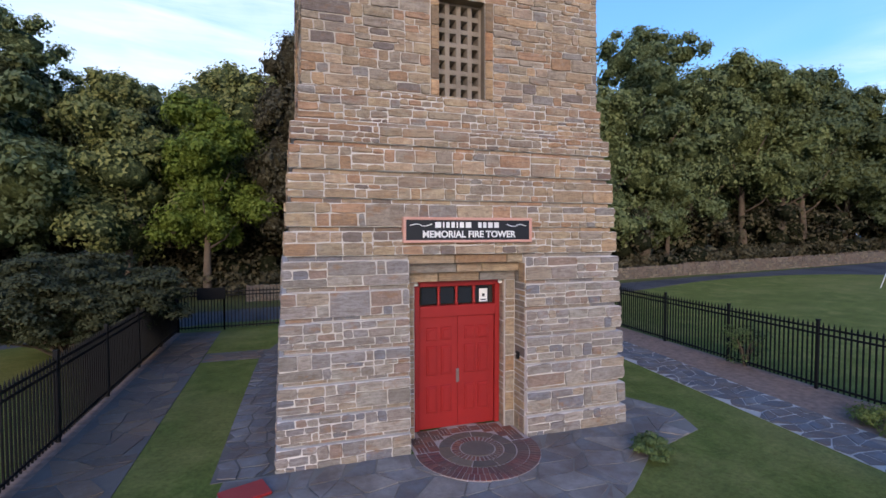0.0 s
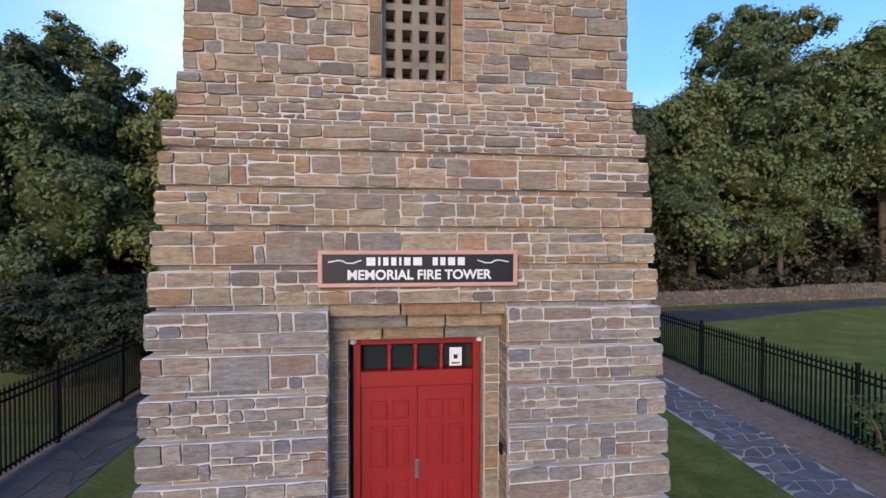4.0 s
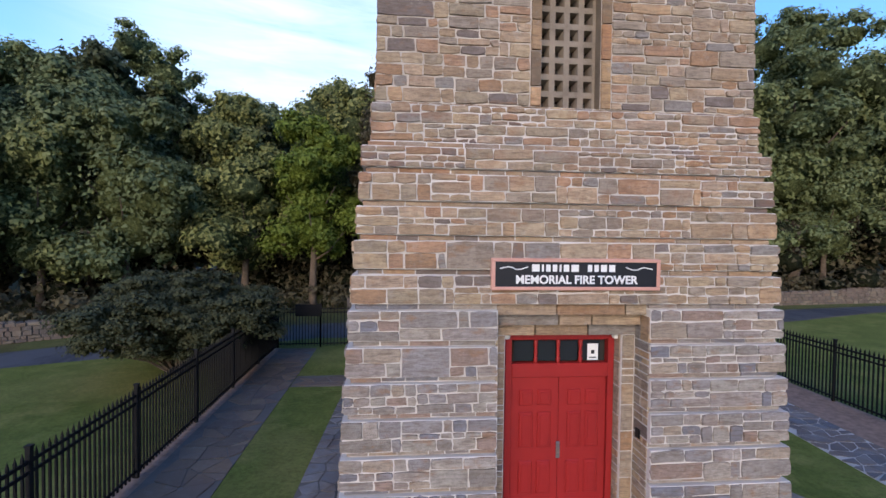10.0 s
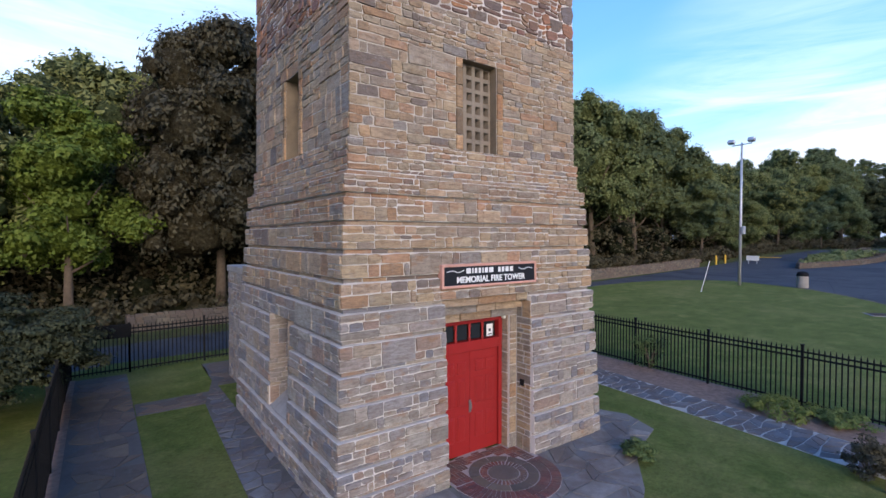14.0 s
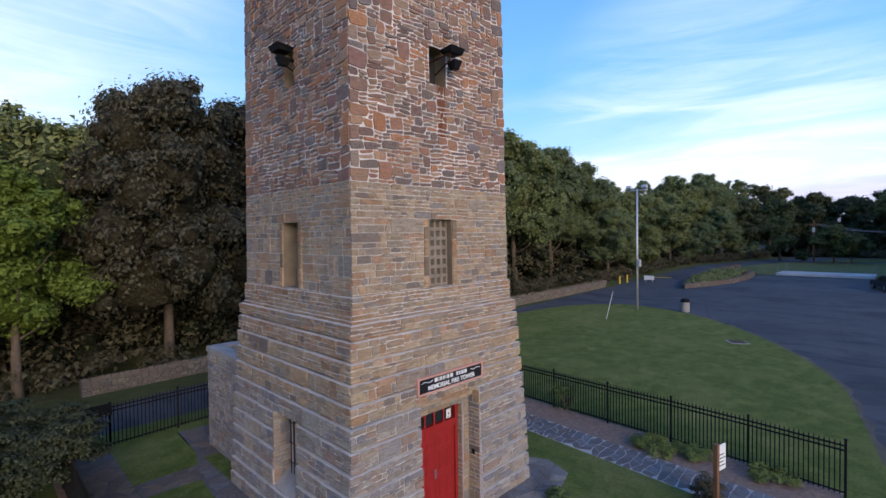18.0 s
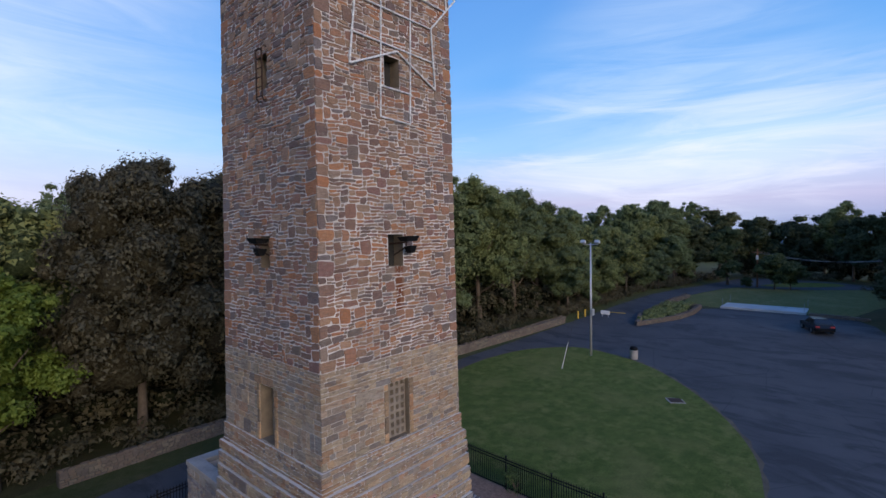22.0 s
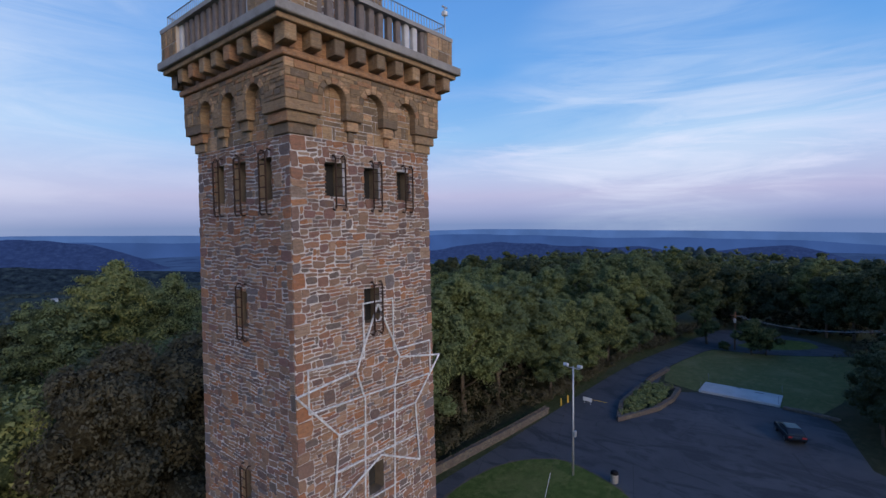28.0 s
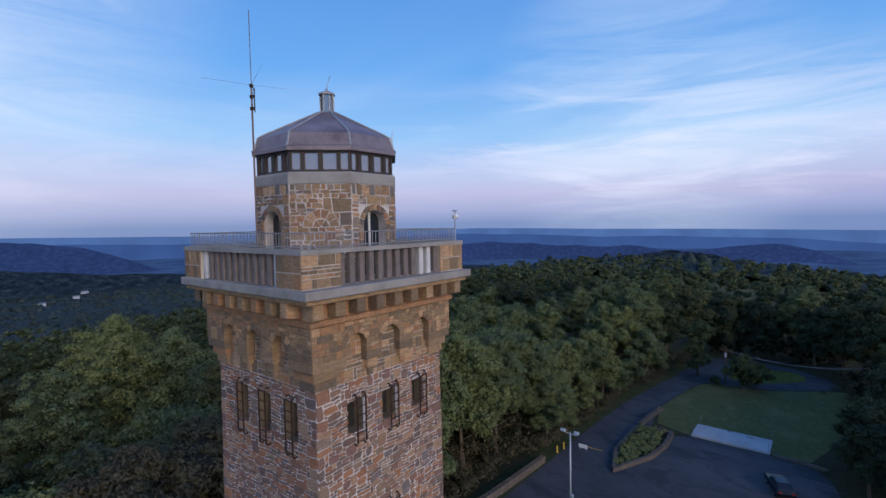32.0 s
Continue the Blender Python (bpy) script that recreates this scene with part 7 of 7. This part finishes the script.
# a few pale houses among the far trees
HOUSES = [(273.9, 1461.2, 20, 6), (368.2, 1573.4, -15, 7), (414.2, 1678.7, 30, 9)]
for x, y, rz, w in HOUSES:
    z = terrain(x, y) + 11.0
    hs = thing("far_house", "small white house among the trees of the far slope", "house", "far houses", at=(x, y, z), rz=rz)
    part("wall", boxes((-w, w, -4, 4, -12, 4.0)), M_CONC_L, hs)
    bm = bmesh.new()
    v = [bm.verts.new(c) for c in ((-w - 0.5, -4.6, 3.9), (w + 0.5, -4.6, 3.9), (w + 0.5, 4.6, 3.9), (-w - 0.5, 4.6, 3.9), (-w - 0.5, 0, 6.4), (w + 0.5, 0, 6.4))]
    for f in ((0, 1, 5, 4), (2, 3, 4, 5), (3, 0, 4), (1, 2, 5), (3, 2, 1, 0)):
        bm.faces.new([v[n] for n in f])
    part("roof", bm, M_LEADL, hs, "grey pitched roof")

# undergrowth along the edges of the wood
rg = np.random.default_rng(8)
cs = []
for a, b, n in (((-9, 22.0), (10, 22.6), 60), ((10, 22.6), (26, 22.0), 60), ((26, 22.0), (46, 20.8), 70), ((46, 19.2), (72, 16.0), 130), ((-10, 20.5), (-26, 12.5), 70), ((72, 16.0), (102, 11.0), 120), ((108, 8), (108, -8), 50), ((103, -14), (70, -16.5), 60)):
    for _ in range(n):
        s = rg.uniform()
        x, y = a[0] + (b[0] - a[0]) * s + rg.normal() * 0.6, a[1] + (b[1] - a[1]) * s + abs(rg.normal()) * 1.3
        cs.append((x, y, terrain(x, y) + rg.uniform(0.2, 1.3)))
cs = np.array(cs)
v, f = leaf_cloud(rg, cs, rg.uniform(0.5, 1.0, len(cs)), 60, 0.125)
tagged(data_mesh("undergrowth", v, f, M_LEAF_D), "low tangled undergrowth at the edge of the wood", "undergrowth", kind="stuff")
# deeper thicket that fills the gaps between the trunks; dark leaf tone stands for shade
cs = []
for a, b, n in (((-12, 29.5), (2, 30.5), 110), ((-10, 28), (14, 28.5), 90), ((8, 26.5), (50, 25.5), 190), ((50, 25), (98, 21), 130), ((-10, 27), (-44, 16), 170), ((112, 12), (112, -14), 130), ((106, -17), (56, -23), 100)):
    for _ in range(n):
        s = rg.uniform()
        x, y = a[0] + (b[0] - a[0]) * s + rg.normal() * 1.5, a[1] + (b[1] - a[1]) * s + rg.normal() * 2.0
        cs.append((x, y, terrain(x, y) + rg.uniform(0.6, 4.5)))
cs = np.array(cs)
v, f = leaf_cloud(rg, cs, rg.uniform(1.2, 2.0, len(cs)), 84, 0.15)
tagged(data_mesh("thicket", v, f, M_LEAF_D), "dense thicket between the tree trunks, toned dark for shade", "thicket", kind="stuff")
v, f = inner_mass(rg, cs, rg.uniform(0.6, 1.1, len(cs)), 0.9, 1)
tagged(data_mesh("thicket_shade", v, f, M_CORE), "inner foliage of the thicket with shade in its colour", "thicket", kind="stuff")

# ---- things round the tower ----
def stone_wall(name, line, h, label, seed):
    """A dry-stone wall of rough field stones along a line."""
    rg = random.Random(seed)
    wall = tagged(new(name), label, "wall", kind="structure")
    core, pile = bmesh.new(), Pile()
    for (xa, ya), (xb, yb) in zip(line, line[1:]):
        a, b = Vector((xa, ya)), Vector((xb, yb))
        d = (b - a).normalized()
        n = Vector((-d.y, d.x)) * 0.24
        za, zb = terrain(xa, ya), terrain(xb, yb)
        v = [core.verts.new((*(p + s * n), z + hh)) for p, z in ((a, za), (b, zb)) for s, hh in ((-1, -0.2), (1, -0.2), (1, h), (-1, h))]
        for f in ((0, 1, 2, 3), (7, 6, 5, 4), (0, 4, 5, 1), (1, 5, 6, 2), (2, 6, 7, 3), (3, 7, 4, 0)):
            core.faces.new([v[i] for i in f])
        length = (b - a).length
        for side in (-1, 1):
            z = 0.0
            while z < h + 0.02:
                hh = rg.uniform(0.10, 0.2)
                s = 0.0
                while s < length:
                    w = rg.uniform(0.15, 0.45)
                    c = a + d * (s + w / 2)
                    g = za + (zb - za) * (s + w / 2) / length
                    o = side * rg.uniform(0.25, 0.30)
                    up = hh * rg.uniform(0.85, 1.25)
                    base = [(c - d * w * 0.48 + n.normalized() * side * 0.2, 0.0), (c + d * w * 0.48 + n.normalized() * side * 0.2, 0.0)]
                    q0 = [(*base[0][0], g + z), (*base[1][0], g + z), (*base[1][0], g + z + up), (*base[0][0], g + z + up)]
                    nn = n.normalized() * o
                    p, q = c - d * w * 0.40 + nn, c + d * w * 0.40 + nn
                    j = [rg.uniform(-0.02, 0.02) for _ in range(4)]
                    q1 = [(*p, g + z + 0.02 + j[0]), (*q, g + z + 0.02 + j[1]), (*q, g + z + up - 0.02 + j[2]), (*p, g + z + up - 0.02 + j[3])]
                    pile.add(q0 + q1)
                    s += w
                z += hh
        s = 0.0
        while s < length:
            w = rg.uniform(0.2, 0.5)
            c, e = a + d * (s + 0.01), a + d * (s + w - 0.01)
            g = za + (zb - za) * s / length
            top = h + rg.uniform(0.03, 0.12)
            m = n * 1.05
            lo = [(*(c - m), g + h - 0.05), (*(e - m), g + h - 0.05), (*(e + m), g + h - 0.05), (*(c + m), g + h - 0.05)]
            hi = [(*((c - m) * 0.92 + (e + m) * 0.08), g + top), (*((e - m) * 0.92 + (c + m) * 0.08), g + top), (*((e + m) * 0.92 + (c - m) * 0.08), g + top), (*((c + m) * 0.92 + (e - m) * 0.08), g + top)]
            pile.add(lo + hi)
            s += w
    part("wall_core", core, M_WALLCORE, wall)
    pile.done("field_stone", M_RUBBLE, wall)
    return wall


stone_wall("stone_wall_road", [(-5.3, 20.4), (0.6, 20.7), (10, 20.9), (18, 20.8), (24.8, 20.2), (31, 19.4), (36.7, 18.6), (44.3, 17.7)], 0.75, "low rough field-stone wall along the road", 1)
stone_wall("stone_wall_bend", [(-9.0, 18.9), (-13, 16.6), (-18, 13.4), (-25, 9.5)], 0.75, "low rough field-stone wall at the road bend", 2)

# tall lamp pole on the lawn with its guy wire
px_, py_ = 33.2, 9.05
gz = terrain(px_, py_)
pole = thing("lamp_pole", "tall pale metal pole with two floodlights on the lawn edge", "lamp pole")
bm = bmesh.new()
tube(bm, [(px_, py_, gz - 0.2), (px_, py_, gz + 5), (px_, py_, 11.75)], [0.105, 0.09, 0.07], 10)
part("mast", bm, M_GALV, pole, smooth=True)
part("cross_arm", rods([(px_ - 0.1, py_ - 0.75, 11.6), (px_ + 0.1, py_ + 0.75, 11.6)], r=0.04), M_GALV, pole)
for s in (-1, 1):
    bm = boxes((-0.16, 0.16, -0.24, 0.24, -0.14, 0.16), bevel=0.04)
    bmesh.ops.rotate(bm, matrix=Matrix.Rotation(radians(25), 3, "Y"), verts=bm.verts)
    bmesh.ops.translate(bm, vec=(px_ - 0.1, py_ + s * 0.7, 11.85), verts=bm.verts)
    part("lamp_head", bm, M_GALV, pole)
part("meter_box", boxes((px_ - 0.16, px_ + 0.16, py_ - 0.30, py_ - 0.12, gz + 3.9, gz + 4.5), bevel=0.02), M_GALV, pole)
part("guy_wire", rods([(28.0, 9.35, terrain(28, 9.35)), (px_, py_, 11.2)], r=0.006, sides=5), M_IRON, pole)
part("guy_guard", rods([(27.95, 9.38, terrain(28, 9.35) + 0.05), (28.9, 9.27, terrain(28, 9.35) + 2.2)], r=0.02, sides=6), M_WHITE, pole, "pale plastic guy-wire guard")

gz = terrain(34.3, 5.4)
litter = thing("litter_bin", "concrete litter bin with a dark domed lid by the kerb", "bin", at=(34.3, 5.4, gz))
bm = bmesh.new()
lathe(bm, [(0.33, 0.0), (0.36, 0.03), (0.36, 0.82), (0.33, 0.85)], 16)
part("body", bm, M_CONC, litter)
bm = bmesh.new()
lathe(bm, [(0.36, 0.85), (0.37, 0.95), (0.33, 1.10), (0.20, 1.18), (0.05, 1.20)], 16)
part("lid", bm, M_BLACK, litter, "dark domed lid", smooth=True)

gz = terrain(26.0, -0.5)
hole = thing("drain_cover", "square rusty drain cover in a concrete frame in the lawn", "drain cover", at=(26.0, -0.5, gz + 0.02), rz=35)
part("frame", boxes((-0.55, 0.55, -0.55, 0.55, -0.02, 0.02), bevel=0.02), M_CONC, hole)
part("cover", boxes((-0.45, 0.45, -0.45, 0.45, 0.02, 0.035), bevel=0.01), M_IRON, hole)

# concrete platform
M_DECK = simple("stained_deck_concrete", (0.30, 0.29, 0.28), (0.52, 0.50, 0.48), 0.35, 0.9)
plat = thing("concrete_platform", "low pale weathered concrete platform beside the car park", "platform")
part("deck", boxes((61.4, 66.9, -5.3, 3.8, 2.2, 2.75), bevel=0.03), M_DECK, plat)
for x, y in ((66.7, -5.1), (66.7, 3.6), (61.7, 3.6), (61.7, -5.1)):
    part("post", rods([(x, y, 2.7), (x, y, 3.75)], r=0.022, sides=6), M_RAIL, plat, "thin grey corner post")
for x, y, l in ((64.8, -3.2, 0.9), (65.3, -0.6, 0.6)):
    part("stain_patch", boxes((x, x + 0.25, y, y + l, 2.751, 2.756)), M_ASPHALT, plat)
stone_wall("kerb_wall", [(61.2, -5.6), (61.0, -8.2), (60.6, -10.8)], 0.25, "low stone kerb at the end of the car park", 5)

stone_wall("bed_wall_end", [(60.6, 10.4), (64.2, 9.9), (67.5, 9.3)], 0.42, "low stone wall running from the planted bed to the field", 7)

# planted bed with a stone border
BED = [(47.2, 9.6), (52.0, 10.9), (59.5, 10.6), (60.4, 8.6), (60.2, 6.0), (56.5, 5.9), (52.6, 6.7)]
drape("planting_bed", BED, 0.05, M_EARTH, "dark soil of a planted island bed")
stone_wall("bed_border", BED + BED[:1], 0.42, "low stone border round the planted bed", 6)
rg = np.random.default_rng(21)
bed_c = [(x, y) for x, y in rg.uniform((48, 6), (60, 11), (220, 2)) if 6.9 < y < 10.2 and x > 47.5 + abs(y - 9.4) * 2.6]
cs = np.array([(x, y, terrain(x, y) + rg.uniform(0.15, 0.7)) for x, y in bed_c])
v, f = leaf_cloud(rg, cs, rg.uniform(0.3, 0.7, len(cs)), 40, 0.13)
tagged(data_mesh("bed_plants", v, f, M_LEAF), "mixed green perennials filling the stone-edged bed", "plants", kind="stuff")

# parked car
car = thing("parked_car", "black hatchback car parked on the asphalt", "car", at=(53.5, -6.8, terrain(53.5, -6.8) + 0.02), rz=21)


def car_body(width, prof, inset=0.0):
    bm = bmesh.new()
    left = [bm.verts.new((x, -width / 2 + (inset if z > 0.95 else 0) * (z - 0.95) / 0.5, z)) for x, z in prof]
    right = [bm.verts.new((x, width / 2 - (inset if z > 0.95 else 0) * (z - 0.95) / 0.5, z)) for x, z in prof]
    bm.faces.new(left)
    bm.faces.new(right[::-1])
    for i in range(len(prof)):
        j = (i + 1) % len(prof)
        bm.faces.new((left[i], left[j], right[j], right[i]))
    bmesh.ops.bevel(bm, geom=bm.edges[:], offset=0.05, segments=2, affect="EDGES")
    return bm


part("body", car_body(1.78, [(-2.15, 0.35), (2.15, 0.35), (2.22, 0.6), (2.1, 0.82), (1.0, 0.95), (-2.05, 0.98), (-2.2, 0.7)]), M_CAR, car, smooth=False)
part("cabin", car_body(1.62, [(1.05, 0.93), (0.25, 1.40), (-1.2, 1.46), (-1.95, 1.1), (-2.0, 0.95)], 0.14), M_GLASS, car, "dark glass cabin")
part("roof_panel", boxes((-1.2, 0.25, -0.62, 0.62, 1.42, 1.47), bevel=0.02), M_CAR, car)
for x in (-1.35, 1.35):
    for y in (-0.84, 0.84):
        bm = bmesh.new()
        tube(bm, [(x, y - 0.1, 0.32), (x, y + 0.1, 0.32)], 0.32, 18)
        w = part("wheel", bm, M_RUBBER, car, "black tyre")
        bm = bmesh.new()
        sy = 0.101 if y > 0 else -0.101
        tube(bm, [(x, y + sy * 0.9, 0.32), (x, y + sy * 1.1, 0.32)], 0.2, 12)
        part("rim", bm, M_STEEL, w, "metal wheel rim")
for y in (-0.62, 0.62):
    part("headlight", boxes((2.12, 2.2, y - 0.2, y + 0.2, 0.62, 0.76), bevel=0.02), M_WHITE, car, "clear headlight")
    part("tail_light", boxes((-2.2, -2.12, y - 0.2, y + 0.2, 0.72, 0.88), bevel=0.02), M_RED, car, "red tail light")

# utility poles and wires by the far field
poles = [(87.5, 3.4, 9.6), (90.0, -16.2, 9.0)]
ends = []
for x, y, top in poles:
    g = terrain(x, y)
    up = thing("utility_pole", "brown wooden utility pole carrying wires by the field", "utility pole", "utility poles")
    bm = bmesh.new()
    tube(bm, [(x, y, g - 0.2), (x, y, top)], [0.15, 0.11], 8)
    part("pole", bm, M_WOOD, up)
    part("crossarm", boxes((x - 0.06, x + 0.06, y - 0.8, y + 0.8, top - 0.7, top - 0.58)), M_WOOD, up)
    bm = bmesh.new()
    lathe(bm, [(0.18, top - 1.9), (0.2, top - 1.85), (0.2, top - 1.2), (0.16, top - 1.15)], 10, (x - 0.3, y))
    part("transformer", bm, M_GALV, up)
    ends.append((x, y, top - 0.6))
wire = thing("overhead_wire", "sagging black overhead wires between utility poles", "wire")
for o in (-0.7, 0.0, 0.7):
    a, b = Vector(ends[0]) + Vector((0, o, 0)), Vector(ends[1]) + Vector((0, o, 0))
    part("strand", rods([a.lerp(b, s) - Vector((0, 0, 1.2 * 4 * s * (1 - s))) for s in np.linspace(0, 1, 9)], r=0.018, sides=4), M_RAIL, wire)
for x, y, c in ((47.4, 17.2, M_YELLOW), (48.8, 16.9, M_YELLOW)):
    b = thing("bollard", "short yellow steel bollard at the end of the wall", "bollard", "yellow bollards", at=(x, y, terrain(x, y)))
    bm = bmesh.new()
    lathe(bm, [(0.1, 0.0), (0.1, 0.9), (0.06, 0.98)], 10)
    part("post", bm, c, b)
gate = thing("barrier_sign", "white board on a low barrier arm beside the road", "barrier", at=(49.8, 14.6, terrain(49.8, 14.6)))
part("board", boxes((-0.04, 0.04, -0.6, 0.6, 0.35, 0.85), bevel=0.01), M_WHITE, gate)
part("post", rods([(0, -0.4, 0), (0, -0.4, 0.4)], r=0.04), M_GALV, gate)
part("post", rods([(0, 0.4, 0), (0, 0.4, 0.4)], r=0.04), M_GALV, gate)
part("arm", rods([(0, -2.6, 0.75), (0, -0.6, 0.7)], r=0.04), M_YELLOW, gate)

# sign post in the yard
post = thing("notice_post", "brown wooden post with a white notice panel in the grass", "sign", at=(5.16, -4.95, 0.02), rz=-12)
part("post", boxes((-0.06, 0.06, -0.06, 0.06, 0.0, 1.96), bevel=0.01), M_WOOD, post)
part("panel", boxes((0.065, 0.47, -0.015, 0.015, 1.18, 1.88), bevel=0.006), M_WHITE, post, "white notice panel")
for i in range(4):
    part("print_bar", boxes((0.11, 0.42 - 0.06 * (i % 2), -0.019, -0.016, 1.30 + 0.1 * i, 1.33 + 0.1 * i)), M_SIGN, post)

# board by the back gate, red lid at the tower foot
board = thing("gate_board", "dark board hung on the back gate post", "board")
part("panel", boxes((-6.45, -5.44, 12.26, 12.30, 1.24, 1.70), bevel=0.01), M_BLACK, board)
red = thing("red_board", "red painted board lying on the paving", "board", at=(-3.75, -0.62, 0.05), rz=20)
part("board", boxes((-0.35, 0.3, -0.25, 0.2, 0.0, 0.05), bevel=0.01), M_RED, red)

# instruments on the gallery
M_MAST = simple("rusty_mast_paint", (0.13, 0.085, 0.075), (0.24, 0.18, 0.165), 7, 0.6, 0.3)
vane = thing("weather_post", "slim pole with a small camera head on the parapet", "weather post", at=(3.25, 0.15, 31.99))
part("pole", rods([(0, 0, 0), (0, 0, 1.05)], r=0.025, sides=6), M_GALV, vane)
part("head", boxes((-0.09, 0.09, -0.09, 0.09, 0.78, 0.95), bevel=0.03), M_WHITE, vane)
part("cap", boxes((-0.13, 0.13, -0.03, 0.03, 1.05, 1.10), bevel=0.01), M_GALV, vane)
mx, my = -2.42, 3.72
mast = thing("radio_mast", "tall thin rusty radio antenna mast beside the lookout", "antenna")
part("pole", rods([(mx, my, 30.97), (mx, my, 37.0)], r=0.030, sides=6), M_MAST, mast)
part("whip", rods([(mx, my, 37.0), (mx, my, 39.3)], r=0.013, sides=5), M_MAST, mast)
for z in (36.25, 36.62, 36.95):
    part("collar", rods([(mx, my, z), (mx, my, z + 0.09)], r=0.062, sides=8), M_IRON, mast)
part("clamp", rods([(mx + 0.09, my, 36.2), (mx + 0.09, my, 36.95)], r=0.02, sides=6), M_IRON, mast)
for a in (0.2, 2.3, 4.4):
    part("radial", rods([(mx, my, 37.02), (mx + 1.5 * math.cos(a), my + 1.5 * math.sin(a), 37.25)], r=0.004, sides=4), M_GALV, mast)
for x, y, z1 in ((1.75, 1.75, 36.3), (1.95, 2.0, 36.2)):
    an = thing("small_antenna", "short thin antenna on the lookout roof edge", "antenna", "roof antennas")
    part("rod", rods([(x, y, 35.0), (x, y, z1 - 0.4)], r=0.012, sides=5), M_GALV, an)

# shrubs and weeds
rg = np.random.default_rng(31)


def shrub(name, x, y, r, h, mat, label, n, per, leaf, category="shrub"):
    t = thing(name, label, category, at=(x, y, terrain(x, y)))
    c = []
    while len(c) < n:
        p = rg.uniform((-1, -1, 0), (1, 1, 1))
        q = p[0] ** 2 + p[1] ** 2 + (p[2] - 0.1) ** 2
        if 0.25 < q < 1:
            c.append((p[0] * r, p[1] * r, 0.1 + p[2] * h))
    c = np.array(c)
    v, f = leaf_cloud(rg, c, rg.uniform(0.12, 0.22, n) * max(r, h) + 0.05, per, leaf, 0.45, 0.5)
    data_mesh("foliage", v, f, mat, t)
    bm = bmesh.new()
    for i in range(6):
        a = i * 1.05
        tube(bm, [(0, 0, -0.05), (r * 0.3 * math.cos(a), r * 0.3 * math.sin(a), h * 0.4), (r * 0.7 * math.cos(a), r * 0.7 * math.sin(a), h * 0.65)], [0.03 * h, 0.02 * h, 0.006 * h], 5)
    part("stem", bm, M_BARK, t)
    return t


def juniper(x, y, r, h, label, n):
    """A wide juniper: flat sprays on limbs that spread upwards from a narrow foot."""
    t = thing("spreading_shrub", label, "shrub", at=(x, y, terrain(x, y)))
    c, rad2, bm = [], [], bmesh.new()
    for i in range(n):
        a, s = rg.uniform(0, math.tau), math.sqrt(rg.uniform(0.02, 1))
        lo, hi = 0.03 + 0.30 * s, 1.0 - 0.32 * s * s
        z = h * (lo + (hi - lo) * rg.uniform() ** 0.7)
        reach = r * s * (0.85 + 0.2 * math.sin(3 * a + 1))
        c.append((reach * math.cos(a), reach * math.sin(a), z))
        rad2.append(rg.uniform(0.28, 0.6))
        if i % 9 == 0:
            tube(bm, [(0, 0, -0.05), (reach * 0.35 * math.cos(a), reach * 0.35 * math.sin(a), z * 0.5), c[-1]], [0.06, 0.04, 0.01], 5)
    v, f = leaf_cloud(rg, np.array(c), np.array(rad2), 230, 0.042, 0.32, 0.7, 0.35)
    data_mesh("foliage", v, f, M_LEAF_S, t)
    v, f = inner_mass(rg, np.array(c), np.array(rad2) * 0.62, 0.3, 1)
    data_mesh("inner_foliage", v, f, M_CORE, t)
    part("stem", bm, M_BARK, t)
    return t


juniper(-9.4, 9.0, 3.0, 3.3, "broad grey-green spreading juniper overhanging the fence", 430)
juniper(-9.6, 13.4, 1.6, 2.2, "small grey-green spreading juniper near the gate", 70)
shrub("round_shrub", 5.75, -4.55, 0.45, 0.6, M_LEAF_D, "small round dark shrub beside the notice post", 30, 90, 0.03)
shrub("vine", 9.25, 2.1, 0.5, 1.25, M_LEAF_W, "green weed climbing through the fence", 20, 60, 0.035, "vine")
shrub("grass_tuft", 2.75, -1.45, 0.32, 0.25, M_LEAF_W, "clump of rough grass growing in the paving", 30, 110, 0.022, "weeds")
shrub("weeds", 8.3, -2.2, 0.9, 0.22, M_LEAF_W, "low weeds in the gravel strip", 40, 110, 0.03, "weeds")
shrub("weeds", 8.4, -3.4, 0.6, 0.2, M_LEAF_W, "low weeds in the gravel strip", 30, 100, 0.03, "weeds")
shrub("weeds", 8.5, -5.6, 0.7, 0.22, M_LEAF_W, "low weeds in the gravel strip", 30, 100, 0.03, "weeds")

# ---- pieces of the base wall, each a stone of its own ----
for course, pts in single:
    me = bpy.data.meshes.new("stone")
    me.from_pydata(pts, [], EIGHT_F)
    me.materials.append(M_BASE if course < 7 else M_TAN)
    ob = new("stone", me)
    ob.parent = COURSES[course]
